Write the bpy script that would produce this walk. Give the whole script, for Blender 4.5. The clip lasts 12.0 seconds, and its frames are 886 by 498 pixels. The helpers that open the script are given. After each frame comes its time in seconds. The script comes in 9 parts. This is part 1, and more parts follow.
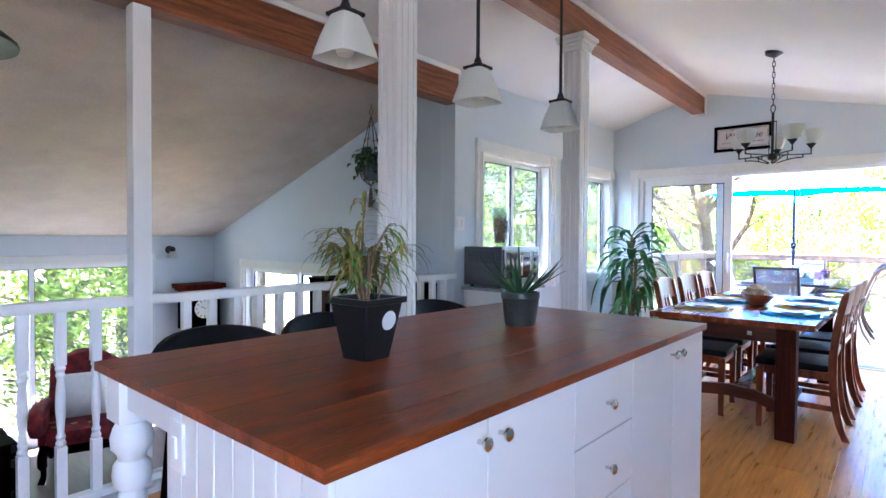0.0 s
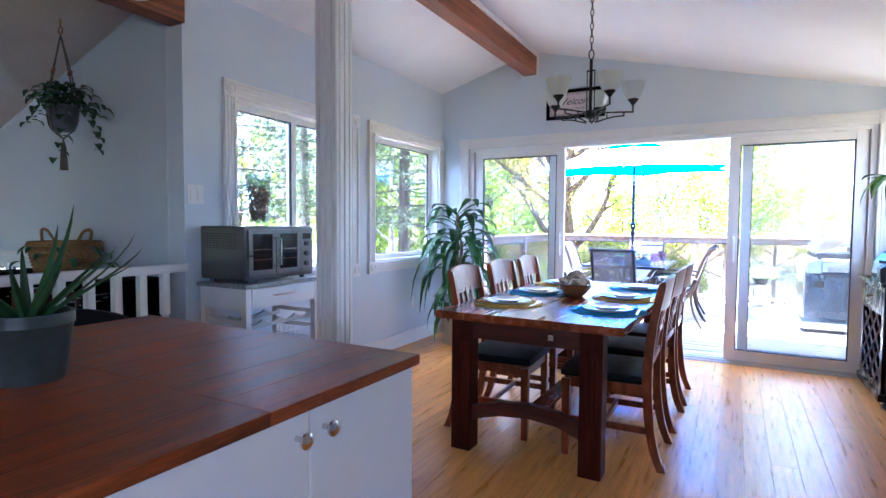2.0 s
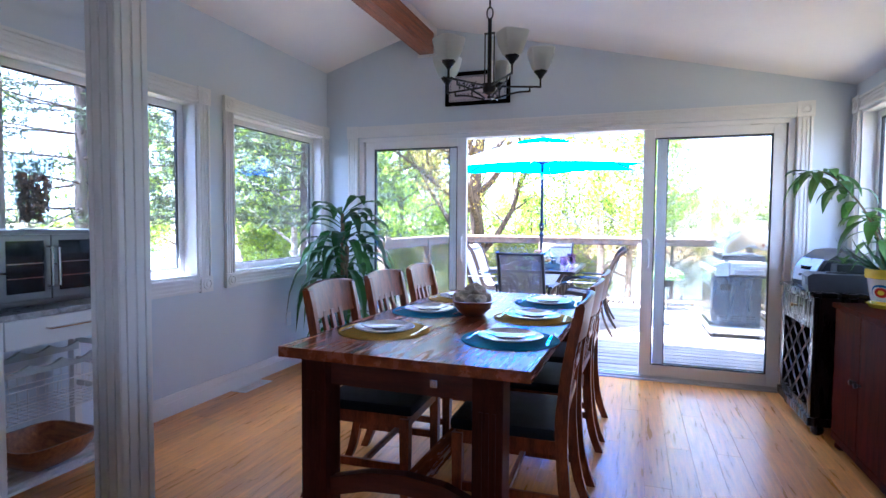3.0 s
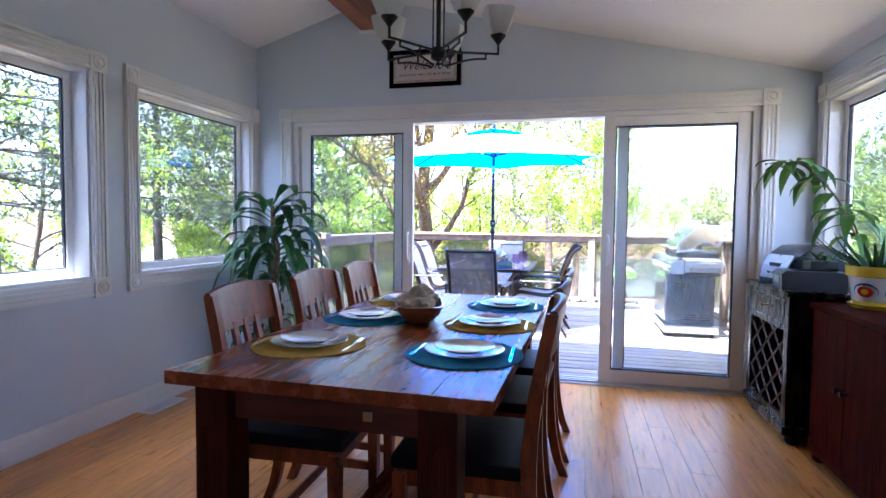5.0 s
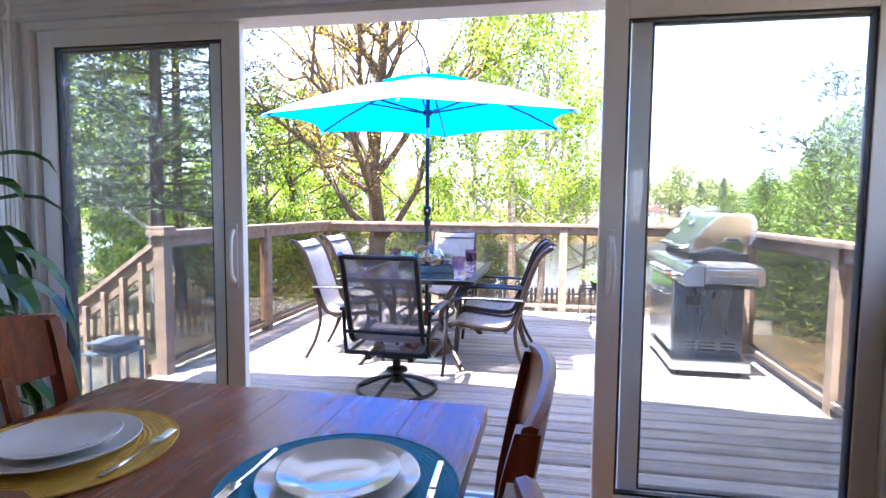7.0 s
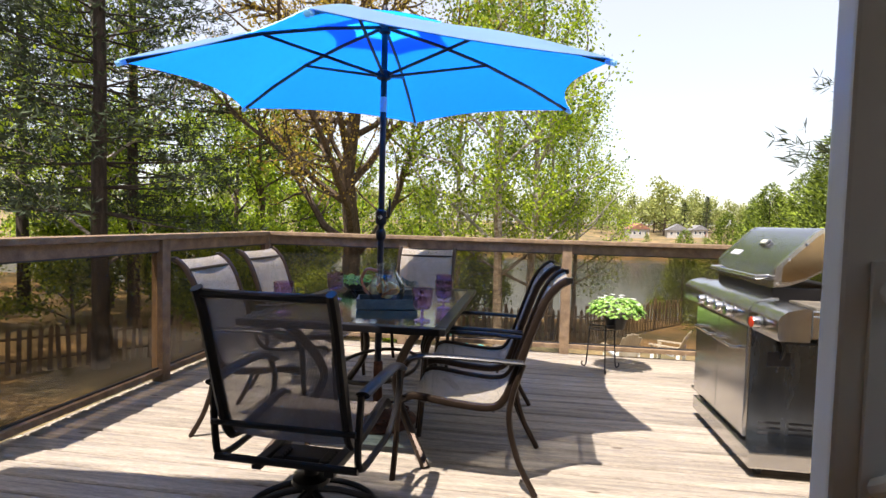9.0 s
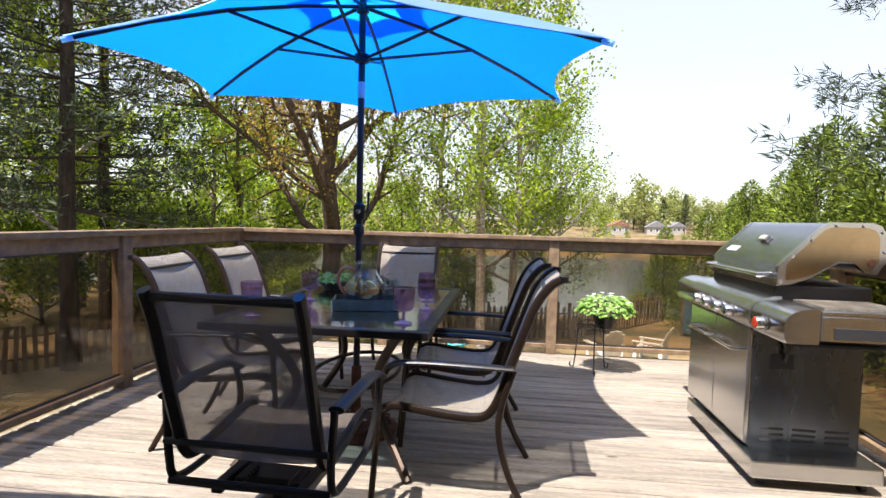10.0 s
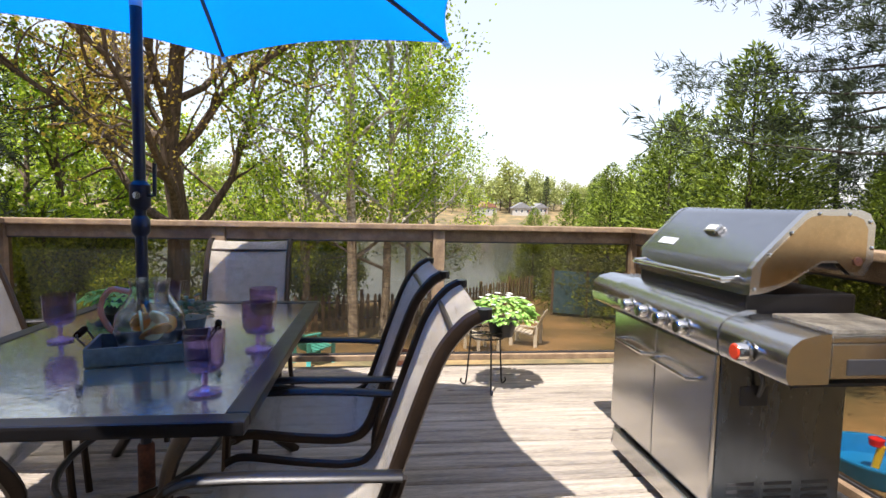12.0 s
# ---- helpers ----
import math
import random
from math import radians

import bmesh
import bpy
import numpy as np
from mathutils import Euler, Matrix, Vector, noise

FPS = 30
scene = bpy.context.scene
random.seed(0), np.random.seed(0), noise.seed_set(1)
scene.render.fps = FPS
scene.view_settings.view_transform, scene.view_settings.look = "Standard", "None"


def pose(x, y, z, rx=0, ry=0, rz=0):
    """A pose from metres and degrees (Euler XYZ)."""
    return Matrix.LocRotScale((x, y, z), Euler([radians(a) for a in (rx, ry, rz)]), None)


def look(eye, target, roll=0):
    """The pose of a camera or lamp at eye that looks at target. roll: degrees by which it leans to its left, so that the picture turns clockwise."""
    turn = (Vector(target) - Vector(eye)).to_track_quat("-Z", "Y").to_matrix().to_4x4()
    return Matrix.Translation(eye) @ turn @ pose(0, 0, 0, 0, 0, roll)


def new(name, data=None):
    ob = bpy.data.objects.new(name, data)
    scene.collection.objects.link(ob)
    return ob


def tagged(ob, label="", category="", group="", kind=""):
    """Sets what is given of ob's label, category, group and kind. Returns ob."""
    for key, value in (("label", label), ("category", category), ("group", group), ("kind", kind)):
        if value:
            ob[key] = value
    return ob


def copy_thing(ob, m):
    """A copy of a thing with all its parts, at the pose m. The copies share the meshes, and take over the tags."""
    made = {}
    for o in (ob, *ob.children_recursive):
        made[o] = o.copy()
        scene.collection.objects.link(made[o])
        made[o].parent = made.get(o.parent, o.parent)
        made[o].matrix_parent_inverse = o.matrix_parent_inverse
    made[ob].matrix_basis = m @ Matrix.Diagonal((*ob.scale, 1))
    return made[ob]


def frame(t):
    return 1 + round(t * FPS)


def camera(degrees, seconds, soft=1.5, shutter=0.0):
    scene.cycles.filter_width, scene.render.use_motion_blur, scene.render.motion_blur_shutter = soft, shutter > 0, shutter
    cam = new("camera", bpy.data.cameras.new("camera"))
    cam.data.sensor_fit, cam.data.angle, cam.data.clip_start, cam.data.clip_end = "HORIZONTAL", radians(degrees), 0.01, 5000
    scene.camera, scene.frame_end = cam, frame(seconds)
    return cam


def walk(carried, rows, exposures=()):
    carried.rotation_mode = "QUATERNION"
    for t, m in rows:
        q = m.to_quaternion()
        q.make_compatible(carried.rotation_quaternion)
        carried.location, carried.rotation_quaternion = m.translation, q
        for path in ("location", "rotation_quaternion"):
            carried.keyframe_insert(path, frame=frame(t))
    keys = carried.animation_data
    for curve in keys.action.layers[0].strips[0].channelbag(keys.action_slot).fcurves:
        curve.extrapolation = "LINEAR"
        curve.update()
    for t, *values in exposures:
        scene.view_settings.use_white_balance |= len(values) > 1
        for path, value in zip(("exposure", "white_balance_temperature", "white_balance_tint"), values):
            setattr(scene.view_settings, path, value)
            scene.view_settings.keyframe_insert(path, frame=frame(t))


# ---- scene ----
cam = camera(78.2, 12.0)
PATH = [
    (0, (0.113, 0.797, 1.29), (-1.176, 2.325, 1.25), 0.4),
    (0.5, (0.163, 0.907, 1.249), (-1.129, 2.433, 1.217), 0.4),
    (1, (0.195, 1.119, 1.23), (-1.085, 2.655, 1.189), 0.1),
    (1.5, (0.19, 1.583, 1.257), (-0.951, 3.224, 1.176), 0.1),
    (2, (0.15, 2.215, 1.254), (-0.792, 3.977, 1.156), 0.4),
    (2.5, (0.062, 2.748, 1.255), (-0.696, 4.596, 1.16), 0.5),
    (3, (0.02, 3.035, 1.261), (-0.636, 4.922, 1.167), 0.4),
    (3.5, (-0.003, 3.212, 1.245), (-0.607, 5.117, 1.158), 0.6),
    (5.5, (-0.104, 3.716, 1.225), (-0.539, 5.665, 1.113), 0.4),
    (6, (-0.104, 4.186, 1.234), (-0.504, 6.14, 1.091), 0.2),
    (6.5, (-0.108, 4.858, 1.225), (-0.479, 6.818, 1.078), 0.3),
    (7, (-0.129, 5.577, 1.249), (-0.482, 7.539, 1.097), 0.5),
    (7.2, (-0.125, 5.836, 1.239), (-0.475, 7.8, 1.094), 0.4),
    (8.8, (-0.250, 7.031, 1.200), (-0.559, 9.004, 1.102), 1.5),
    (9, (-0.253, 7.090, 1.200), (-0.552, 9.065, 1.102), 1.5),
    (9.5, (-0.274, 7.209, 1.194), (-0.543, 9.189, 1.095), 1.5),
    (10, (-0.290, 7.301, 1.186), (-0.523, 9.285, 1.079), 1.5),
    (10.5, (-0.302, 7.387, 1.179), (-0.495, 9.375, 1.067), 1.4),
    (11, (-0.299, 7.496, 1.179), (-0.436, 9.487, 1.057), 1.3),
    (11.5, (-0.307, 7.795, 1.176), (-0.326, 9.790, 1.033), 1.4),
    (12, (-0.304, 8.314, 1.210), (-0.072, 10.293, 1.048), 1.2),
]
EXPOSURES = [(0.0, 5.05, 4900, 16), (1.0, 5.0, 4850, 17), (1.5, 4.9, 4750, 19), (2.5, 4.4, 4700, 20), (3.5, 3.9, 4750, 21), (5.5, 3.7, 5000, 22),
             (6.5, 3.45, 5200, 23), (7.2, 2.9, 5500, 22), (8.8, 1.15, 6800, 15), (9.5, 1.2, 6600, 13), (12.0, 1.2, 6400, 13)]
walk(cam, [(t, look(eye, target, roll)) for t, eye, target, roll in PATH], EXPOSURES)

# ---- world, sun, exposure ----
SUN_WAY = Vector((0.43, 0.80, -1.99)).normalized()
world = bpy.data.worlds.new("sky")
scene.world = world
world.use_nodes = True
_n = world.node_tree.nodes
_sky = _n.new("ShaderNodeTexSky")
_sky.sky_type, _sky.sun_disc = "NISHITA", False
_sky.sun_elevation = math.asin(-SUN_WAY.z)
_sky.sun_rotation = math.atan2(-SUN_WAY.x, -SUN_WAY.y)
_sky.dust_density, _sky.ozone_density, _sky.air_density = 1.6, 0.8, 1.0
_n["Background"].inputs["Strength"].default_value = 0.15
_haze = _n.new("ShaderNodeMix")
_haze.data_type = "RGBA"
_haze.inputs["Factor"].default_value = 0.56
_haze.inputs["B"].default_value = (3.3, 3.25, 3.15, 1)
world.node_tree.links.new(_sky.outputs["Color"], _haze.inputs["A"])
world.node_tree.links.new(_haze.outputs["Result"], _n["Background"].inputs["Color"])
sun = new("sun", bpy.data.lights.new("sun", "SUN"))
sun.data.energy, sun.data.angle, sun.data.color = 5.0, radians(0.53), (1.0, 0.95, 0.87)
sun.matrix_world = look((0, 0, 20), Vector((0, 0, 20)) + SUN_WAY)


# ---- small building helpers ----
def link(tree, a, b):
    tree.links.new(a, b)


def mat(name, base, rough=0.5, metal=0.0, var=0.12, scale=6.0, stretch=(1, 1, 1), fine=60.0, bump=0.0, rand=0.0,
        second=None, cover=0.5, trans=0.0, alpha=1.0, ior=1.45, emit=0.0, coat=0.0, spec=0.5, rough_var=0.1, detail=5.0):
    """A procedural surface: two scales of noise in the colour, fine relief, and a chance shift from piece to piece."""
    m = bpy.data.materials.new(name)
    m.use_nodes = True
    t = m.node_tree
    n = t.nodes
    b = n["Principled BSDF"]
    co = n.new("ShaderNodeTexCoord")
    info = n.new("ShaderNodeObjectInfo")
    mp = n.new("ShaderNodeMapping")
    mp.inputs["Scale"].default_value = stretch
    shift = n.new("ShaderNodeMath")
    shift.operation = "MULTIPLY"
    shift.inputs[1].default_value = 53.0
    link(t, info.outputs["Random"], shift.inputs[0])
    add = n.new("ShaderNodeVectorMath")
    add.operation = "ADD"
    link(t, co.outputs["Object"], mp.inputs["Vector"])
    link(t, mp.outputs["Vector"], add.inputs[0])
    link(t, shift.outputs[0], add.inputs[1])
    big = n.new("ShaderNodeTexNoise")
    big.inputs["Scale"].default_value, big.inputs["Detail"].default_value = scale, detail
    big.inputs["Roughness"].default_value = 0.6
    small = n.new("ShaderNodeTexNoise")
    small.inputs["Scale"].default_value, small.inputs["Detail"].default_value = fine, 3.0
    link(t, add.outputs[0], big.inputs["Vector"])
    link(t, add.outputs[0], small.inputs["Vector"])
    ramp = n.new("ShaderNodeValToRGB")
    lo = [max(0.0, c * (1 - var * 1.6)) for c in base]
    hi = [min(1.0, c * (1 + var * 1.2)) for c in base]
    if second:
        lo = second
        hi = base
    ramp.color_ramp.elements[0].position, ramp.color_ramp.elements[1].position = 0.5 - 0.28 * cover * 1.2, 0.5 + 0.26
    ramp.color_ramp.elements[0].color, ramp.color_ramp.elements[1].color = (*lo, 1), (*hi, 1)
    link(t, big.outputs["Fac"], ramp.inputs["Fac"])
    mix = n.new("ShaderNodeMix")
    mix.data_type, mix.blend_type = "RGBA", "OVERLAY"
    mix.inputs["Factor"].default_value = min(1.0, var * 2.2)
    link(t, ramp.outputs["Color"], mix.inputs["A"])
    link(t, small.outputs["Color"], mix.inputs["B"])
    bw = n.new("ShaderNodeRGBToBW")
    link(t, small.outputs["Color"], bw.inputs["Color"])
    link(t, bw.outputs["Val"], mix.inputs["B"])
    colour = mix.outputs["Result"]
    if rand:
        hsv = n.new("ShaderNodeHueSaturation")
        rng = n.new("ShaderNodeMapRange")
        rng.inputs["To Min"].default_value, rng.inputs["To Max"].default_value = 1 - rand, 1 + rand
        link(t, info.outputs["Random"], rng.inputs["Value"])
        link(t, rng.outputs["Result"], hsv.inputs["Value"])
        link(t, colour, hsv.inputs["Color"])
        colour = hsv.outputs["Color"]
    link(t, colour, b.inputs["Base Color"])
    rr = n.new("ShaderNodeMapRange")
    rr.inputs["To Min"].default_value, rr.inputs["To Max"].default_value = max(0.02, rough - rough_var), min(1, rough + rough_var)
    link(t, big.outputs["Fac"], rr.inputs["Value"])
    link(t, rr.outputs["Result"], b.inputs["Roughness"])
    b.inputs["Metallic"].default_value = metal
    b.inputs["Transmission Weight"].default_value = trans
    b.inputs["Alpha"].default_value = alpha
    b.inputs["IOR"].default_value = ior
    b.inputs["Coat Weight"].default_value = coat
    b.inputs["Specular IOR Level"].default_value = spec
    if emit:
        b.inputs["Emission Color"].default_value = (*base, 1)
        b.inputs["Emission Strength"].default_value = emit
    if bump:
        bp = n.new("ShaderNodeBump")
        bp.inputs["Strength"].default_value, bp.inputs["Distance"].default_value = min(1.0, bump), 0.004
        link(t, small.outputs["Fac"], bp.inputs["Height"])
        link(t, bp.outputs["Normal"], b.inputs["Normal"])
    return m


def leaf_mat(name, base, dark, rough=0.5, through_light=0.35, vary=0.35, sheen=0.0):
    """Leaves: colour shifts from leaf to leaf, and light comes through."""
    m = bpy.data.materials.new(name)
    m.use_nodes = True
    t = m.node_tree
    n = t.nodes
    b = n["Principled BSDF"]
    geo = n.new("ShaderNodeNewGeometry")
    ramp = n.new("ShaderNodeValToRGB")
    ramp.color_ramp.elements[0].color, ramp.color_ramp.elements[1].color = (*dark, 1), (*base, 1)
    link(t, geo.outputs["Random Per Island"], ramp.inputs["Fac"])
    noi = n.new("ShaderNodeTexNoise")
    noi.inputs["Scale"].default_value, noi.inputs["Detail"].default_value = 0.9, 3
    co = n.new("ShaderNodeTexCoord")
    link(t, co.outputs["Object"], noi.inputs["Vector"])
    hsv = n.new("ShaderNodeHueSaturation")
    rng = n.new("ShaderNodeMapRange")
    rng.inputs["To Min"].default_value, rng.inputs["To Max"].default_value = 1 - vary, 1 + vary
    link(t, noi.outputs["Fac"], rng.inputs["Value"])
    link(t, rng.outputs["Result"], hsv.inputs["Value"])
    link(t, ramp.outputs["Color"], hsv.inputs["Color"])
    link(t, hsv.outputs["Color"], b.inputs["Base Color"])
    b.inputs["Roughness"].default_value = rough
    b.inputs["Sheen Weight"].default_value = sheen
    tr = n.new("ShaderNodeBsdfTranslucent")
    link(t, hsv.outputs["Color"], tr.inputs["Color"])
    mx = n.new("ShaderNodeMixShader")
    mx.inputs["Fac"].default_value = through_light
    link(t, b.outputs["BSDF"], mx.inputs[1])
    link(t, tr.outputs["BSDF"], mx.inputs[2])
    link(t, mx.outputs["Shader"], n["Material Output"].inputs["Surface"])
    return m


def pane_mat(name, tint=(1, 1, 1), rough=0.0, haze=0.0, gloss=1.0):
    """Thin clear glazing: see-through with a mirror gloss that grows at a slant."""
    m = bpy.data.materials.new(name)
    m.use_nodes = True
    t = m.node_tree
    n = t.nodes
    n.remove(n["Principled BSDF"])
    tr = n.new("ShaderNodeBsdfTransparent")
    tr.inputs["Color"].default_value = (*tint, 1)
    gl = n.new("ShaderNodeBsdfGlossy")
    gl.inputs["Roughness"].default_value = rough
    lw = n.new("ShaderNodeLayerWeight")
    lw.inputs["Blend"].default_value = 0.5
    pw = n.new("ShaderNodeMath")
    pw.operation = "POWER"
    pw.inputs[1].default_value = 5.0
    link(t, lw.outputs["Facing"], pw.inputs[0])
    k = n.new("ShaderNodeMath")
    k.operation = "MULTIPLY_ADD"
    k.inputs[1].default_value = 0.9 * gloss
    k.inputs[2].default_value = 0.025 * gloss
    link(t, pw.outputs[0], k.inputs[0])
    mx = n.new("ShaderNodeMixShader")
    link(t, k.outputs[0], mx.inputs["Fac"])
    link(t, gl.outputs["BSDF"], mx.inputs[2])
    surface = tr.outputs["BSDF"]
    if haze:
        df = n.new("ShaderNodeBsdfDiffuse")
        df.inputs["Color"].default_value = (0.7, 0.72, 0.7, 1)
        no = n.new("ShaderNodeTexNoise")
        no.inputs["Scale"].default_value, no.inputs["Detail"].default_value = 3.0, 6.0
        rg = n.new("ShaderNodeMapRange")
        rg.inputs["To Min"].default_value, rg.inputs["To Max"].default_value = 0.0, haze
        link(t, no.outputs["Fac"], rg.inputs["Value"])
        m2 = n.new("ShaderNodeMixShader")
        link(t, rg.outputs["Result"], m2.inputs["Fac"])
        link(t, tr.outputs["BSDF"], m2.inputs[1])
        link(t, df.outputs["BSDF"], m2.inputs[2])
        surface = m2.outputs["Shader"]
    link(t, surface, mx.inputs[1])
    link(t, mx.outputs["Shader"], n["Material Output"].inputs["Surface"])
    return m


def ripple(m, scale, strength):
    """Small waves on a glazing's gloss."""
    t = m.node_tree
    no = t.nodes.new("ShaderNodeTexNoise")
    no.inputs["Scale"].default_value = scale
    bp = t.nodes.new("ShaderNodeBump")
    bp.inputs["Strength"].default_value, bp.inputs["Distance"].default_value = strength, 0.004
    link(t, no.outputs["Fac"], bp.inputs["Height"])
    link(t, bp.outputs["Normal"], t.nodes["Glossy BSDF"].inputs["Normal"])


def part(name, bm, material, parent=None, label="", smooth=False, kind=""):
    """Links a bmesh as one mesh object under a thing or a part."""
    me = bpy.data.meshes.new(name)
    bm.to_mesh(me)
    bm.free()
    return mesh_part(name, me, material, parent, label, smooth, kind)


def mesh_part(name, me, material, parent=None, label="", smooth=False, kind=""):
    if not me.materials:
        me.materials.append(material)
    if smooth:
        me.shade_smooth()
        me.set_sharp_from_angle(angle=radians(40))
    ob = new(name, me)
    ob.parent = parent
    return tagged(ob, label=label, kind=kind)


def thing(name, label, category, at=(0, 0, 0), turn=0.0, group="", kind=""):
    ob = new(name)
    ob.empty_display_size = 0.1
    ob.matrix_basis = pose(*at, 0, 0, turn)
    return tagged(ob, label, category, group, kind)


def add_box(bm, a, b, bevel=0.0, m=None):
    """A box between two corners, its edges rounded by bevel."""
    lo = [min(p, q) for p, q in zip(a, b)]
    hi = [max(p, q) for p, q in zip(a, b)]
    size = [max(h - l, 1e-4) for h, l in zip(hi, lo)]
    mm = Matrix.Translation([(h + l) / 2 for h, l in zip(hi, lo)]) @ Matrix.Diagonal((*size, 1))
    got = bmesh.ops.create_cube(bm, size=1.0, matrix=mm if m is None else m @ mm)
    if bevel:
        edges = list({e for v in got["verts"] for e in v.link_edges})
        bmesh.ops.bevel(bm, geom=edges, offset=min(bevel, min(size) * 0.45), segments=2, affect="EDGES", profile=0.7)
    return bm


def box(a, b, bevel=0.0):
    return add_box(bmesh.new(), a, b, bevel)


def boxes(*pairs, bevel=0.0):
    bm = bmesh.new()
    for a, b in pairs:
        add_box(bm, a, b, bevel)
    return bm


def add_tube(bm, pts, r, n=8, closed=False, flat=1.0, caps=True):
    """A round bar along points; r may be one radius or one a point; flat squeezes it upright."""
    pts = [Vector(p) for p in pts]
    rs = r if isinstance(r, (list, tuple)) else [r] * len(pts)
    rings = []
    side = None
    for i, p in enumerate(pts):
        if closed:
            d = pts[(i + 1) % len(pts)] - pts[i - 1]
        else:
            d = pts[min(i + 1, len(pts) - 1)] - pts[max(i - 1, 0)]
        d = d.normalized() if d.length > 1e-9 else Vector((0, 0, 1))
        if side is None:
            ref = Vector((0, 0, 1)) if abs(d.z) < 0.9 else Vector((1, 0, 0))
            side = d.cross(ref).normalized()
        else:
            side = side - d * side.dot(d)
            side = side.normalized() if side.length > 1e-6 else d.orthogonal().normalized()
        up = side.cross(d).normalized()
        rings.append([bm.verts.new(p + (side * math.cos(a) + up * math.sin(a) * flat) * rs[i])
                      for a in [math.tau * k / n for k in range(n)]])
    count = len(rings)
    for i in range(count if closed else count - 1):
        a, b = rings[i], rings[(i + 1) % count]
        for k in range(n):
            bm.faces.new((a[k], a[(k + 1) % n], b[(k + 1) % n], b[k]))
    if caps and not closed:
        bm.faces.new(rings[0][::-1])
        bm.faces.new(rings[-1])
    return bm


def tube(pts, r, n=8, closed=False, flat=1.0):
    bm = add_tube(bmesh.new(), pts, r, n, closed, flat)
    bmesh.ops.recalc_face_normals(bm, faces=bm.faces)
    return bm


def curve_pts(ctrl, n=16):
    """A smooth line through control points."""
    p = [Vector(c) for c in ctrl]
    p = [p[0] * 2 - p[1]] + p + [p[-1] * 2 - p[-2]]
    out = []
    segs = len(p) - 3
    for i in range(segs):
        for k in range(n if i < segs - 1 else n + 1):
            t = k / n
            a, b, c, d = p[i:i + 4]
            out.append(0.5 * ((2 * b) + (c - a) * t + (2 * a - 5 * b + 4 * c - d) * t * t + (3 * b - a - 3 * c + d) * t ** 3))
    return out


def add_lathe(bm, prof, n=20, at=(0, 0, 0), sq=None):
    """Turns a profile of (radius, height) about the upright axis."""
    rings = []
    for r, z in prof:
        rings.append([bm.verts.new((at[0] + max(r, 1e-4) * math.cos(math.tau * k / n), at[1] + max(r, 1e-4) * math.sin(math.tau * k / n), at[2] + z))
                      for k in range(n)])
    for a, b in zip(rings, rings[1:]):
        for k in range(n):
            bm.faces.new((a[k], a[(k + 1) % n], b[(k + 1) % n], b[k]))
    bm.faces.new(rings[0][::-1])
    bm.faces.new(rings[-1])
    return bm


def lathe(prof, n=20, at=(0, 0, 0)):
    bm = add_lathe(bmesh.new(), prof, n, at)
    bmesh.ops.recalc_face_normals(bm, faces=bm.faces)
    return bm


def add_prism(bm, outline, depth, m=None):
    """Pushes a flat outline of (x, y) up by depth along z; m then places it."""
    low = [bm.verts.new((x, y, 0)) for x, y in outline]
    high = [bm.verts.new((x, y, depth)) for x, y in outline]
    k = len(outline)
    faces = [bm.faces.new(low[::-1]), bm.faces.new(high)]
    for i in range(k):
        faces.append(bm.faces.new((low[i], low[(i + 1) % k], high[(i + 1) % k], high[i])))
    if m is not None:
        bmesh.ops.transform(bm, matrix=m, verts=low + high)
    return bm


def prism(outline, depth, m=None):
    bm = add_prism(bmesh.new(), outline, depth, m)
    bmesh.ops.recalc_face_normals(bm, faces=bm.faces)
    return bm


XZ = Matrix(((1, 0, 0, 0), (0, 0, -1, 0), (0, 1, 0, 0), (0, 0, 0, 1)))  # outline (x, z), pushed towards -y
YZ = Matrix(((0, 0, 1, 0), (1, 0, 0, 0), (0, 1, 0, 0), (0, 0, 0, 1)))   # outline (y, z), pushed towards +x


def slab(x0, x1, t0, t1, depth, m):
    return prism([(x0, t0), (x1, t0), (x1, t1), (x0, t1)], depth, m)


def knots(m, spacing, radius, dark, stretch=(1, 1, 1)):
    """Scattered dark knots and stains in wood, each with a soft rim."""
    t = m.node_tree
    n = t.nodes
    b = n["Principled BSDF"]
    colour = b.inputs["Base Color"].links[0].from_socket
    co, info = n.new("ShaderNodeTexCoord"), n.new("ShaderNodeObjectInfo")
    mp = n.new("ShaderNodeMapping")
    mp.inputs["Scale"].default_value = [k / spacing for k in stretch]
    sh = n.new("ShaderNodeMath")
    sh.operation = "MULTIPLY"
    sh.inputs[1].default_value = 31.0
    link(t, info.outputs["Random"], sh.inputs[0])
    ad = n.new("ShaderNodeVectorMath")
    ad.operation = "ADD"
    link(t, co.outputs["Object"], mp.inputs["Vector"])
    link(t, mp.outputs["Vector"], ad.inputs[0])
    link(t, sh.outputs[0], ad.inputs[1])
    vo = n.new("ShaderNodeTexVoronoi")
    vo.inputs["Scale"].default_value = 1.0
    link(t, ad.outputs[0], vo.inputs["Vector"])
    rg = n.new("ShaderNodeMapRange")
    rg.inputs["From Min"].default_value, rg.inputs["From Max"].default_value = radius * 0.45, radius
    rg.inputs["To Min"].default_value, rg.inputs["To Max"].default_value = 0.85, 0.0
    link(t, vo.outputs["Distance"], rg.inputs["Value"])
    mx = n.new("ShaderNodeMix")
    mx.data_type = "RGBA"
    mx.inputs["B"].default_value = (*dark, 1)
    link(t, rg.outputs["Result"], mx.inputs["Factor"])
    link(t, colour, mx.inputs["A"])
    link(t, mx.outputs["Result"], b.inputs["Base Color"])


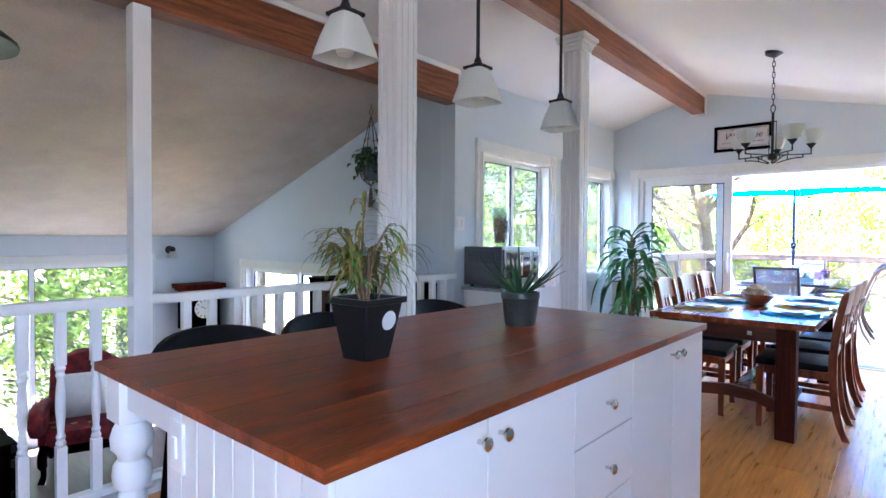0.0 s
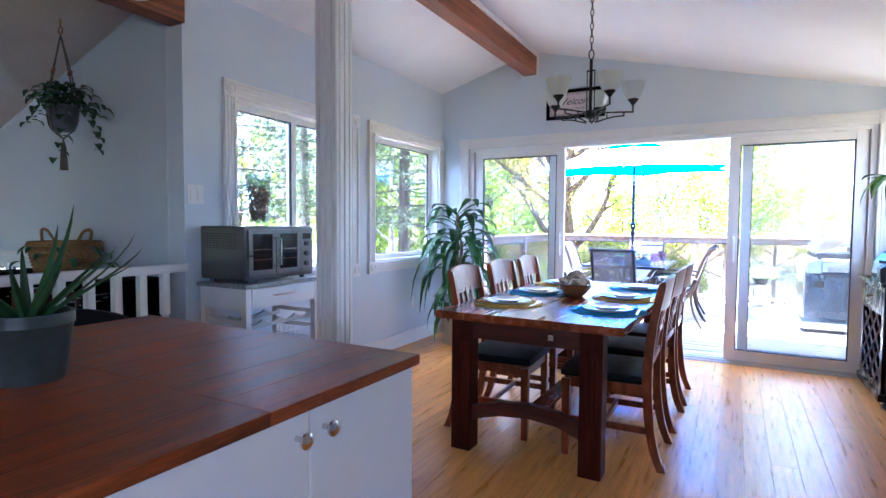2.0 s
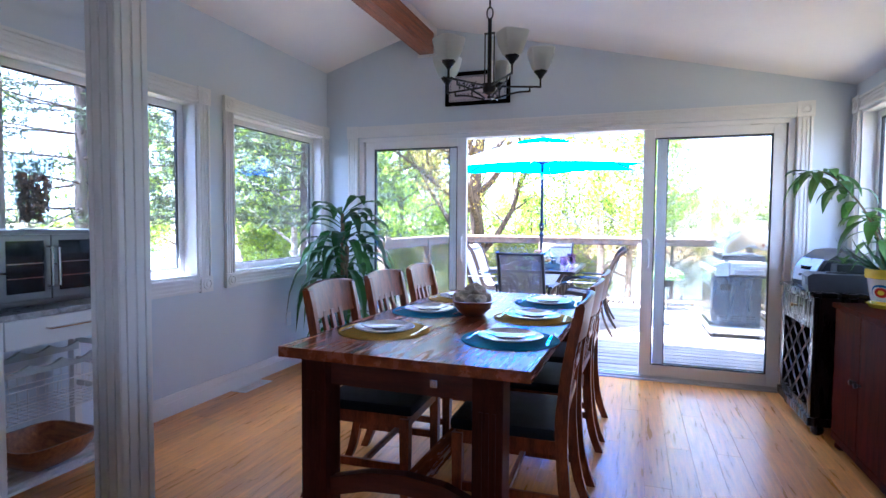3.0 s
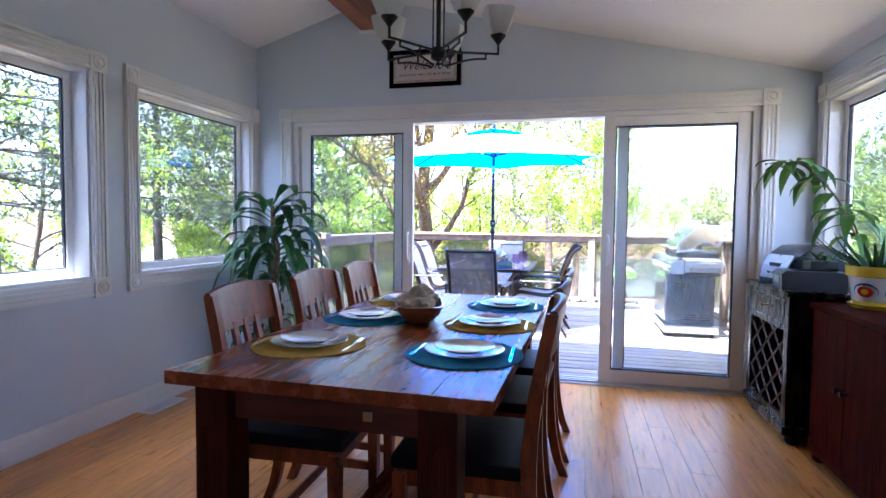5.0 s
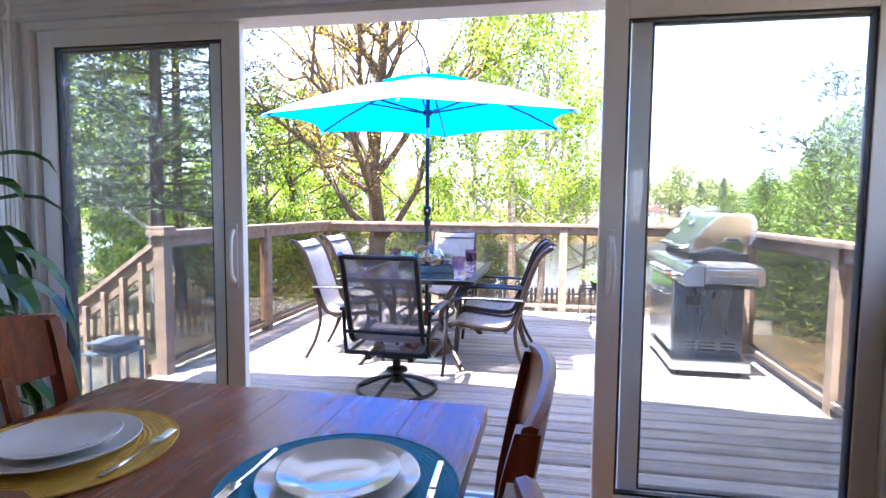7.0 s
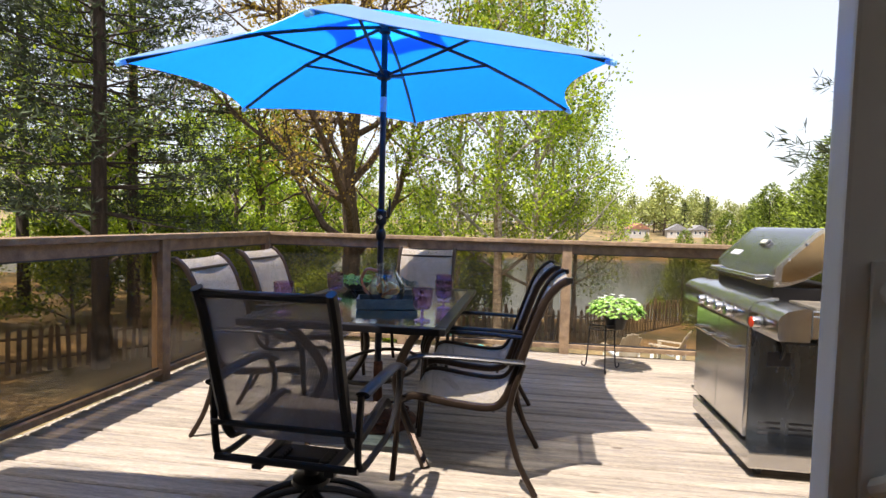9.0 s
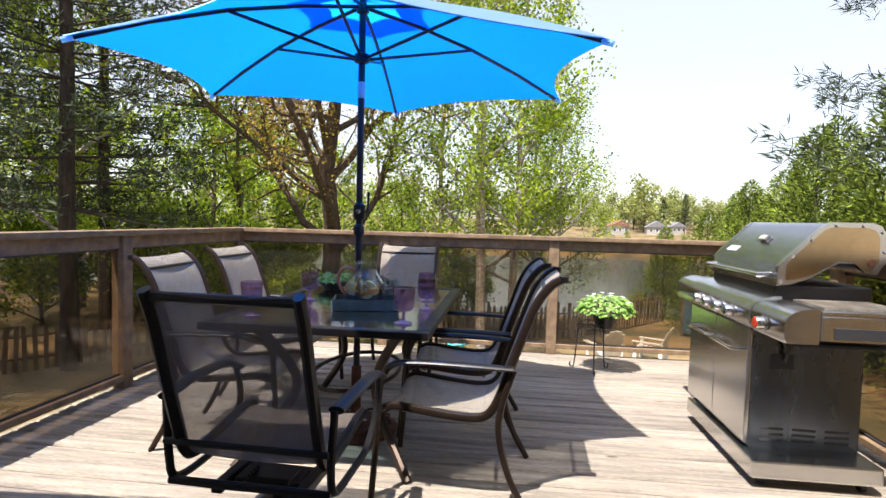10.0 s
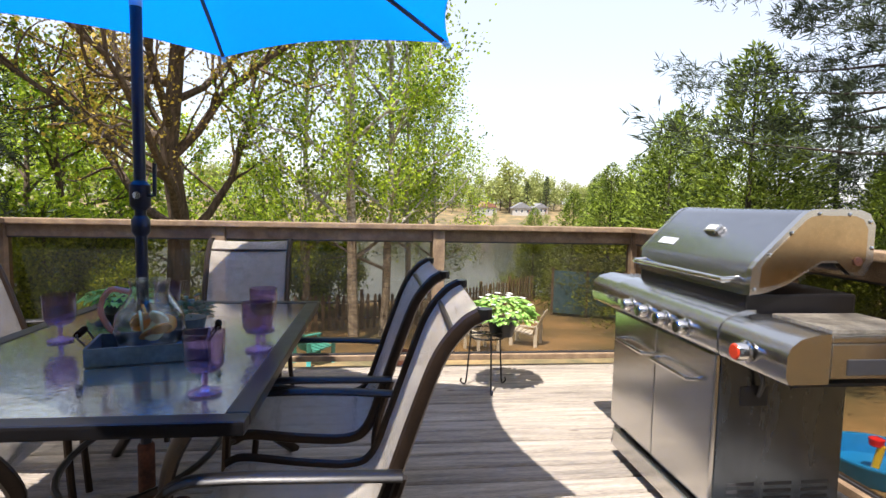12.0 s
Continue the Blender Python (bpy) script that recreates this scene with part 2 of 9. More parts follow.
# ---- materials ----
M_WALL = mat("wall_paint", (0.60, 0.66, 0.72), 0.62, var=0.02, scale=1.5, fine=240, bump=0.12)
M_CEIL = mat("ceiling_paint", (0.80, 0.80, 0.80), 0.85, var=0.02, scale=2, fine=160, bump=0.2)
M_STIPPLE = mat("stippled_ceiling", (0.54, 0.47, 0.40), 0.95, var=0.08, scale=3, fine=70, bump=1.0)
M_TRIM = mat("white_trim_paint", (0.75, 0.755, 0.75), 0.4, var=0.02, scale=3, fine=120, bump=0.04)
M_VINYL = mat("white_vinyl", (0.80, 0.81, 0.82), 0.3, var=0.02, scale=3, fine=150)
M_GASKET = mat("dark_gasket", (0.03, 0.03, 0.035), 0.6, var=0.1)
M_BEAM = mat("beam_wood", (0.26, 0.085, 0.032), 0.42, var=0.35, scale=3, stretch=(14, 0.8, 14), fine=40, bump=0.3)
M_FLOOR = mat("bamboo_plank", (0.72, 0.30, 0.060), 0.30, var=0.16, scale=3.2, stretch=(14, 1.0, 14), fine=30, bump=0.06, rand=0.10, coat=0.05, spec=0.4)
M_SUB = mat("joint_dark", (0.20, 0.095, 0.035), 0.8)
M_DARKFLOOR = mat("lower_floor_wood", (0.12, 0.078, 0.066), 0.35, var=0.25, scale=3, stretch=(1, 10, 10), rand=0.12)
M_COUNTER = mat("stained_pine_top", (0.25, 0.055, 0.012), 0.36, var=0.40, scale=2.4, stretch=(9, 1.0, 9), fine=26, bump=0.2, coat=0.0, spec=0.35, rand=0.10, rough_var=0.14)
M_CABINET = mat("cabinet_white", (0.71, 0.715, 0.70), 0.38, var=0.015, scale=4, fine=160, bump=0.04)
M_DECK = mat("deck_wood", (0.41, 0.35, 0.28), 0.85, var=0.42, scale=2.6, stretch=(0.9, 12, 12), fine=34, bump=1.0, rand=0.2, second=(0.155, 0.135, 0.115), cover=0.7)
M_RAILWOOD = mat("rail_wood", (0.29, 0.20, 0.118), 0.75, var=0.3, scale=3, stretch=(4, 4, 4), fine=46, bump=0.5, rand=0.15, second=(0.14, 0.09, 0.055))
M_PANE = pane_mat("window_glass", (0.96, 0.98, 0.985), haze=0.10, gloss=1.2)
M_RAILGLASS = pane_mat("rail_glass", (0.64, 0.58, 0.50), haze=0.02, gloss=1.3)
M_TABLE = mat("table_cherry", (0.26, 0.066, 0.019), 0.26, var=0.26, scale=2.2, stretch=(9, 0.9, 9), fine=24, bump=0.1, coat=0.0, spec=0.4, rough_var=0.1)
M_CHAIR = mat("chair_cherry", (0.25, 0.062, 0.016), 0.33, var=0.3, scale=5, stretch=(6, 6, 1.2), fine=40, bump=0.08, coat=0.0, spec=0.4)
M_LEATHER = mat("black_leather", (0.007, 0.007, 0.008), 0.5, var=0.2, scale=20, fine=300, bump=0.25, spec=0.18)
M_STEEL = mat("brushed_steel", (0.37, 0.38, 0.40), 0.21, metal=1.0, var=0.04, scale=2, stretch=(3, 0.7, 3), fine=14, rough_var=0.07)
M_DARKSTEEL = mat("dark_steel", (0.15, 0.15, 0.155), 0.3, metal=0.9, var=0.06, scale=3, stretch=(1, 1, 8), fine=30, rough_var=0.08)
M_STEELH = mat("brushed_steel_level", (0.56, 0.555, 0.545), 0.22, metal=1.0, var=0.05, scale=2, stretch=(1, 1.2, 3), fine=14, rough_var=0.08)
M_CHROME = mat("polished_nickel", (0.66, 0.64, 0.61), 0.14, metal=1.0, var=0.03)
M_BLACKMETAL = mat("black_iron", (0.018, 0.016, 0.015), 0.42, metal=0.3, var=0.15, scale=14, fine=160, bump=0.15)
M_DARKPLASTIC = mat("dark_plastic", (0.022, 0.024, 0.028), 0.35, var=0.1, scale=10, fine=200, bump=0.05)
M_ESPRESSO = mat("espresso_wood", (0.005, 0.0025, 0.002), 0.5, var=0.3, scale=4, stretch=(8, 8, 1), fine=60, bump=0.06, spec=0.04, ior=1.12)
M_REDWOOD = mat("mahogany_wood", (0.065, 0.010, 0.005), 0.42, var=0.35, scale=3, stretch=(9, 9, 1), fine=40, bump=0.06, spec=0.06, ior=1.15)
knots(M_DECK, 0.30, 0.085, (0.075, 0.05, 0.035), (0.6, 1.6, 1))
knots(M_COUNTER, 0.34, 0.05, (0.055, 0.014, 0.006), (1.4, 0.8, 1))
knots(M_TABLE, 0.42, 0.06, (0.06, 0.016, 0.008), (1.5, 0.7, 1))
M_LACQUER = mat("espresso_lacquer", (0.006, 0.003, 0.0025), 0.27, var=0.3, scale=4, stretch=(8, 8, 1), fine=60, bump=0.0, spec=0.45)
M_FROST = mat("frosted_glass", (0.84, 0.86, 0.82), 0.45, var=0.02, scale=8, trans=0.55, ior=1.2)


# ---- the room: shell ----
X0, X1 = -2.80, 1.50          # west and east faces of the dining end
Y1 = 7.70                     # north face
YS, YL = -2.6, 4.40           # south wall; start of the west wall, where the lower room opens
RIDGE_X, RIDGE_Z = -1.75, 3.02
WEST_Z, EAST_Z = 2.69, 2.26
LX, LZ = -6.95, 1.28          # lower room's west wall, and its ceiling there
LOW = -0.98                   # lower floor


def structure(name, label, category, bm, material, smooth=False):
    return tagged(part(name, bm, material, None, "", smooth), label, category, kind="structure")


def wall_with_holes(outline_pts, holes, thick, m):
    """A wall as a flat outline with rectangular holes right through it (u0, v0, u1, v1)."""
    us = sorted({u for u, v in outline_pts} | {h[0] for h in holes} | {h[2] for h in holes})
    bm = bmesh.new()

    def top_at(u):
        tops = [p for p in outline_pts if p[1] > outline_pts[0][1] + 0.01]
        tops.sort()
        for (ua, va), (ub, vb) in zip(tops, tops[1:]):
            if ua <= u <= ub:
                return va + (vb - va) * (u - ua) / max(ub - ua, 1e-6)
        return tops[0][1] if u < tops[0][0] else tops[-1][1]
    base = outline_pts[0][1]
    for ua, ub in zip(us, us[1:]):
        cuts = sorted([(h[1], h[3]) for h in holes if h[0] <= ua + 1e-6 and h[2] >= ub - 1e-6])
        level = base
        for lo, hi in cuts:
            if lo > level + 1e-4:
                add_prism(bm, [(ua, level), (ub, level), (ub, lo), (ua, lo)], thick, m)
            level = hi
        add_prism(bm, [(ua, level), (ub, level), (ub, top_at(ub)), (ua, top_at(ua))], thick, m)
    bmesh.ops.remove_doubles(bm, verts=bm.verts, dist=1e-5)
    bmesh.ops.recalc_face_normals(bm, faces=bm.faces)
    return bm


DOOR_X0, DOOR_X1, DOOR_Z = -2.46, 1.14, 2.06
W1 = (4.79, 0.88, 6.02, 2.07)   # y0, z0, y1, z1 of the openings in the west wall
W2 = (6.37, 0.88, 7.60, 2.07)
WE = (6.05, 0.95, 7.58, 2.06)   # east window
north = wall_with_holes([(X0 - 0.16, 0), (X1 + 0.16, 0), (X1 + 0.16, EAST_Z + 0.1), (RIDGE_X, RIDGE_Z + 0.14), (X0 - 0.16, WEST_Z + 0.1)],
                        [(DOOR_X0, 0, DOOR_X1, DOOR_Z)], 0.16, Matrix.Translation((0, Y1 + 0.16, 0)) @ XZ)
structure("wall_north", "light grey-blue painted gable wall with a wide patio door", "wall", north, M_WALL)
west = wall_with_holes([(YL, 0), (Y1, 0), (Y1, WEST_Z + 0.05), (YL, WEST_Z + 0.05)], [W1, W2], 0.15, Matrix.Translation((X0 - 0.15, 0, 0)) @ YZ)
structure("wall_west", "light grey-blue painted wall with two windows", "wall", west, M_WALL)
# the second opening is made up, out of view, to let light in
east = wall_with_holes([(YS, 0), (Y1, 0), (Y1, EAST_Z + 0.05), (YS, EAST_Z + 0.05)], [WE, (-1.7, 1.0, 0.45, 2.0)], 0.15, Matrix.Translation((X1, 0, 0)) @ YZ)
structure("wall_east", "light grey-blue painted wall with a window", "wall", east, M_WALL)
structure("wall_south", "plain grey-blue painted wall", "wall", wall_with_holes(
    [(LX - 0.15, LOW - 0.05), (X1 + 0.15, LOW - 0.05), (X1 + 0.15, EAST_Z + 0.1), (RIDGE_X, RIDGE_Z + 0.12), (X0, WEST_Z + 0.1), (LX - 0.15, LZ + 0.1)], [],
    0.15, Matrix.Translation((0, YS, 0)) @ XZ), M_WALL)
# lower room
LWIN_W = (1.0, -0.80, 3.55, 0.98)    # its west window band: y0, z0, y1, z1
LWIN_N = (-6.15, -0.55, -4.15, 0.92)  # its north window: x0, z0, x1, z1
structure("wall_lower_west", "grey-blue wall of the lower room with a wide window", "wall", wall_with_holes(
    [(YS, LOW), (YL, LOW), (YL, LZ + 0.05), (YS, LZ + 0.05)], [LWIN_W], 0.15, Matrix.Translation((LX - 0.15, 0, 0)) @ YZ), M_WALL)
structure("wall_lower_north", "grey-blue end wall of the lower room", "wall", wall_with_holes(
    [(LX - 0.15, LOW), (X0 - 0.151, LOW), (X0 - 0.151, 2.74), (LX - 0.15, LZ + 0.05)], [LWIN_N], 0.15, Matrix.Translation((0, YL + 0.15, 0)) @ XZ), M_WALL)
structure("wall_end", "grey-blue wall end below the beam", "wall", box((X0 - 0.15, YL - 0.002, LOW), (X0, YL + 0.05, 0)), M_WALL)
structure("floor_lower", "dark brown wooden floor of the lower room", "floor", box((LX, YS, LOW - 0.08), (X0 - 0.06, YL, LOW)), M_DARKFLOOR)
structure("wall_step", "white painted riser between the two floor levels", "wall", box((X0 - 0.06, YS, LOW), (X0 - 0.03, YL, -0.002)), M_TRIM)


def sloped(name, label, material, xa, za, xb, zb, y0, y1, thick=0.06):
    bm = prism([(xa, za), (xb, zb), (xb, zb + thick), (xa, za + thick)], y1 - y0, Matrix.Translation((0, y1, 0)) @ XZ)
    return structure(name, label, "ceiling", bm, material)


sloped("ceiling_east", "smooth white sloped ceiling", M_CEIL, RIDGE_X, RIDGE_Z, X1 + 0.02, EAST_Z, YS, Y1)
sloped("ceiling_west", "smooth white sloped ceiling", M_CEIL, X0 - 0.02, WEST_Z, RIDGE_X, RIDGE_Z, YS, Y1)
sloped("ceiling_lower", "beige stippled sloped ceiling of the lower room", M_STIPPLE, LX - 0.02, LZ, X0 - 0.03, 2.72, YS, YL)
# roof with overhang
for nm, xa, za, xb, zb in (("roof_east", RIDGE_X, 3.36, X1 + 0.6, 2.50), ("roof_west", X0 - 0.5, 2.98, RIDGE_X, 3.36)):
    structure(nm, "shingled roof slope with an overhanging eave", "roof", prism([(xa, za - 0.14), (xb, zb - 0.14), (xb, zb), (xa, za)], 10.9,
              Matrix.Translation((0, 8.12, 0)) @ XZ), M_DARKFLOOR)

# added fill lamp in the unseen east wall opening, standing in for sky light
kw = new("kitchen_window_light", bpy.data.lights.new("kitchen_window_light", "AREA"))
kw.data.shape, kw.data.size, kw.data.size_y, kw.data.energy, kw.data.color = "RECTANGLE", 2.0, 0.9, 1.0, (0.86, 0.93, 1.0)
kw.matrix_world = look((X1 + 0.05, -0.63, 1.5), (-1.0, -0.63, 1.9))

# beams
ridge_beam = structure("beam_ridge", "reddish-brown stained wooden ridge beam", "beam", box((-1.83, YS, 2.775), (-1.695, Y1 - 0.02, 3.00), 0.006), M_BEAM)
structure("beam_side", "reddish-brown stained wooden beam over the railing", "beam", box((-2.90, YS, 2.425), (-2.765, YL - 0.002, 2.70), 0.006), M_BEAM)
structure("trim_beam_end", "white trim block at the beam end", "trim", box((-1.85, Y1 - 0.02, 2.755), (-1.675, Y1 - 0.001, 3.0), 0.002), M_TRIM)
structure("trim_beam", "thin white trim strips beside the ridge beam", "trim", boxes(((-1.693, YS, 2.955), (-1.68, Y1 - 0.02, 2.995)), ((-1.845, YS, 2.955), (-1.832, Y1 - 0.02, 2.985)),
          ((-2.758, YS, 2.66), (-2.745, YL, 2.70))), M_TRIM)


def fluted_post(name, x, y, w, z1, cap=True):
    ob = thing(name, "white painted fluted square post with moulded capital", "post", (x, y, 0), kind="structure", group="fluted posts")
    h = w / 2
    part("core", box((-h + 0.006, -h + 0.006, 0), (h - 0.006, h - 0.006, z1)), M_TRIM, ob)
    # casing boards with raised flutes on every face
    for k in range(4):
        bm = bmesh.new()
        rot = Matrix.Rotation(math.pi / 2 * k, 4, "Z")
        for c, wd in ((-0.41, 0.19), (-0.16, 0.25), (0.16, 0.25), (0.41, 0.19)):
            add_box(bm, (w * (c - wd / 2 + 0.006), -h - 0.003, 0.14), (w * (c + wd / 2 - 0.006), -h + 0.007, z1 - 0.11), 0.004, rot)
        part("fluted_casing", bm, M_TRIM, ob)
    part("plinth", box((-h - 0.018, -h - 0.018, 0), (h + 0.018, h + 0.018, 0.14), 0.006), M_TRIM, ob)
    bm = bmesh.new()
    for z, g, t in ((-0.11, 0.014, 0.03), (-0.08, 0.024, 0.025), (-0.055, 0.038, 0.025), (-0.03, 0.052, 0.03)):
        add_box(bm, (-h - g, -h - g, z1 + z), (h + g, h + g, z1 + z + t), 0.006)
    part("capital", bm, M_TRIM, ob)
    return ob


fluted_post("post_1", -1.76, 4.54, 0.135, 2.775)
fluted_post("post_2", -1.775, 2.685, 0.130, 2.775)
p3 = thing("post_3", "plain white square newel post under the beam", "post", (-2.80, 1.90, 0), kind="structure")
part("shaft", box((-0.043, -0.043, -0.05), (0.043, 0.043, 2.425), 0.008), M_TRIM, p3)


# ---- casings and windows ----
def casing(name, axis, at, u0, v0, u1, v1, out, w=0.105, sides="lrtb"):
    """Moulded casing round an opening on the wall plane; out is +1 or -1, the way it stands proud."""
    ob = thing(name, "white moulded casing with round corner blocks", "trim", kind="structure")

    def place(bm, a, b, bevel=0.004):
        (ua, va, da), (ub, vb, db) = a, b
        if axis == "x":
            add_box(bm, (at + out * da, ua, va), (at + out * db, ub, vb), bevel)
        else:
            add_box(bm, (ua, at + out * da, va), (ub, at + out * db, vb), bevel)
    strips = {"l": (u0 - w, v0, u0, v1), "r": (u1, v0, u1 + w, v1), "t": (u0, v1, u1, v1 + w), "b": (u0, v0 - w, u1, v0)}
    for key, (a0, b0, a1, b1) in strips.items():
        if key not in sides:
            continue
        bm = bmesh.new()
        place(bm, (a0, b0, 0.001), (a1, b1, 0.014))
        for f0, f1, d in ((0.04, 0.22, 0.024), (0.30, 0.44, 0.020), (0.56, 0.70, 0.020), (0.78, 0.96, 0.024)):
            if key in "lr":
                place(bm, (a0 + (a1 - a0) * f0, b0, 0.012), (a0 + (a1 - a0) * f1, b1, d))
            else:
                place(bm, (a0, b0 + (b1 - b0) * f0, 0.012), (a1, b0 + (b1 - b0) * f1, d))
        part("casing_board", bm, M_TRIM, ob)
    for cx, cy, need in ((u0 - w, v1, "lt"), (u1, v1, "rt"), (u0 - w, v0 - w, "lb"), (u1, v0 - w, "rb")):
        if all(c in sides for c in need):
            bm = bmesh.new()
            place(bm, (cx - 0.004, cy - 0.004, 0.001), (cx + w + 0.004, cy + w + 0.004, 0.028))
            turn = Matrix.Rotation(math.pi / 2 * out, 4, "Y") if axis == "x" else Matrix.Rotation(-math.pi / 2 * out, 4, "X")
            spot = (at + out * 0.028, cx + w / 2, cy + w / 2) if axis == "x" else (cx + w / 2, at + out * 0.028, cy + w / 2)
            b2 = lathe([(0.040, -0.004), (0.040, 0.005), (0.032, 0.008), (0.028, 0.003), (0.020, 0.003), (0.016, 0.008), (0.0, 0.010)], 16)
            bmesh.ops.transform(b2, matrix=Matrix.Translation(spot) @ turn, verts=b2.verts)
            part("corner_block", bm, M_TRIM, ob)
            part("rosette", b2, M_TRIM, ob, smooth=True)
    return ob


def window_unit(name, axis, at, u0, v0, u1, v1, out, split=None, depth=0.15, fr=0.045, label="white vinyl window with clear glass"):
    """Frame, sashes and panes set deep in the opening; at is the inner wall face, out the way outdoors."""
    ob = thing(name, label, "window", kind="structure")

    def bx(a, b, bevel=0.003, bm=None):
        (ua, va, da), (ub, vb, db) = a, b
        bm = bmesh.new() if bm is None else bm
        if axis == "x":
            return add_box(bm, (at + out * da, ua, va), (at + out * db, ub, vb), bevel)
        return add_box(bm, (ua, at + out * da, va), (ub, at + out * db, vb), bevel)
    # jamb lining
    bm = bmesh.new()
    t = 0.014
    for a, b in (((u0, v0, 0.0), (u0 + t, v1, depth)), ((u1 - t, v0, 0.0), (u1, v1, depth)), ((u0 + t, v1 - t, 0.0), (u1 - t, v1, depth)), ((u0 + t, v0, 0.0), (u1 - t, v0 + t, depth))):
        bx(a, b, 0.002, bm)
    part("jamb_lining", bm, M_TRIM, ob)
    uu0, uu1, vv0, vv1 = u0 + t, u1 - t, v0 + t, v1 - t
    spans = [(uu0, uu1, 0.085)] if split is None else [(uu0, split + 0.02, 0.075), (split - 0.02, uu1, 0.105)]
    for a, b, d in spans:
        bm = bmesh.new()
        bx((a, vv0, d), (a + fr, vv1, d + 0.035), 0.004, bm)
        bx((b - fr, vv0, d), (b, vv1, d + 0.035), 0.004, bm)
        bx((a + fr, vv0, d), (b - fr, vv0 + fr, d + 0.035), 0.004, bm)
        bx((a + fr, vv1 - fr, d), (b - fr, vv1, d + 0.035), 0.004, bm)
        sash = part("sash", bm, M_VINYL, ob)
        bm = bmesh.new()
        g = 0.008
        bx((a + fr, vv0 + fr, d + 0.008), (a + fr + g, vv1 - fr, d + 0.028), 0, bm)
        bx((b - fr - g, vv0 + fr, d + 0.008), (b - fr, vv1 - fr, d + 0.028), 0, bm)
        bx((a + fr + g, vv1 - fr - g, d + 0.008), (b - fr - g, vv1 - fr, d + 0.028), 0, bm)
        bx((a + fr + g, vv0 + fr, d + 0.008), (b - fr - g, vv0 + fr + g, d + 0.028), 0, bm)
        part("gasket", bm, M_GASKET, sash)
        pn = part("pane", bx((a + fr, vv0 + fr, d + 0.015), (b - fr, vv1 - fr, d + 0.019), 0), M_PANE, sash)
        pn.visible_shadow = False
    return ob


casing("trim_window_1", "x", X0, *W1, 1)
casing("trim_window_2", "x", X0, *W2, 1, w=0.10)
casing("trim_window_3", "x", X1, *WE, -1)
casing("trim_door", "y", Y1, DOOR_X0, 0.0, DOOR_X1, DOOR_Z, -1, sides="lrt")
window_unit("window_1", "x", X0, *W1, -1, split=5.42)
window_unit("window_2", "x", X0, *W2, -1)
window_unit("window_3", "x", X1, *WE, 1)
window_unit("window_4", "x", LX, *LWIN_W, -1, split=2.42)
window_unit("window_5", "y", YL, *LWIN_N, 1, split=-5.15)
casing("trim_window_4", "x", LX, *LWIN_W, 1, w=0.09)
casing("trim_window_5", "y", YL, *LWIN_N, -1, w=0.09)

# ---- the patio door ----
door = thing("door_1", "white vinyl sliding patio door, both middle panels slid open", "door", kind="structure")
bm = bmesh.new()
for a, b in (((DOOR_X0, Y1 + 0.02, 0.028), (DOOR_X0 + 0.045, Y1 + 0.16, DOOR_Z)), ((DOOR_X1 - 0.045, Y1 + 0.02, 0.028), (DOOR_X1, Y1 + 0.16, DOOR_Z)),
             ((DOOR_X0 + 0.045, Y1 + 0.02, DOOR_Z - 0.035), (DOOR_X1 - 0.045, Y1 + 0.16, DOOR_Z))):
    add_box(bm, a, b, 0.004)
part("door_frame", bm, M_VINYL, door)
bm = bmesh.new()
add_box(bm, (DOOR_X0, Y1 + 0.0, -0.02), (DOOR_X1, Y1 + 0.17, 0.012), 0.004)
for yy in (0.03, 0.075, 0.12):
    add_box(bm, (DOOR_X0, Y1 + yy, 0.010), (DOOR_X1, Y1 + yy + 0.012, 0.028), 0.002)
part("sill_track", bm, mat("aluminium_track", (0.62, 0.63, 0.65), 0.35, metal=0.7, var=0.08), door)


def door_panel(x0, x1, y, stile, handle_x=None, top=DOOR_Z - 0.035):
    z0, z1 = 0.03, top
    bm = bmesh.new()
    for a, b in (((x0, y, z0), (x0 + stile, y + 0.04, z1)), ((x1 - stile, y, z0), (x1, y + 0.04, z1)),
                 ((x0 + stile, y, z1 - 0.07), (x1 - stile, y + 0.04, z1)), ((x0 + stile, y, z0), (x1 - stile, y + 0.04, z0 + 0.09))):
        add_box(bm, a, b, 0.005)
    pnl = part("door_panel", bm, M_VINYL, door, "white vinyl glazed door panel")
    g = 0.009
    bm = bmesh.new()
    for a, b in (((x0 + stile, y + 0.006, z0 + 0.09), (x0 + stile + g, y + 0.034, z1 - 0.07)), ((x1 - stile - g, y + 0.006, z0 + 0.09), (x1 - stile, y + 0.034, z1 - 0.07)),
                 ((x0 + stile + g, y + 0.006, z1 - 0.07 - g), (x1 - stile - g, y + 0.034, z1 - 0.07)), ((x0 + stile + g, y + 0.006, z0 + 0.09), (x1 - stile - g, y + 0.034, z0 + 0.09 + g))):
        add_box(bm, a, b)
    part("gasket", bm, M_GASKET, pnl)
    gl = part("pane", box((x0 + stile, y + 0.018, z0 + 0.09), (x1 - stile, y + 0.022, z1 - 0.07)), M_PANE, pnl)
    gl.visible_shadow = False
    if handle_x:
        bm = tube(curve_pts([(handle_x, y - 0.002, 0.92), (handle_x + 0.004, y - 0.035, 0.95), (handle_x + 0.006, y - 0.045, 1.03), (handle_x + 0.004, y - 0.035, 1.11), (handle_x, y - 0.002, 1.14)], 6), 0.010, 8)
        add_box(bm, (handle_x - 0.016, y - 0.006, 0.89), (handle_x + 0.016, y + 0.001, 1.17), 0.004)
        part("handle", bm, M_VINYL, pnl, "white pull handle", smooth=True)


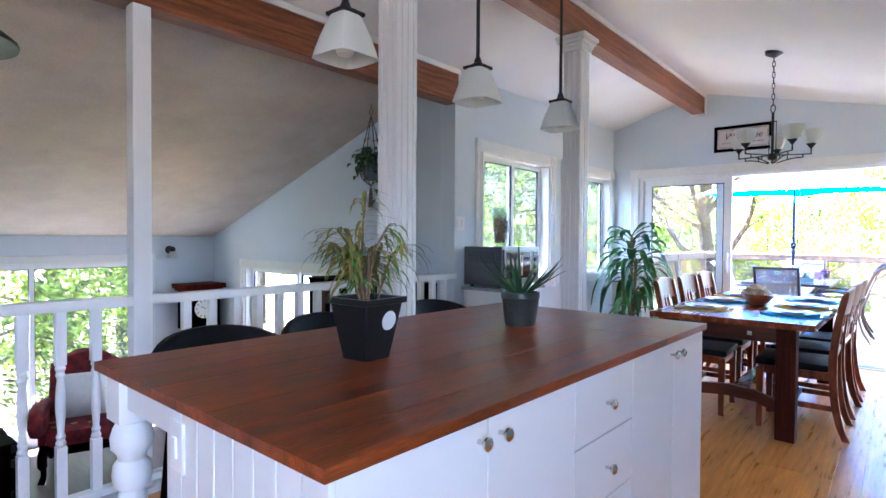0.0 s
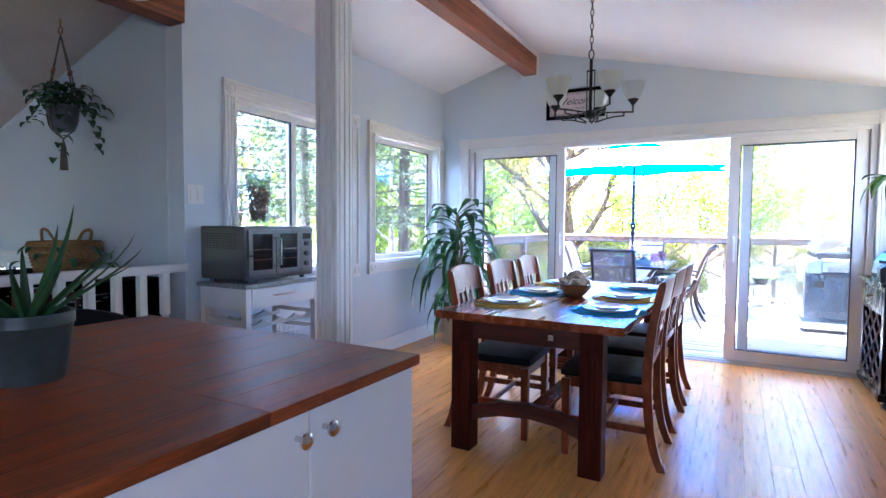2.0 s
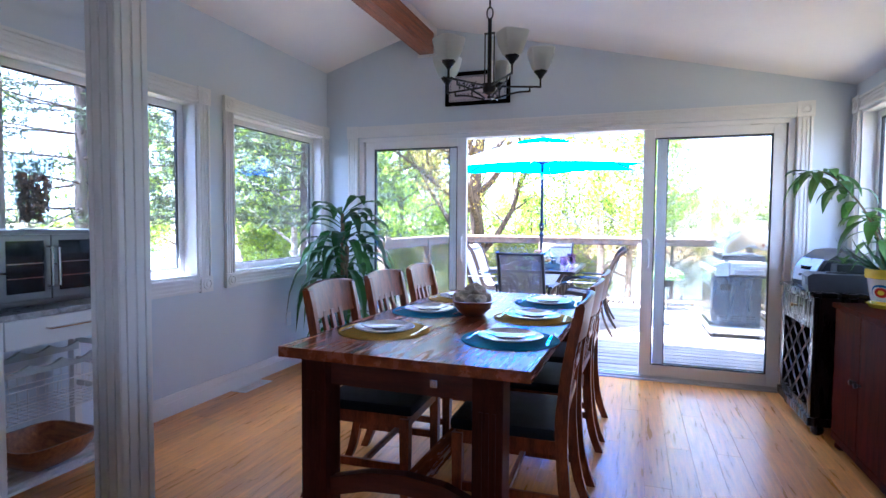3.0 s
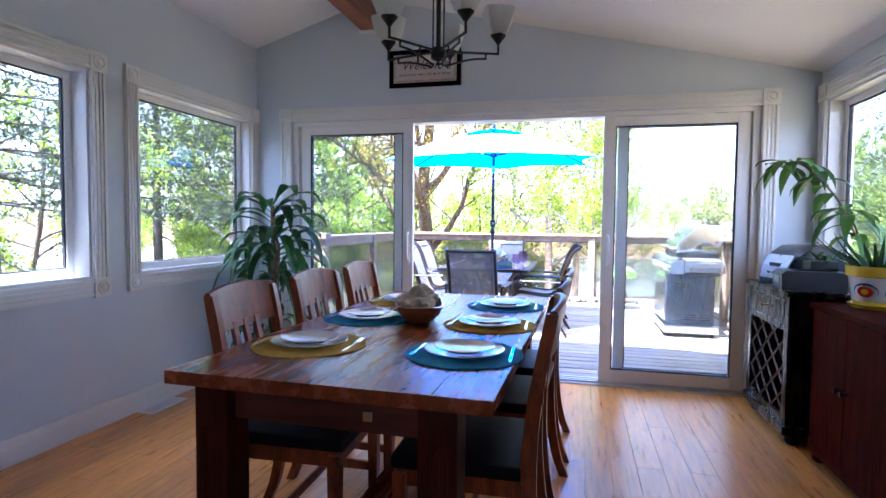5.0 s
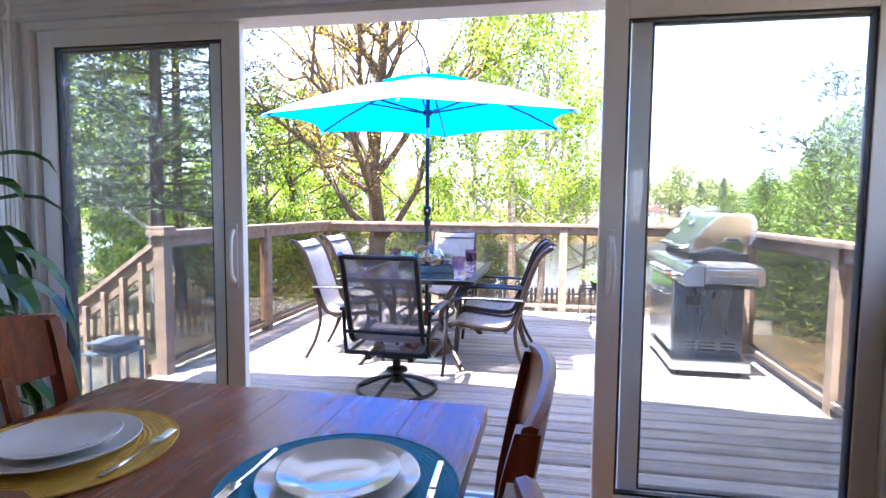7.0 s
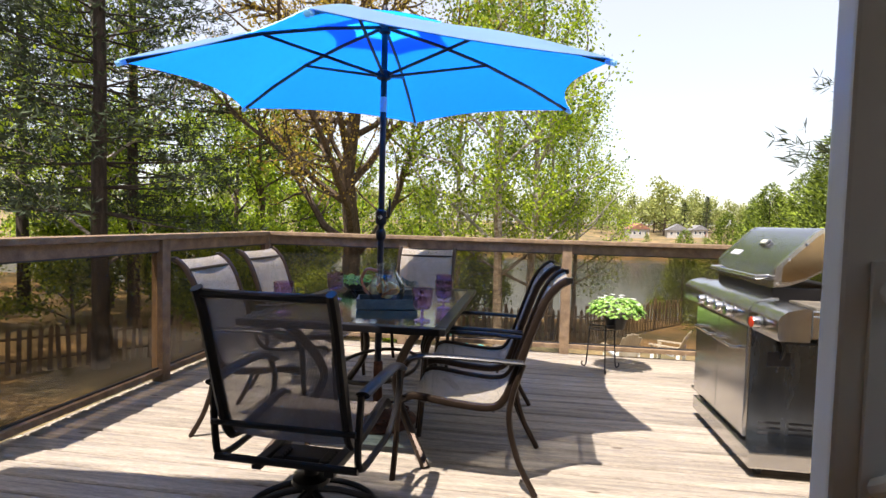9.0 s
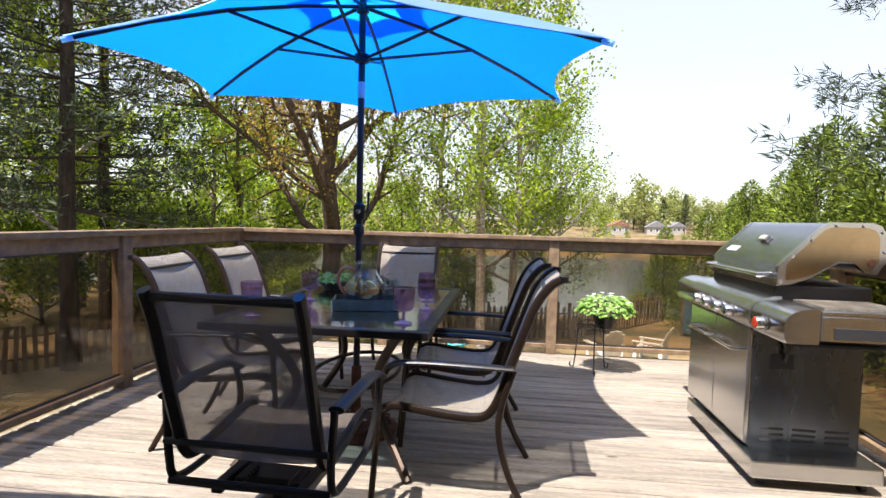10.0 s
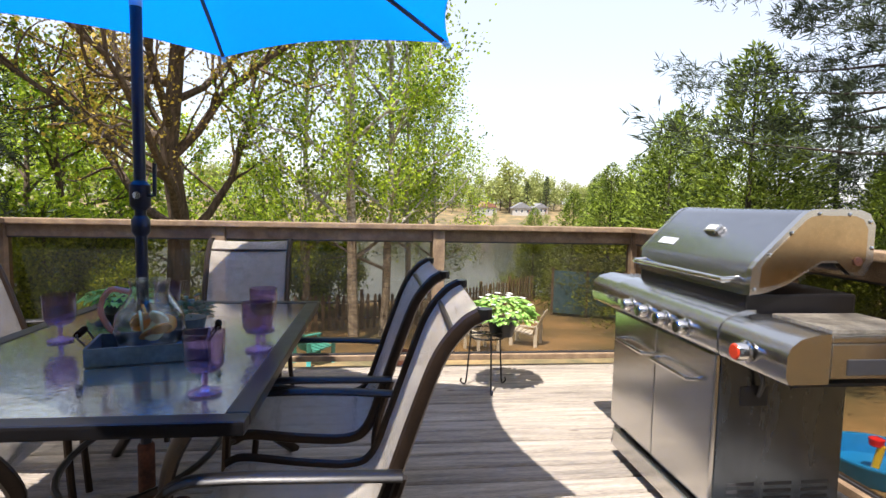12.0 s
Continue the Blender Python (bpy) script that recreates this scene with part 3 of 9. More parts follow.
door_panel(-2.40, -1.40, Y1 + 0.045, 0.085, -1.44)
door_panel(0.09, 1.09, Y1 + 0.045, 0.085, 0.135)
door_panel(-2.41, -1.50, Y1 + 0.10, 0.075)
door_panel(0.195, 1.10, Y1 + 0.10, 0.075)

# baseboards
base = thing("baseboard", "white moulded baseboard", "baseboard", kind="structure")
for a, b in (((X0, YL, 0), (X0 + 0.014, Y1, 0.135)), ((X0, Y1 - 0.014, 0), (DOOR_X0 - 0.11, Y1, 0.135)), ((DOOR_X1 + 0.11, Y1 - 0.014, 0), (X1, Y1, 0.135)), ((X1 - 0.014, YS, 0), (X1, Y1, 0.135))):
    bm = box(a, b, 0.004)
    lo = [min(p, q) for p, q in zip(a, b)]
    hi = [max(p, q) for p, q in zip(a, b)]
    add_box(bm, (lo[0] - (0.004 if a[0] == X1 - 0.014 else 0), lo[1] - (0.004 if b[1] == Y1 and a[0] != X0 else 0), 0.0), (hi[0] + (0.006 if a[0] == X0 else 0), hi[1], 0.09), 0.004)
    part("baseboard_length", bm, M_TRIM, base)
structure("floor", "dark joints under the plank floor", "floor", box((X0 - 0.03, YS, -0.08), (X1, Y1 + 0.02, -0.004)), M_SUB)

# ---- white railing over the lower room ----
rail = thing("railing", "white painted wooden railing with turned balusters", "railing", (-2.80, 0, 0), kind="structure")
part("handrail", box((-0.035, YS, 0.945), (0.035, YL - 0.003, 0.995), 0.014), M_TRIM, rail)
part("bottom_rail", box((-0.028, YS, 0.05), (0.028, YL - 0.003, 0.085), 0.006), M_TRIM, rail)
part("curb", box((-0.06, YS, -0.04), (0.06, YL - 0.003, 0.03), 0.005), M_TRIM, rail)
spindle = bmesh.new()
add_box(spindle, (-0.021, -0.021, 0.086), (0.021, 0.021, 0.33), 0.004)
add_lathe(spindle, [(0.017, 0.33), (0.022, 0.345), (0.015, 0.36), (0.020, 0.375), (0.013, 0.39), (0.018, 0.46), (0.021, 0.52), (0.019, 0.58), (0.013, 0.64), (0.020, 0.655), (0.015, 0.67), (0.022, 0.685), (0.017, 0.70)], 10)
add_box(spindle, (-0.021, -0.021, 0.70), (0.021, 0.021, 0.946), 0.004)
first = part("baluster", spindle, M_TRIM, rail, smooth=True)
yy = YL - 0.14
first.location = (0, yy, 0)
while yy > 0.4:
    yy -= 0.142
    if abs(yy - 1.90) < 0.09:
        continue
    ob = new("baluster", first.data)
    ob.parent, ob.location = rail, (0, yy, 0)

# ---- the deck ----
DECK = -0.03
DX0, DX1, DY0, DY1 = -2.96, 1.76, Y1 + 0.17, 12.49
GROUND = -2.5
deckbase = thing("deck", "weathered wooden deck of level boards", "deck", kind="structure")
part("rim_joist", boxes(((DX0, DY1 - 0.04, DECK - 0.26), (DX1, DY1, DECK - 0.03)), ((DX0, DY0, DECK - 0.26), (DX0 + 0.04, DY1 - 0.04, DECK - 0.03)), ((DX1 - 0.04, DY0, DECK - 0.26), (DX1, DY1 - 0.04, DECK - 0.03))), M_RAILWOOD, deckbase)
bm = bmesh.new()
for k in range(12):
    xx = DX0 + 0.2 + k * 0.39
    add_box(bm, (xx, DY0, DECK - 0.24), (xx + 0.04, DY1 - 0.04, DECK - 0.029))
part("joists", bm, M_SUB, deckbase)

# deck railing: posts, rails, tinted panes
drail = thing("deck_railing", "weathered wooden deck railing with tinted glass panels", "railing", kind="structure")
RX0, RX1, RY = -2.91, 1.70, 12.41
RT = 1.06


def rail_post(x, y, z0=DECK - 0.2, z1=RT - 0.038, w=0.09):
    part("post", box((x - w / 2, y - w / 2, z0), (x + w / 2, y + w / 2, z1), 0.006), M_RAILWOOD, drail)


def rail_run(ax, ay, bx_, by_, stair=False):
    """Between two posts: cap sits apart; here the sub-rail, bottom rail, glass and dark stops."""
    d = Vector((bx_ - ax, by_ - ay, 0))
    ln = d.length
    m = Matrix.Translation((ax, ay, 0)) @ Matrix.Rotation(math.atan2(d.y, d.x), 4, "Z")
    p = 0.045
    part("top_rail", add_box(bmesh.new(), (p, -0.02, RT - 0.125), (ln - p, 0.02, RT - 0.040), 0.005, m), M_RAILWOOD, drail)
    part("bottom_rail", add_box(bmesh.new(), (p, -0.045, DECK + 0.055), (ln - p, 0.045, DECK + 0.095), 0.005, m), M_RAILWOOD, drail)
    g = part("glass_panel", add_box(bmesh.new(), (p + 0.004, -0.003, DECK + 0.095), (ln - p - 0.004, 0.003, RT - 0.125), 0, m), M_RAILGLASS, drail, "slightly tinted glass panel")
    bm = bmesh.new()
    add_box(bm, (p, -0.012, RT - 0.135), (ln - p, 0.012, RT - 0.125), 0, m)
    add_box(bm, (p, -0.012, DECK + 0.095), (ln - p, 0.012, DECK + 0.107), 0, m)
    part("glass_stop", bm, M_GASKET, drail)


north_posts = [RX0, -1.45, 0.14, RX1]
west_posts = [RY, 10.75, 9.2]
east_posts = [RY, 10.80, 9.30, 7.95]
for x in north_posts:
    rail_post(x, RY)
for y in west_posts[1:]:
    rail_post(RX0, y)
for y in east_posts[1:]:
    rail_post(RX1, y)
for a, b in zip(north_posts, north_posts[1:]):
    rail_run(a, RY, b, RY)
for a, b in zip(west_posts, west_posts[1:]):
    rail_run(RX0, a, RX0, b)
for a, b in zip(east_posts, east_posts[1:]):
    rail_run(RX1, a, RX1, b)
part("cap_rail", box((RX0 - 0.075, RY - 0.075, RT - 0.038), (RX1 + 0.075, RY + 0.075, RT), 0.008), M_RAILWOOD, drail)
part("cap_rail", box((RX0 - 0.075, 9.12, RT - 0.038), (RX0 + 0.075, RY - 0.077, RT), 0.008), M_RAILWOOD, drail)
part("cap_rail", box((RX1 - 0.075, 7.88, RT - 0.038), (RX1 + 0.075, RY - 0.077, RT), 0.008), M_RAILWOOD, drail)


# ---- things of the kitchen ----
def knob(parent, x, y, z, way=1):
    bm = lathe([(0.006, 0), (0.005, 0.014), (0.010, 0.018), (0.016, 0.024), (0.016, 0.029), (0.010, 0.034), (0, 0.035)], 14)
    bmesh.ops.transform(bm, matrix=Matrix.Translation((x, y, z)) @ Matrix.Rotation(math.pi / 2 * way, 4, "Y"), verts=bm.verts)
    return part("knob", bm, M_CHROME, parent, "polished nickel knob", smooth=True)


island = thing("kitchen_island", "white kitchen island cabinet with beadboard end and turned leg", "kitchen island", (0, 0, 0))
IX0, IX1, IY0, IY1, IZ = -1.68, -0.565, 1.335, 3.395, 0.92
SKEW = Matrix.Translation((-0.57, 2.37, 0)) @ Matrix.Rotation(radians(-1.1), 4, "Z") @ Matrix.Translation((0.57, -2.37, 0))
island.matrix_basis = SKEW
part("body", box((-1.24, IY0 + 0.04, 0.09), (-0.597, IY1 - 0.03, IZ - 0.027), 0.003), M_CABINET, island)
part("toe_kick", box((-1.22, IY0 + 0.06, 0.0), (-0.64, IY1 - 0.05, 0.09)), M_CABINET, island)
for k in range(8):
    part("bead_board", box((-1.232 + k * 0.081, IY0 + 0.026, 0.10), (-1.232 + k * 0.081 + 0.078, IY0 + 0.04, IZ - 0.030), 0.005), M_CABINET, island)
part("corner_stile", box((-0.615, IY0 + 0.02, 0.09), (-0.581, IY0 + 0.045, IZ - 0.028), 0.004), M_CABINET, island)
ys = [IY0 + 0.03, 1.79, 2.20, 2.61, 3.01, IY1 - 0.012]
ft = [("door", 0, 0.10, 0.888), ("door", 1, 0.10, 0.888), ("drawer_front", 2, 0.692, 0.888), ("drawer_front", 2, 0.49, 0.688), ("drawer_front", 2, 0.10, 0.486), ("door", 3, 0.10, 0.888), ("door", 4, 0.10, 0.888)]
knobs = {0: (1.755, 0.845), 1: (1.835, 0.845), 5: (2.975, 0.845), 6: (3.05, 0.845), 2: (2.405, 0.785), 3: (2.405, 0.585), 4: (2.405, 0.30)}
for k, (nm, i, z0, z1) in enumerate(ft):
    fr = part(nm, box((-0.596, ys[i] + 0.002, z0), (-0.578, ys[i + 1] - 0.002, z1), 0.003), M_CABINET, island)
    ky, kz = knobs[k]
    knob(fr, -0.578, ky, kz)
part("apron", boxes(((-1.60, IY0 + 0.045, IZ - 0.125), (-1.24, IY0 + 0.07, IZ - 0.027)), ((-1.62, IY0 + 0.07, IZ - 0.125), (-1.595, IY1 - 0.06, IZ - 0.027)), bevel=0.002), M_CABINET, island)
leg_prof = [(0.030, 0), (0.040, 0.03), (0.036, 0.06), (0.030, 0.09), (0.034, 0.2), (0.042, 0.35), (0.046, 0.45), (0.040, 0.52), (0.034, 0.545), (0.050, 0.56), (0.054, 0.59), (0.050, 0.62), (0.038, 0.635), (0.040, 0.65), (0.056, 0.67), (0.058, 0.70), (0.050, 0.73), (0.040, 0.745), (0.046, 0.755)]
for yy in (IY0 + 0.075, IY1 - 0.075):
    bm = lathe(leg_prof, 22, (-1.60, yy, 0))
    add_box(bm, (-1.652, yy - 0.052, 0.752), (-1.548, yy + 0.052, IZ - 0.027), 0.005)
    part("turned_leg", bm, M_CABINET, island, smooth=True)
bm = box((-1.20, IY0 + 0.018, 0.735), (-1.13, IY0 + 0.027, 0.855), 0.003)
add_box(bm, (-1.175, IY0 + 0.012, 0.77), (-1.155, IY0 + 0.02, 0.82), 0.003)
part("outlet_plate", bm, M_TRIM, island, "white electric outlet plate")
top = thing("island_countertop", "reddish-brown stained pine plank countertop with worn edge", "countertop", (0, 0, 0))
top.matrix_basis = SKEW
cuts = [IX0, -1.545, -1.40, -1.262, -1.118, -0.975, -0.83, -0.69, IX1]
for a, b in zip(cuts, cuts[1:]):
    part("plank", box((a, IY0, IZ - 0.026), (b, 2.90, IZ), 0.0022), M_COUNTER, top)
    part("plank", box((a, 2.901, IZ - 0.026), (b, IY1, IZ), 0.0022), M_COUNTER, top)

# stools behind the island
M_STOOLWOOD = M_ESPRESSO
stool = thing("bar_stool", "black leather bar stool with low curved back", "stool", (-1.93, 1.93, 0), 0, group="stools at the island")
for sx in (-1, 1):
    for sy in (-1, 1):
        part("leg", tube([(sx * 0.21, sy * 0.21, 0), (sx * 0.17, sy * 0.17, 0.6)], [0.018, 0.022], 8), M_STOOLWOOD, stool)
part("footrest", tube([(0.19, -0.19, 0.22), (0.19, 0.19, 0.22), (-0.19, 0.19, 0.22), (-0.19, -0.19, 0.22)], 0.011, 8, True), M_STOOLWOOD, stool)
part("seat", lathe([(0.0, 0.6), (0.20, 0.6), (0.225, 0.62), (0.225, 0.66), (0.20, 0.685), (0.0, 0.695)], 24), M_LEATHER, stool, smooth=True)
bm = bmesh.new()
ring = []
for k in range(17):
    a = math.radians(100 + 160 * k / 16)
    s = math.sin(math.pi * k / 16) ** 0.35
    c, sn = math.cos(a), math.sin(a)
    zt = 0.72 + 0.185 * s
    ring.append([bm.verts.new((r * c * 1.02, r * sn * 1.22, z)) for r, z in ((0.205, 0.66), (0.215, zt - 0.02), (0.23, zt), (0.25, zt), (0.262, zt - 0.02), (0.25, 0.66))])
for a, b in zip(ring, ring[1:]):
    for k in range(6):
        bm.faces.new((a[k], a[(k + 1) % 6], b[(k + 1) % 6], b[k]))
bm.faces.new(ring[0])
bm.faces.new(ring[-1][::-1])
bmesh.ops.recalc_face_normals(bm, faces=bm.faces)
part("backrest", bm, M_LEATHER, stool, smooth=True)
copy_thing(stool, pose(-1.93, 2.50, 0))
copy_thing(stool, pose(-1.93, 3.32, 0))


# pendants over the island
def ceiling_z(x):
    return RIDGE_Z - (x - RIDGE_X) * (RIDGE_Z - EAST_Z) / (X1 + 0.02 - RIDGE_X)


def square_shell(bm, prof, t=0.004, n=24):
    """A rounded square lamp shade: profile of (half width, height), open below, with thickness."""
    def ring(h, z):
        out = []
        for k in range(n):
            a = math.tau * k / n
            c, s = math.cos(a), math.sin(a)
            p = 5.0
            r = h / ((abs(c) ** p + abs(s) ** p) ** (1 / p))
            out.append(bm.verts.new((r * c, r * s, z)))
        return out
    outer = [ring(h, z) for h, z in prof]
    inner = [ring(h - t, z) for h, z in reversed(prof)]
    rings = outer + inner
    for a, b in zip(rings, rings[1:]):
        for k in range(n):
            bm.faces.new((a[k], a[(k + 1) % n], b[(k + 1) % n], b[k]))
    a, b = rings[-1], rings[0]
    for k in range(n):
        bm.faces.new((a[k], a[(k + 1) % n], b[(k + 1) % n], b[k]))
    bmesh.ops.recalc_face_normals(bm, faces=bm.faces)
    return bm


M_BULB = mat("bulb_glass", (0.9, 0.88, 0.82), 0.3, var=0.01, trans=0.2)
PX = -1.05
PTOP = ceiling_z(PX) - 1.90
pend = thing("pendant_lamp", "frosted glass pendant lamp on a dark bronze rod", "pendant lamp", (PX, 1.76, 1.90), 0, group="pendants over the island")
part("rod", lathe([(0.0065, 0.0), (0.0065, PTOP - 0.01)], 10), M_BLACKMETAL, pend)
part("canopy", lathe([(0.055, PTOP - 0.032), (0.06, PTOP - 0.02), (0.06, PTOP + 0.012)], 20), M_BLACKMETAL, pend, smooth=True)
bm = box((-0.038, -0.038, -0.012), (0.038, 0.038, -0.002), 0.003)
add_lathe(bm, [(0.03, -0.002), (0.016, 0.010), (0.009, 0.03)], 12)
part("cap", bm, M_BLACKMETAL, pend)
part("shade", square_shell(bmesh.new(), [(0.034, -0.012), (0.044, -0.035), (0.055, -0.065), (0.066, -0.10), (0.073, -0.128)]), M_FROST, pend, "frosted white glass shade", smooth=True)
part("bulb", lathe([(0.012, -0.03), (0.014, -0.05), (0.026, -0.075), (0.030, -0.095), (0.022, -0.116), (0, -0.124)], 16), M_BULB, pend, smooth=True)
copy_thing(pend, pose(PX, 2.36, 1.90))
copy_thing(pend, pose(PX, 2.97, 1.90))


# ---- plants: shared ways of leafing ----
def add_blade(bm, pts, widths, fold=0.25):
    """One leaf along a bent midrib: a V-shaped strip that tapers to its tip."""
    pts = [Vector(p) for p in pts]
    rows = []
    for i, p in enumerate(pts):
        d = (pts[min(i + 1, len(pts) - 1)] - pts[max(i - 1, 0)]).normalized()
        side = d.cross(Vector((0, 0, 1)))
        side = side.normalized() if side.length > 1e-3 else Vector((1, 0, 0))
        up = side.cross(d).normalized()
        w = widths[i] / 2
        rows.append((bm.verts.new(p - side * w + up * w * fold), bm.verts.new(p), bm.verts.new(p + side * w + up * w * fold)))
    for a, b in zip(rows, rows[1:]):
        bm.faces.new((a[0], a[1], b[1], b[0]))
        bm.faces.new((a[1], a[2], b[2], b[1]))


def arc_leaf(bm, base, az, ln, rise, droop, width, n=7, fold=0.25, shape=(0.35, 0.8, 1.0, 0.95, 0.75, 0.42, 0.04)):
    pts = []
    for i in range(n):
        t = i / (n - 1)
        r = ln * (math.sin(min(1.0, t) * 1.35) / math.sin(1.35)) * math.cos(rise * 0.6)
        z = ln * (math.sin(rise) * t - droop * t * t)
        pts.append((base[0] + r * math.cos(az), base[1] + r * math.sin(az), base[2] + z))
    add_blade(bm, pts, [width * s for s in shape[:n]], fold)


M_GREEN = leaf_mat("house_leaf", (0.14, 0.28, 0.045), (0.045, 0.12, 0.022), 0.38, 0.25)
M_DARKGREEN = leaf_mat("dark_leaf", (0.045, 0.12, 0.04), (0.018, 0.05, 0.02), 0.35, 0.2)
M_DRYGREEN = leaf_mat("drying_leaf", (0.40, 0.27, 0.07), (0.09, 0.24, 0.035), 0.5, 0.3)
M_SOIL = mat("soil", (0.04, 0.028, 0.02), 0.95, var=0.4, scale=40, bump=0.8)
M_BLACKPOT = mat("black_pot_plastic", (0.012, 0.012, 0.013), 0.32, var=0.1)
M_GREYPOT = mat("grey_green_pot", (0.05, 0.055, 0.05), 0.4, var=0.15, scale=8)
M_STEM = mat("plant_stem", (0.22, 0.15, 0.08), 0.7, var=0.3, scale=20, bump=0.5)
random.seed(4)

palm = thing("potted_palm", "half-dried feathery palm in a black tapered square pot", "potted plant", (-1.15, 1.93, IZ), 4)
bm = bmesh.new()
b0 = [bm.verts.new((sx * 0.052, sy * 0.052, 0)) for sx, sy in ((-1, -1), (1, -1), (1, 1), (-1, 1))]
b1 = [bm.verts.new((sx * 0.080, sy * 0.080, 0.168)) for sx, sy in ((-1, -1), (1, -1), (1, 1), (-1, 1))]
b2 = [bm.verts.new((sx * 0.088, sy * 0.088, 0.170)) for sx, sy in ((-1, -1), (1, -1), (1, 1), (-1, 1))]
b3 = [bm.verts.new((sx * 0.089, sy * 0.089, 0.188)) for sx, sy in ((-1, -1), (1, -1), (1, 1), (-1, 1))]
b4 = [bm.verts.new((sx * 0.076, sy * 0.076, 0.188)) for sx, sy in ((-1, -1), (1, -1), (1, 1), (-1, 1))]
b5 = [bm.verts.new((sx * 0.072, sy * 0.072, 0.155)) for sx, sy in ((-1, -1), (1, -1), (1, 1), (-1, 1))]
for a, b in zip((b0, b1, b2, b3, b4), (b1, b2, b3, b4, b5)):
    for k in range(4):
        bm.faces.new((a[k], a[(k + 1) % 4], b[(k + 1) % 4], b[k]))
bm.faces.new(b0[::-1])
bmesh.ops.bevel(bm, geom=[e for e in bm.edges if abs(e.verts[0].co.z - e.verts[1].co.z) > 0.1], offset=0.006, segments=2, affect="EDGES")
part("pot", bm, M_BLACKPOT, palm)
part("soil", box((-0.071, -0.071, 0.14), (0.071, 0.071, 0.157)), M_SOIL, palm)
bm = lathe([(0.030, 0), (0.030, 0.0015), (0.0, 0.0018)], 24)
tilt = math.atan2(0.028, 0.168)
bmesh.ops.transform(bm, matrix=Matrix.Translation((0.0722, 0.022, 0.118)) @ Matrix.Rotation(math.pi / 2 + tilt, 4, "Y"), verts=bm.verts)
part("sticker", bm, M_TRIM, palm, "round white sticker")
bm = bmesh.new()
for k in range(13):
    az = k * 2.4 + random.uniform(-0.3, 0.3)
    lean = random.uniform(0.03, 0.15) if k else 0.03
    ht = random.uniform(0.12, 0.26) if k else 0.36
    root = Vector((random.uniform(-0.03, 0.03), random.uniform(-0.03, 0.03), 0.15))
    tip = root + Vector((math.cos(az) * lean, math.sin(az) * lean, ht))
    mid = (root + tip) / 2 + Vector((0, 0, 0.05))
    line = curve_pts([root, mid, tip], 8)
    stem = bmesh.new()
    add_tube(stem, line, 0.004, 5)
    part("stem", stem, M_STEM, palm)
    for i in range(4, len(line)):
        for s in (-1, 1):
            arc_leaf(bm, line[i], az + s * random.uniform(0.5, 1.3), random.uniform(0.06, 0.12), random.uniform(0.1, 0.6), random.uniform(0.3, 1.0), 0.011, 5, 0.15, (0.5, 1, 0.9, 0.6, 0.05))
part("fronds", bm, M_DRYGREEN, palm, "green and dry yellow fronds")

aloe = thing("potted_aloe", "spiky green aloe in a dark grey round pot", "potted plant", (-1.14, 2.80, IZ))
part("pot", lathe([(0.0, 0.0), (0.062, 0.0), (0.066, 0.01), (0.080, 0.115), (0.083, 0.118), (0.083, 0.142), (0.076, 0.142), (0.072, 0.12), (0, 0.12)], 28), M_GREYPOT, aloe, smooth=True)
bm = bmesh.new()
for k in range(17):
    az = k * 2.4
    arc_leaf(bm, (math.cos(az) * 0.02, math.sin(az) * 0.02, 0.12), az, random.uniform(0.16, 0.27), random.uniform(0.75, 1.45), random.uniform(0.0, 0.35), 0.019, 7, 0.6, (1.0, 1.0, 0.9, 0.75, 0.55, 0.35, 0.04))
part("leaves", bm, M_DARKGREEN, aloe)

# ---- dining table and chairs ----
# the tabletop's cherry, darkened for the shade under it
M_SHADEBAR = mat("shaded_bar_cherry", (0.085, 0.022, 0.010), 0.4, var=0.25, scale=3, stretch=(0.9, 9, 9), fine=40, bump=0.1)
M_SHADELEG = mat("shaded_leg_cherry", (0.055, 0.012, 0.005), 0.4, var=0.25, scale=3, stretch=(6, 6, 1), fine=30, bump=0.08, spec=0.15)
TX0, TX1, TY0, TY1, TZ = -1.29, -0.27, 4.85, 6.89, 0.765
table = thing("dining_table", "dark cherry wooden dining table with thick square legs", "table", (0, 0, 0))
table.matrix_basis = Matrix.Translation((-0.78, 5.87, 0)) @ Matrix.Rotation(radians(-1.2), 4, "Z") @ Matrix.Translation((0.78, -5.87, 0))
for k in range(6):
    a = TX0 + (TX1 - TX0) * k / 6
    part("tabletop_plank", box((a, TY0, TZ - 0.042), (a + (TX1 - TX0) / 6 - 0.0004, TY1, TZ), 0.0015 if 0 < k < 5 else 0.003), M_TABLE, table)
for x in (-1.135, -0.425):
    for y in (4.92, 6.82):
        bm = box((x - 0.056, y - 0.056, 0), (x + 0.056, y + 0.056, TZ - 0.043), 0.007)
        leg = part("leg", bm, M_SHADELEG, table)
        for s in (-1, 1):
            for o in (-0.025, 0.0, 0.025):
                part("leg_strip", box((x + o - 0.007, y + s * 0.0555 - 0.003, 0.28), (x + o + 0.007, y + s * 0.0555 + 0.003, 0.60), 0.002), M_SHADELEG, leg)
for y in (4.92, 6.82):
    part("apron", box((-1.08, y - 0.014, TZ - 0.145), (-0.48, y + 0.014, TZ - 0.043), 0.003), M_SHADEBAR, table)
    out = [(-1.08, 0.17), (-0.92, 0.215), (-0.76, 0.23), (-0.60, 0.215), (-0.48, 0.17), (-0.48, 0.245), (-0.60, 0.29), (-0.76, 0.305), (-0.92, 0.29), (-1.08, 0.245)]
    part("arched_stretcher", prism(out, 0.045, Matrix.Translation((0, y + 0.022, 0)) @ XZ), M_SHADEBAR, table)
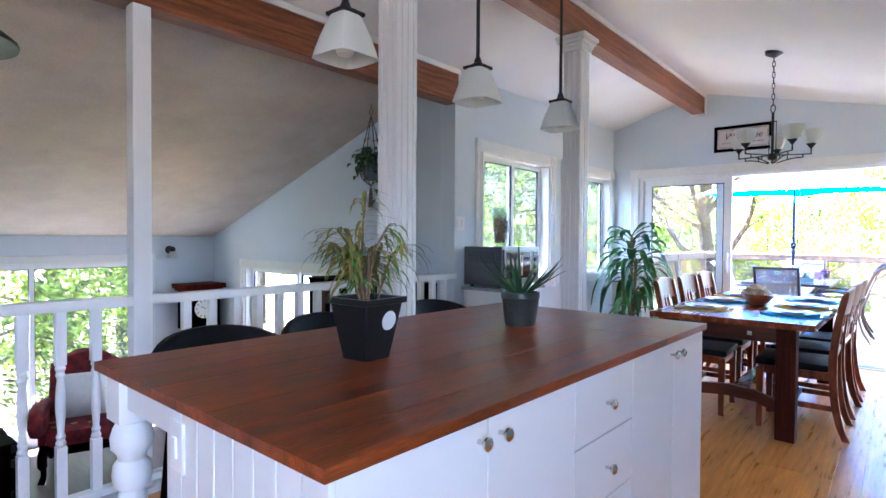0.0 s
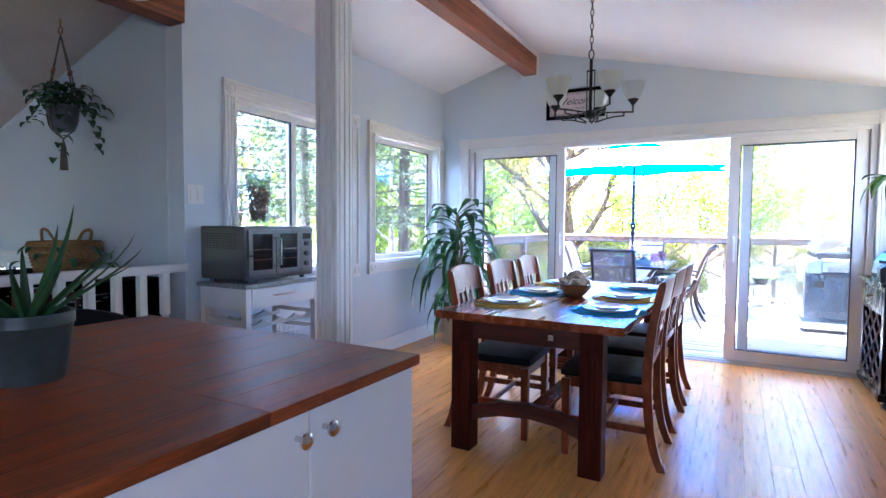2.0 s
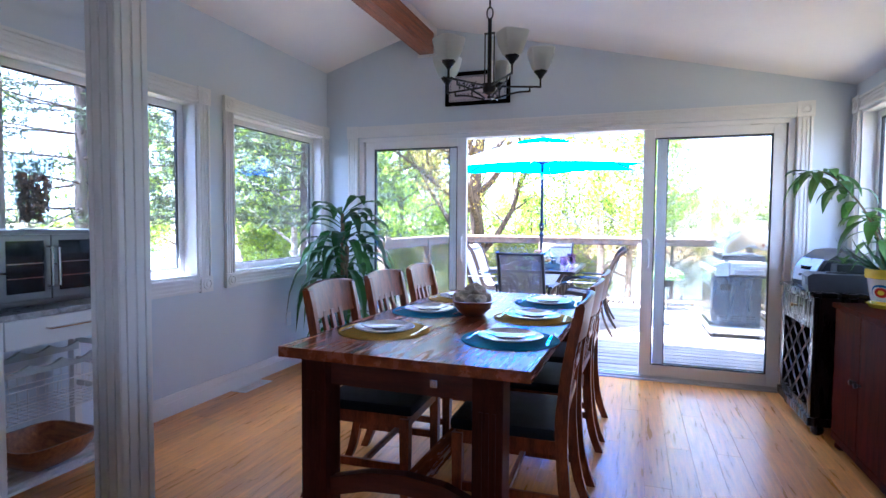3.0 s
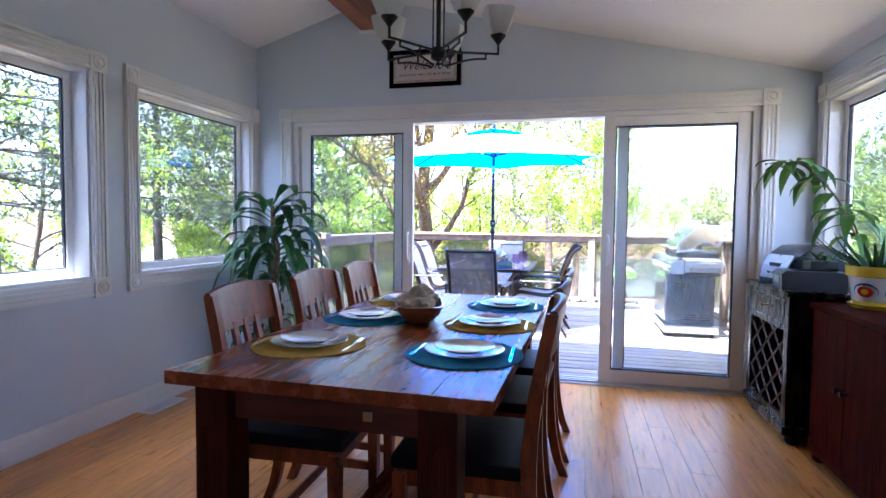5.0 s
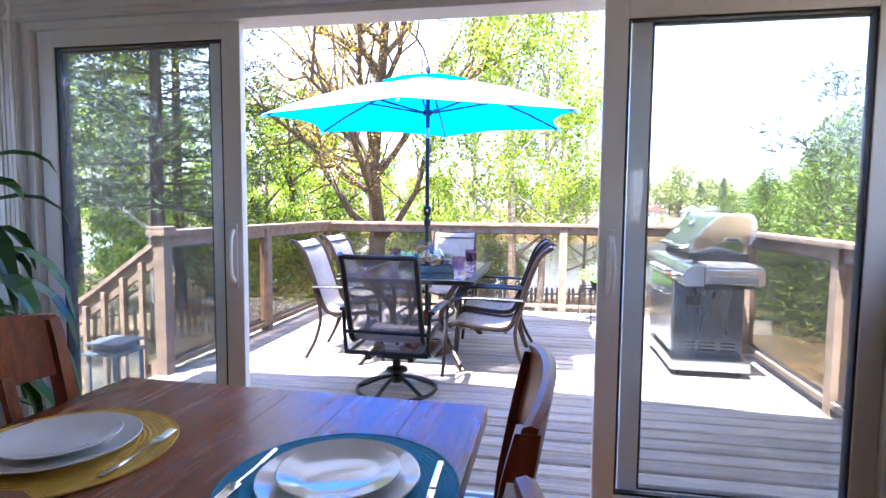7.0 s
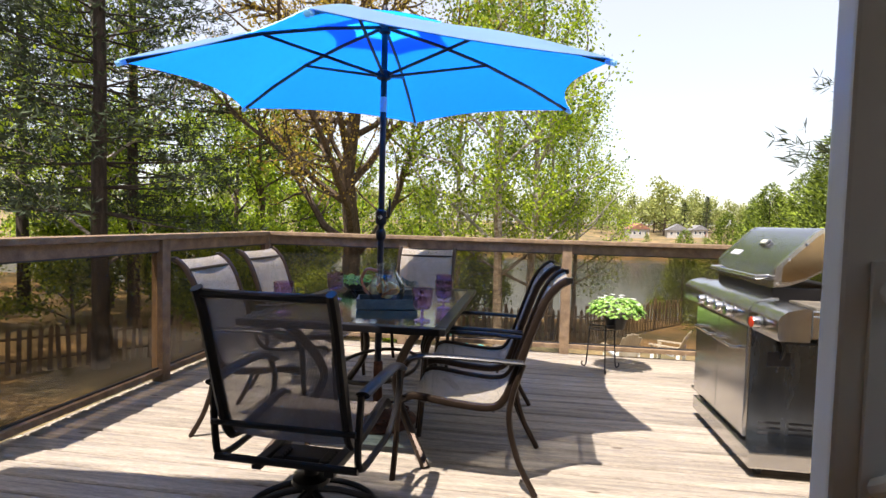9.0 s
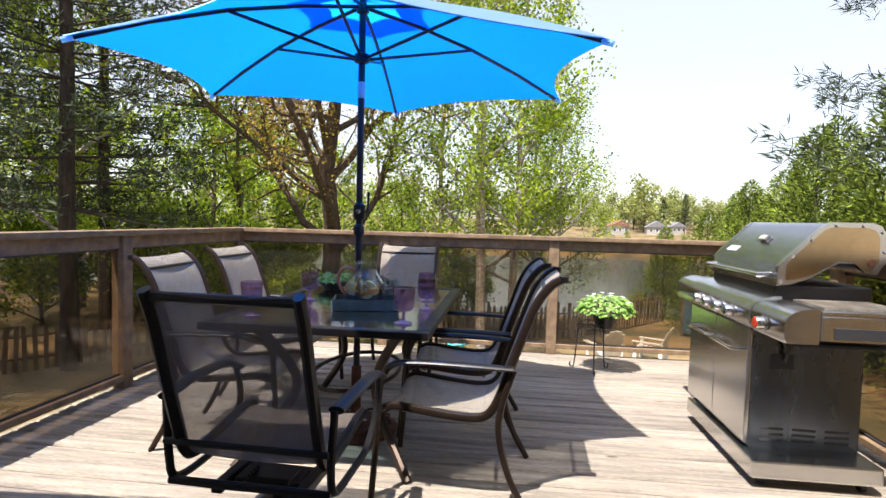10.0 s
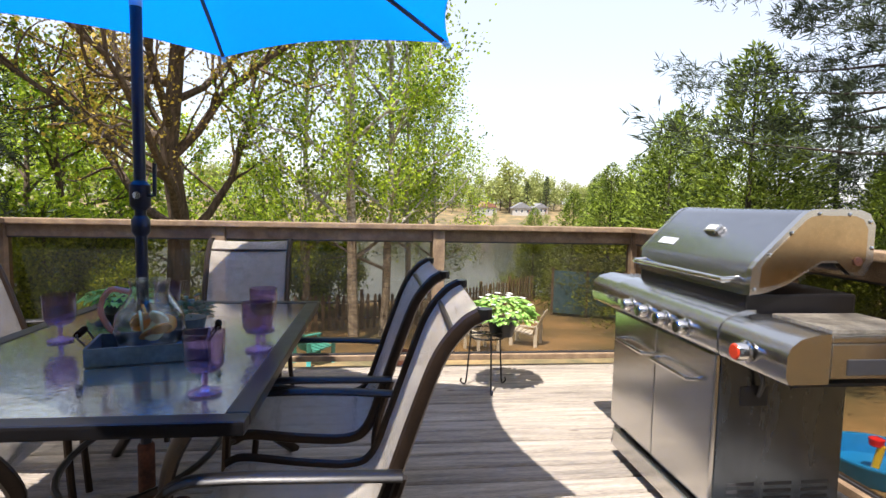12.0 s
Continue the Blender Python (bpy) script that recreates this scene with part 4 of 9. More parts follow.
for x in (-1.135, -0.425):
    part("apron", box((x - 0.014, 4.98, TZ - 0.145), (x + 0.014, 6.76, TZ - 0.043), 0.003), M_TABLE, table)
part("centre_stretcher", box((-0.80, 4.943, 0.215), (-0.72, 6.798, 0.255), 0.004), M_TABLE, table)
part("latch", box((-0.655, 4.898, 0.655), (-0.625, 4.907, 0.685), 0.003), M_CHROME, table, "small nickel leaf latch")


def dining_chair():
    """Faces +x; the back leans away at -x."""
    ch = thing("dining_chair", "dark cherry wooden dining chair with a black leather seat", "chair", (0, 0, 0), 0, group="chairs round the dining table")
    w = 0.225
    for s in (-1, 1):
        path = [(-0.30, 0.0), (-0.262, 0.10), (-0.235, 0.25), (-0.222, 0.45), (-0.226, 0.58), (-0.245, 0.75), (-0.285, 0.955)]
        th = [0.020, 0.021, 0.022, 0.024, 0.022, 0.020, 0.017]
        pts = curve_pts([(x, 0, z) for x, z in path], 4)
        bm = bmesh.new()
        rows = []
        for i, p in enumerate(pts):
            h = th[min(len(th) - 1, i // 4)]
            rows.append([bm.verts.new((p.x + a * h, s * (w - 0.016) + b * 0.016, p.z)) for a, b in ((-1, -1), (1, -1), (1, 1), (-1, 1))])
        for a, b in zip(rows, rows[1:]):
            for k in range(4):
                bm.faces.new((a[k], a[(k + 1) % 4], b[(k + 1) % 4], b[k]))
        bm.faces.new(rows[0])
        bm.faces.new(rows[-1][::-1])
        bmesh.ops.recalc_face_normals(bm, faces=bm.faces)
        part("rear_leg", bm, M_CHAIR, ch)
        bm = bmesh.new()
        q0 = [bm.verts.new((0.19 + a * 0.017, s * 0.205 + b * 0.017, 0)) for a, b in ((-1, -1), (1, -1), (1, 1), (-1, 1))]
        q1 = [bm.verts.new((0.19 + a * 0.022, s * 0.205 + b * 0.022, 0.42)) for a, b in ((-1, -1), (1, -1), (1, 1), (-1, 1))]
        for k in range(4):
            bm.faces.new((q0[k], q0[(k + 1) % 4], q1[(k + 1) % 4], q1[k]))
        bm.faces.new(q0[::-1])
        bm.faces.new(q1)
        part("front_leg", bm, M_CHAIR, ch)
        part("stretcher", box((-0.24, s * 0.205 - 0.009, 0.18), (0.17, s * 0.205 + 0.009, 0.215), 0.003), M_CHAIR, ch)
    part("seat_frame", boxes(((-0.21, -0.21, 0.375), (0.20, -0.188, 0.43)), ((-0.21, 0.188, 0.375), (0.20, 0.21, 0.43)), ((0.178, -0.188, 0.375), (0.20, 0.188, 0.43)), ((-0.21, -0.188, 0.375), (-0.19, 0.188, 0.43)), bevel=0.003), M_CHAIR, ch)
    bm = box((-0.205, -0.222, 0.43), (0.222, 0.222, 0.478), 0.02)
    part("seat", bm, M_LEATHER, ch, "black leather seat pad", smooth=True)
    part("stretcher", box((-0.02, -0.196, 0.19), (0.0, 0.196, 0.215), 0.003), M_CHAIR, ch)

    def back_x(z):
        return -0.226 - 0.059 * ((z - 0.58) / 0.375) ** 1.3 if z > 0.58 else -0.224
    # curved top rail
    bm = bmesh.new()
    rows = []
    for k in range(13):
        y = -w + 0.002 + (2 * w - 0.004) * k / 12
        bow = -0.028 * (1 - (y / w) ** 2)
        crown = 0.018 * (1 - (y / w) ** 2)
        rows.append([bm.verts.new((back_x(z) + bow + d, y, z + (crown if z > 0.9 else 0))) for z, d in ((0.815, 0.012), (0.962, 0.010), (0.966, 0.0), (0.962, -0.012), (0.815, -0.012))])
    for a, b in zip(rows, rows[1:]):
        for k in range(5):
            bm.faces.new((a[k], a[(k + 1) % 5], b[(k + 1) % 5], b[k]))
    bm.faces.new(rows[0])
    bm.faces.new(rows[-1][::-1])
    bmesh.ops.recalc_face_normals(bm, faces=bm.faces)
    part("top_rail", bm, M_CHAIR, ch, smooth=True)
    part("lower_rail", box((-0.243, -0.19, 0.53), (-0.222, 0.19, 0.565), 0.003), M_CHAIR, ch)
    for y in (-0.078, 0.0, 0.078):
        rows = []
        bm = bmesh.new()
        for z in (0.56, 0.65, 0.74, 0.84):
            bow = -0.024 * (1 - (y / w) ** 2) * (z - 0.5) / 0.4
            rows.append([bm.verts.new((back_x(z) + bow + a * 0.008, y + b * 0.015, z)) for a, b in ((-1, -1), (1, -1), (1, 1), (-1, 1))])
        for a, b in zip(rows, rows[1:]):
            for k in range(4):
                bm.faces.new((a[k], a[(k + 1) % 4], b[(k + 1) % 4], b[k]))
        bm.faces.new(rows[0][::-1])
        bm.faces.new(rows[-1])
        part("back_slat", bm, M_CHAIR, ch)
    for z in (0.70,):
        part("cross_slat", box((back_x(z) - 0.024, -0.078, z - 0.014), (back_x(z) - 0.010, 0.078, z + 0.014), 0.002), M_CHAIR, ch)
    return ch


chair = dining_chair()
chair.matrix_basis = pose(-1.085, 5.37, 0, 0, 0, 2)
copy_thing(chair, pose(-1.085, 5.97, 0, 0, 0, -1))
copy_thing(chair, pose(-1.085, 6.56, 0, 0, 0, 1))
copy_thing(chair, pose(-0.445, 5.32, 0, 0, 0, 181))
copy_thing(chair, pose(-0.435, 5.93, 0, 0, 0, 178))
copy_thing(chair, pose(-0.425, 6.50, 0, 0, 0, 180))

M_YELLOW = mat("yellow_woven_mat", (0.72, 0.46, 0.07), 0.85, var=0.12, scale=30, fine=300, bump=0.6)
M_BLUEMAT = mat("blue_woven_mat", (0.06, 0.36, 0.62), 0.85, var=0.12, scale=30, fine=300, bump=0.6)
M_CHINA = mat("white_china", (0.82, 0.82, 0.80), 0.12, var=0.01, coat=0.5)
M_CUTLERY = mat("cutlery_steel", (0.7, 0.7, 0.7), 0.12, metal=1.0, var=0.03)


def place_setting(x, y, material, colour, turn):
    m = thing("placemat", colour + " round woven placemat on the dining table", "placemat", (x, y, TZ), turn, group="place settings")
    rings = 20
    body = [(0.205, 0.0), (0.207, 0.002)]
    for k in range(rings):
        r = 0.205 - 0.205 * k / rings
        body += [(r, 0.0045), (max(r - 0.0075, 0.001), 0.0033)]
    part("weave", lathe(body, 40), material, m)
    part("edge_band", tube([(math.cos(math.tau * j / 44) * 0.206, math.sin(math.tau * j / 44) * 0.206, 0.003) for j in range(44)], 0.0032, 5, True), material, m)
    pl = thing("dinner_plate", "white china dinner plate with a raised rim", "plate", (x, y, TZ + 0.0046), turn, group="plates")
    part("dish", lathe([(0.0, 0.003), (0.09, 0.0), (0.10, 0.004), (0.14, 0.017), (0.141, 0.0185), (0.139, 0.0195), (0.105, 0.009), (0.09, 0.0055), (0, 0.0055)], 44), M_CHINA, pl, smooth=True)
    sp = thing("salad_plate", "small white china plate stacked on the dinner plate", "plate", (x, y, TZ + 0.0206), turn, group="plates")
    part("dish", lathe([(0.0, -0.004), (0.062, -0.006), (0.07, -0.001), (0.106, 0.010), (0.107, 0.012), (0.105, 0.013), (0.075, 0.004), (0.06, 0.0), (0, 0.0)], 40), M_CHINA, sp, smooth=True)
    fk = thing("fork", "stainless steel table fork beside the plate", "fork", (x, y, TZ + 0.005), turn, group="cutlery")
    bm = bmesh.new()
    pts = [(-0.10, -0.165, 0.004), (-0.02, -0.168, 0.003), (0.04, -0.170, 0.006)]
    add_tube(bm, curve_pts(pts, 5), [0.006] * 4 + [0.0035] * 3 + [0.003] * 4, 8, flat=0.35)
    add_box(bm, (0.038, -0.181, 0.004), (0.062, -0.159, 0.0065), 0.001)
    for k in range(4):
        add_tube(bm, [(0.06, -0.178 + k * 0.0055, 0.005), (0.10, -0.177 + k * 0.005, 0.008)], 0.0014, 5)
    part("handle", bm, M_CUTLERY, fk, smooth=True)
    kn = thing("knife", "stainless steel table knife beside the plate", "knife", (x, y, TZ + 0.005), turn, group="cutlery")
    bm = bmesh.new()
    add_box(bm, (-0.10, 0.158, 0.0), (0.0, 0.170, 0.006), 0.002)
    add_prism(bm, [(0.0, 0.158), (0.09, 0.160), (0.105, 0.168), (0.09, 0.172), (0.0, 0.170)], 0.002, Matrix.Translation((0, 0, 0.002)))
    part("blade", bm, M_CUTLERY, kn)


for y, mt, nm in ((5.30, M_YELLOW, "yellow"), (5.89, M_BLUEMAT, "blue"), (6.47, M_YELLOW, "yellow")):
    place_setting(-1.05, y, mt, nm, 92)
for y, mt, nm in ((5.315, M_BLUEMAT, "blue"), (5.88, M_YELLOW, "yellow"), (6.445, M_BLUEMAT, "blue")):
    place_setting(-0.465, y, mt, nm, -88)

bowl = thing("wooden_bowl", "long boat-shaped wooden bowl holding dried bleached shells", "bowl", (-0.81, 5.93, TZ), 17)
M_BOWL = mat("bowl_wood", (0.34, 0.125, 0.04), 0.33, var=0.3, scale=6, stretch=(1, 8, 8), coat=0.2)
bm = square_shell(bmesh.new(), [(0.055, 0.0), (0.085, 0.018), (0.115, 0.05), (0.135, 0.092)], 0.010)
add_lathe(bm, [(0.05, 0.001), (0.074, 0.012), (0.0, 0.013)], 20)
bmesh.ops.transform(bm, matrix=Matrix.Diagonal((0.82, 1.85, 1, 1)), verts=bm.verts)
part("dish", bm, M_BOWL, bowl, smooth=True)
M_CORAL = mat("bleached_coral", (0.62, 0.52, 0.38), 0.85, var=0.3, scale=18, fine=90, bump=0.9)
for k, (px_, py_, r) in enumerate(((-0.04, 0.0, 0.062), (0.045, 0.03, 0.058), (0.02, -0.05, 0.055), (-0.03, 0.06, 0.05), (0.01, 0.01, 0.06))):
    sh = bmesh.new()
    bmesh.ops.create_icosphere(sh, subdivisions=3, radius=r)
    for v in sh.verts:
        n1 = noise.noise(v.co * 30 + Vector((k, k, 0))) * 0.35 + noise.noise(v.co * 80) * 0.12
        v.co *= 1 + n1
        v.co.z *= 0.7
    bmesh.ops.translate(sh, verts=sh.verts, vec=(px_, py_ * 2.0, 0.085 + (0.035 if k == 4 else 0)))
    part("shell", sh, M_CORAL, bowl, smooth=True)

# ---- chandelier ----
CX, CY = -0.69, 5.78
cz = ceiling_z(CX)
lamp = thing("chandelier", "black iron chandelier with five frosted glass shades on a chain", "chandelier", (CX, CY, 1.90))
part("canopy", lathe([(0.02, cz - 1.94), (0.062, cz - 1.915), (0.065, cz - 1.885)], 24), M_BLACKMETAL, lamp, smooth=True)
n_links = 9
z = 2.36 - 1.90
step = (cz - 1.93 - z) / n_links
for k in range(n_links):
    pts = []
    for j in range(12):
        a = math.tau * j / 12
        u, v = math.cos(a) * 0.010, math.sin(a) * step * 0.62
        pts.append((u, 0, z + step * (k + 0.5) + v) if k % 2 else (0, u, z + step * (k + 0.5) + v))
    part("chain_link", tube(pts, 0.0028, 6, True), M_BLACKMETAL, lamp, smooth=True)
part("loop", tube([(math.cos(a) * 0.016, 0, 0.43 + math.sin(a) * 0.03) for a in [math.tau * j / 14 for j in range(14)]], 0.004, 6, True), M_BLACKMETAL, lamp)
bm = lathe([(0.0, 0.0), (0.010, 0.004), (0.010, 0.012), (0.004, 0.018), (0.03, 0.03), (0.035, 0.05), (0.030, 0.075), (0.010, 0.08), (0.010, 0.40), (0, 0.405)], 18)
part("column", bm, M_BLACKMETAL, lamp, smooth=True)
for s in (-1, 1):
    part("side_rod", box((s * 0.024 - 0.003, -0.003, 0.06), (s * 0.024 + 0.003, 0.003, 0.33), 0.001), M_BLACKMETAL, lamp)
part("rod_tie", box((-0.027, -0.004, 0.325), (0.027, 0.004, 0.333)), M_BLACKMETAL, lamp)
for k in range(5):
    a = math.radians(72 * k + 20)
    rot = Matrix.Rotation(a, 4, "Z")
    bm = bmesh.new()
    add_box(bm, (0.02, -0.004, 0.058), (0.265, 0.004, 0.067), 0.001, rot)
    add_box(bm, (0.258, -0.004, 0.058), (0.267, 0.004, 0.11), 0.001, rot)
    pts = curve_pts([(0.03, 0, 0.0), (0.09, 0, 0.02), (0.15, 0, 0.035), (0.21, 0, 0.040)], 5)
    add_tube(bm, [rot @ Vector(p) for p in pts], 0.005, 6)
    add_box(bm, (0.204, -0.003, 0.036), (0.212, 0.003, 0.06), 0.001, rot)
    add_box(bm, (0.10, -0.003, 0.022), (0.107, 0.003, 0.06), 0.001, rot)
    arm = part("arm", bm, M_BLACKMETAL, lamp)
    bm = lathe([(0.008, 0.105), (0.014, 0.115), (0.030, 0.135), (0.034, 0.140), (0.034, 0.145)], 14)
    bmesh.ops.translate(bm, verts=bm.verts, vec=rot @ Vector((0.2625, 0, 0)))
    part("cup", bm, M_BLACKMETAL, arm, smooth=True)
    bm = square_shell(bmesh.new(), [(0.032, 0.142), (0.044, 0.165), (0.056, 0.20), (0.064, 0.235), (0.066, 0.25)], 0.004)
    bmesh.ops.transform(bm, matrix=rot @ Matrix.Translation((0.2625, 0, 0)), verts=bm.verts)
    part("shade", bm, M_FROST, arm, "frosted white glass cup shade", smooth=True)
    bm = lathe([(0.012, 0.145), (0.022, 0.17), (0.024, 0.19), (0.012, 0.21), (0, 0.213)], 12)
    bmesh.ops.translate(bm, verts=bm.verts, vec=rot @ Vector((0.2625, 0, 0)))
    part("bulb", bm, M_BULB, arm, smooth=True)


# ---- wall things ----
def letters(text, size, parent, m, material, shear=0.0, extrude=0.0006, spacing=1.0, align="CENTER"):
    cu = bpy.data.curves.new("lettering", "FONT")
    cu.body, cu.size, cu.align_x, cu.align_y, cu.shear, cu.extrude, cu.space_character = text, size, align, "CENTER", shear, extrude, spacing
    tmp = bpy.data.objects.new("lettering", cu)
    me = bpy.data.meshes.new_from_object(tmp)
    bpy.data.objects.remove(tmp)
    me.transform(m)
    return mesh_part("lettering", me, material, parent)


SX, SZ = -1.291, 2.447
sign = thing("welcome_sign", "black framed wall sign with dark lettering on pale pink", "wall sign", (SX, Y1, SZ))
w2_, h2_ = 0.294, 0.146
part("frame", boxes(((-w2_, -0.024, -h2_), (w2_, -0.001, -h2_ + 0.034)), ((-w2_, -0.024, h2_ - 0.034), (w2_, -0.001, h2_)), ((-w2_, -0.024, -h2_ + 0.034), (-w2_ + 0.034, -0.001, h2_ - 0.034)), ((w2_ - 0.034, -0.024, -h2_ + 0.034), (w2_, -0.001, h2_ - 0.034)), bevel=0.004),
     M_ESPRESSO, sign, "black wooden frame")
part("panel", box((-w2_ + 0.034, -0.012, -h2_ + 0.034), (w2_ - 0.034, -0.001, h2_ - 0.034)), mat("sign_paper", (0.62, 0.53, 0.52), 0.7, var=0.05, scale=12), sign, "pale pink panel")
M_INK = mat("dark_ink", (0.035, 0.03, 0.04), 0.7, var=0.05)
UP = Matrix.Rotation(math.pi / 2, 4, "X")
letters("Welcome", 0.098, sign, Matrix.Translation((0.0, -0.0135, 0.022)) @ UP, M_INK, 0.38)
letters("BE WARM. BE WELCOME. BE AT HOME!", 0.0245, sign, Matrix.Translation((0.0, -0.0135, -0.050)) @ UP, M_INK, 0.0)
bm = bmesh.new()
for zz in (0.099, -0.099):
    for k in range(22):
        x = -0.235 + k * 0.0224
        add_tube(bm, [(x + math.cos(q) * 0.009, -0.0128, zz + math.sin(q) * 0.006) for q in [math.tau * j / 10 for j in range(9)]], 0.0013, 4)
for xx in (-0.247, 0.247):
    for k in range(6):
        add_tube(bm, [(xx + math.cos(q) * 0.006, -0.0128, -0.06 + k * 0.026 + math.sin(q) * 0.011) for q in [math.tau * j / 10 for j in range(9)]], 0.0013, 4)
part("scroll_border", bm, M_INK, sign)

sw = thing("light_switch", "white double light switch plate on the wall", "light switch", (X0, 4.475, 1.415))
part("plate", box((0.001, -0.058, -0.06), (0.007, 0.058, 0.06), 0.003), M_TRIM, sw)
for s in (-1, 1):
    part("rocker", box((0.006, s * 0.024 - 0.016, -0.034), (0.011, s * 0.024 + 0.016, 0.034), 0.002), M_TRIM, sw)
vent = thing("floor_vent", "white metal floor register by the wall", "vent", (-2.71, 6.46, 0.001))
part("frame", boxes(((-0.06, -0.16, 0), (0.06, -0.145, 0.006)), ((-0.06, 0.145, 0), (0.06, 0.16, 0.006)), ((-0.06, -0.145, 0), (-0.045, 0.145, 0.006)), ((0.045, -0.145, 0), (0.06, 0.145, 0.006)), bevel=0.001), M_TRIM, vent)
for k in range(14):
    part("slat", box((-0.045, -0.138 + k * 0.0205, 0.0), (0.045, -0.130 + k * 0.0205, 0.004)), M_TRIM, vent)
outlet = thing("wall_outlet", "white electric outlet plate low on the wall", "outlet", (X0, 7.05, 0.42))
part("plate", box((0.001, -0.036, -0.058), (0.007, 0.036, 0.058), 0.003), M_TRIM, outlet)

# ---- cart with oven ----
CYA, CYB, CXA, CXB = 4.45, 5.10, -2.755, -2.34
M_GREYRACK = mat("grey_rack", (0.42, 0.46, 0.46), 0.5, var=0.06)
cart = thing("kitchen_cart", "white wooden kitchen cart with drawer and wire basket", "cart", (0, 0, 0))
for x in (CXA + 0.03, CXB - 0.03):
    for y in (CYA + 0.03, CYB - 0.03):
        part("leg", box((x - 0.02, y - 0.02, 0), (x + 0.02, y + 0.02, 0.855), 0.003), M_CABINET, cart)
part("worktop", box((CXA, CYA - 0.01, 0.855), (CXB + 0.012, CYB + 0.01, 0.88), 0.004), mat("grey_stone_top", (0.30, 0.30, 0.30), 0.3, var=0.25, scale=30), cart, "grey speckled top")
part("box_frame", boxes(((CXA + 0.012, CYA + 0.012, 0.72), (CXB - 0.014, CYA + 0.03, 0.855)), ((CXA + 0.012, CYB - 0.03, 0.72), (CXB - 0.014, CYB - 0.012, 0.855)), ((CXA + 0.012, CYA + 0.03, 0.72), (CXA + 0.03, CYB - 0.03, 0.855))), M_CABINET, cart)
dr = part("drawer", box((CXB - 0.03, CYA + 0.055, 0.73), (CXB - 0.008, CYB - 0.055, 0.85), 0.003), M_CABINET, cart)
part("handle", tube(curve_pts([(CXB - 0.009, 4.67, 0.80), (CXB + 0.012, 4.68, 0.80), (CXB + 0.014, 4.78, 0.80), (CXB + 0.012, 4.88, 0.80), (CXB - 0.009, 4.89, 0.80)], 4), 0.005, 8), M_CHROME, dr, "chrome bar handle", smooth=True)
for z in (0.12,):
    for k in range(6):
        x = CXA + 0.04 + k * 0.06
        part("shelf_slat", box((x, CYA + 0.012, z), (x + 0.035, CYB - 0.012, z + 0.014), 0.002), M_CABINET, cart)
    part("shelf_rail", boxes(((CXA + 0.01, CYA + 0.012, z - 0.03), (CXB - 0.01, CYA + 0.03, z)), ((CXA + 0.01, CYB - 0.03, z - 0.03), (CXB - 0.01, CYB - 0.012, z))), M_CABINET, cart)
for z in (0.645, 0.545, 0.42):
    for y in (CYA + 0.03, CYB - 0.03):
        part("side_rail", box((CXA + 0.05, y - 0.009, z - 0.014), (CXB - 0.05, y + 0.009, z + 0.014), 0.002), M_CABINET, cart)
for x in (CXA + 0.06, CXB - 0.075):
    wave = [(CYA + 0.04, 0.60)] + [(CYA + 0.04 + (CYB - CYA - 0.08) * j / 40, 0.645 - 0.024 * abs(math.sin(math.pi * 4 * j / 40))) for j in range(41)] + [(CYB - 0.04, 0.60)]
    part("bottle_rack", prism(wave, 0.016, Matrix.Translation((x, 0, 0)) @ YZ), M_GREYRACK, cart, "scalloped grey bottle rack")
bm = bmesh.new()
for z, g in ((0.0, 0.0), (0.07, 0.01), (0.14, 0.02)):
    add_tube(bm, [(-0.15 - g, -0.24 - g, z + 0.003), (0.15 + g, -0.24 - g, z + 0.003), (0.15 + g, 0.24 + g, z + 0.003), (-0.15 - g, 0.24 + g, z + 0.003)], 0.0028, 5, True)
for k in range(13):
    y = -0.24 + k * 0.04
    add_tube(bm, [(-0.17, y * 1.08, 0.143), (-0.15, y, 0.003), (0.15, y, 0.003), (0.17, y * 1.08, 0.143)], 0.0018, 4)
for k in range(8):
    x = -0.15 + k * 0.043
    add_tube(bm, [(x * 1.1, -0.26, 0.143), (x, -0.24, 0.003), (x, 0.24, 0.003), (x * 1.1, 0.26, 0.143)], 0.0018, 4)
bmesh.ops.transform(bm, matrix=Matrix.Translation((-2.545, 4.775, 0.405)), verts=bm.verts)
part("wire_basket", bm, M_TRIM, cart, "white wire basket")
fb = thing("floor_bowl", "dark brown wooden bowl on the low cart shelf", "bowl", (-2.55, 4.77, 0.134))
bm = square_shell(bmesh.new(), [(0.08, 0.0), (0.13, 0.03), (0.165, 0.08), (0.18, 0.13)], 0.012)
add_lathe(bm, [(0.06, 0.001), (0.08, 0.01), (0.0, 0.012)], 16)
part("dish", bm, M_BOWL, fb, smooth=True)

OY0, OY1, OX0, OX1, OZ0, OZ1 = 4.47, 5.045, -2.75, -2.365, 0.90, 1.222
oven = thing("toaster_oven", "brushed steel countertop oven with two glass doors", "toaster oven", (0, 0, 0))
part("shell", box((OX0, OY0, OZ0), (OX1, OY1, OZ1), 0.012), M_DARKSTEEL, oven)
for x in (OX0 + 0.05, OX1 - 0.05):
    for y in (OY0 + 0.05, OY1 - 0.05):
        part("foot", lathe([(0.016, 0.879), (0.018, 0.902)], 12, (x, y, 0)), M_DARKPLASTIC, oven)
bm = bmesh.new()
for r in range(7):
    for k in range(9):
        add_box(bm, (OX0 + 0.05 + k * 0.03, OY0 - 0.0015, OZ1 - 0.05 - r * 0.014), (OX0 + 0.07 + k * 0.03, OY0 + 0.002, OZ1 - 0.045 - r * 0.014))
part("side_vents", bm, M_GASKET, oven)
M_OVENGLASS = mat("oven_glass", (0.012, 0.016, 0.022), 0.06, var=0.05, coat=0.4)
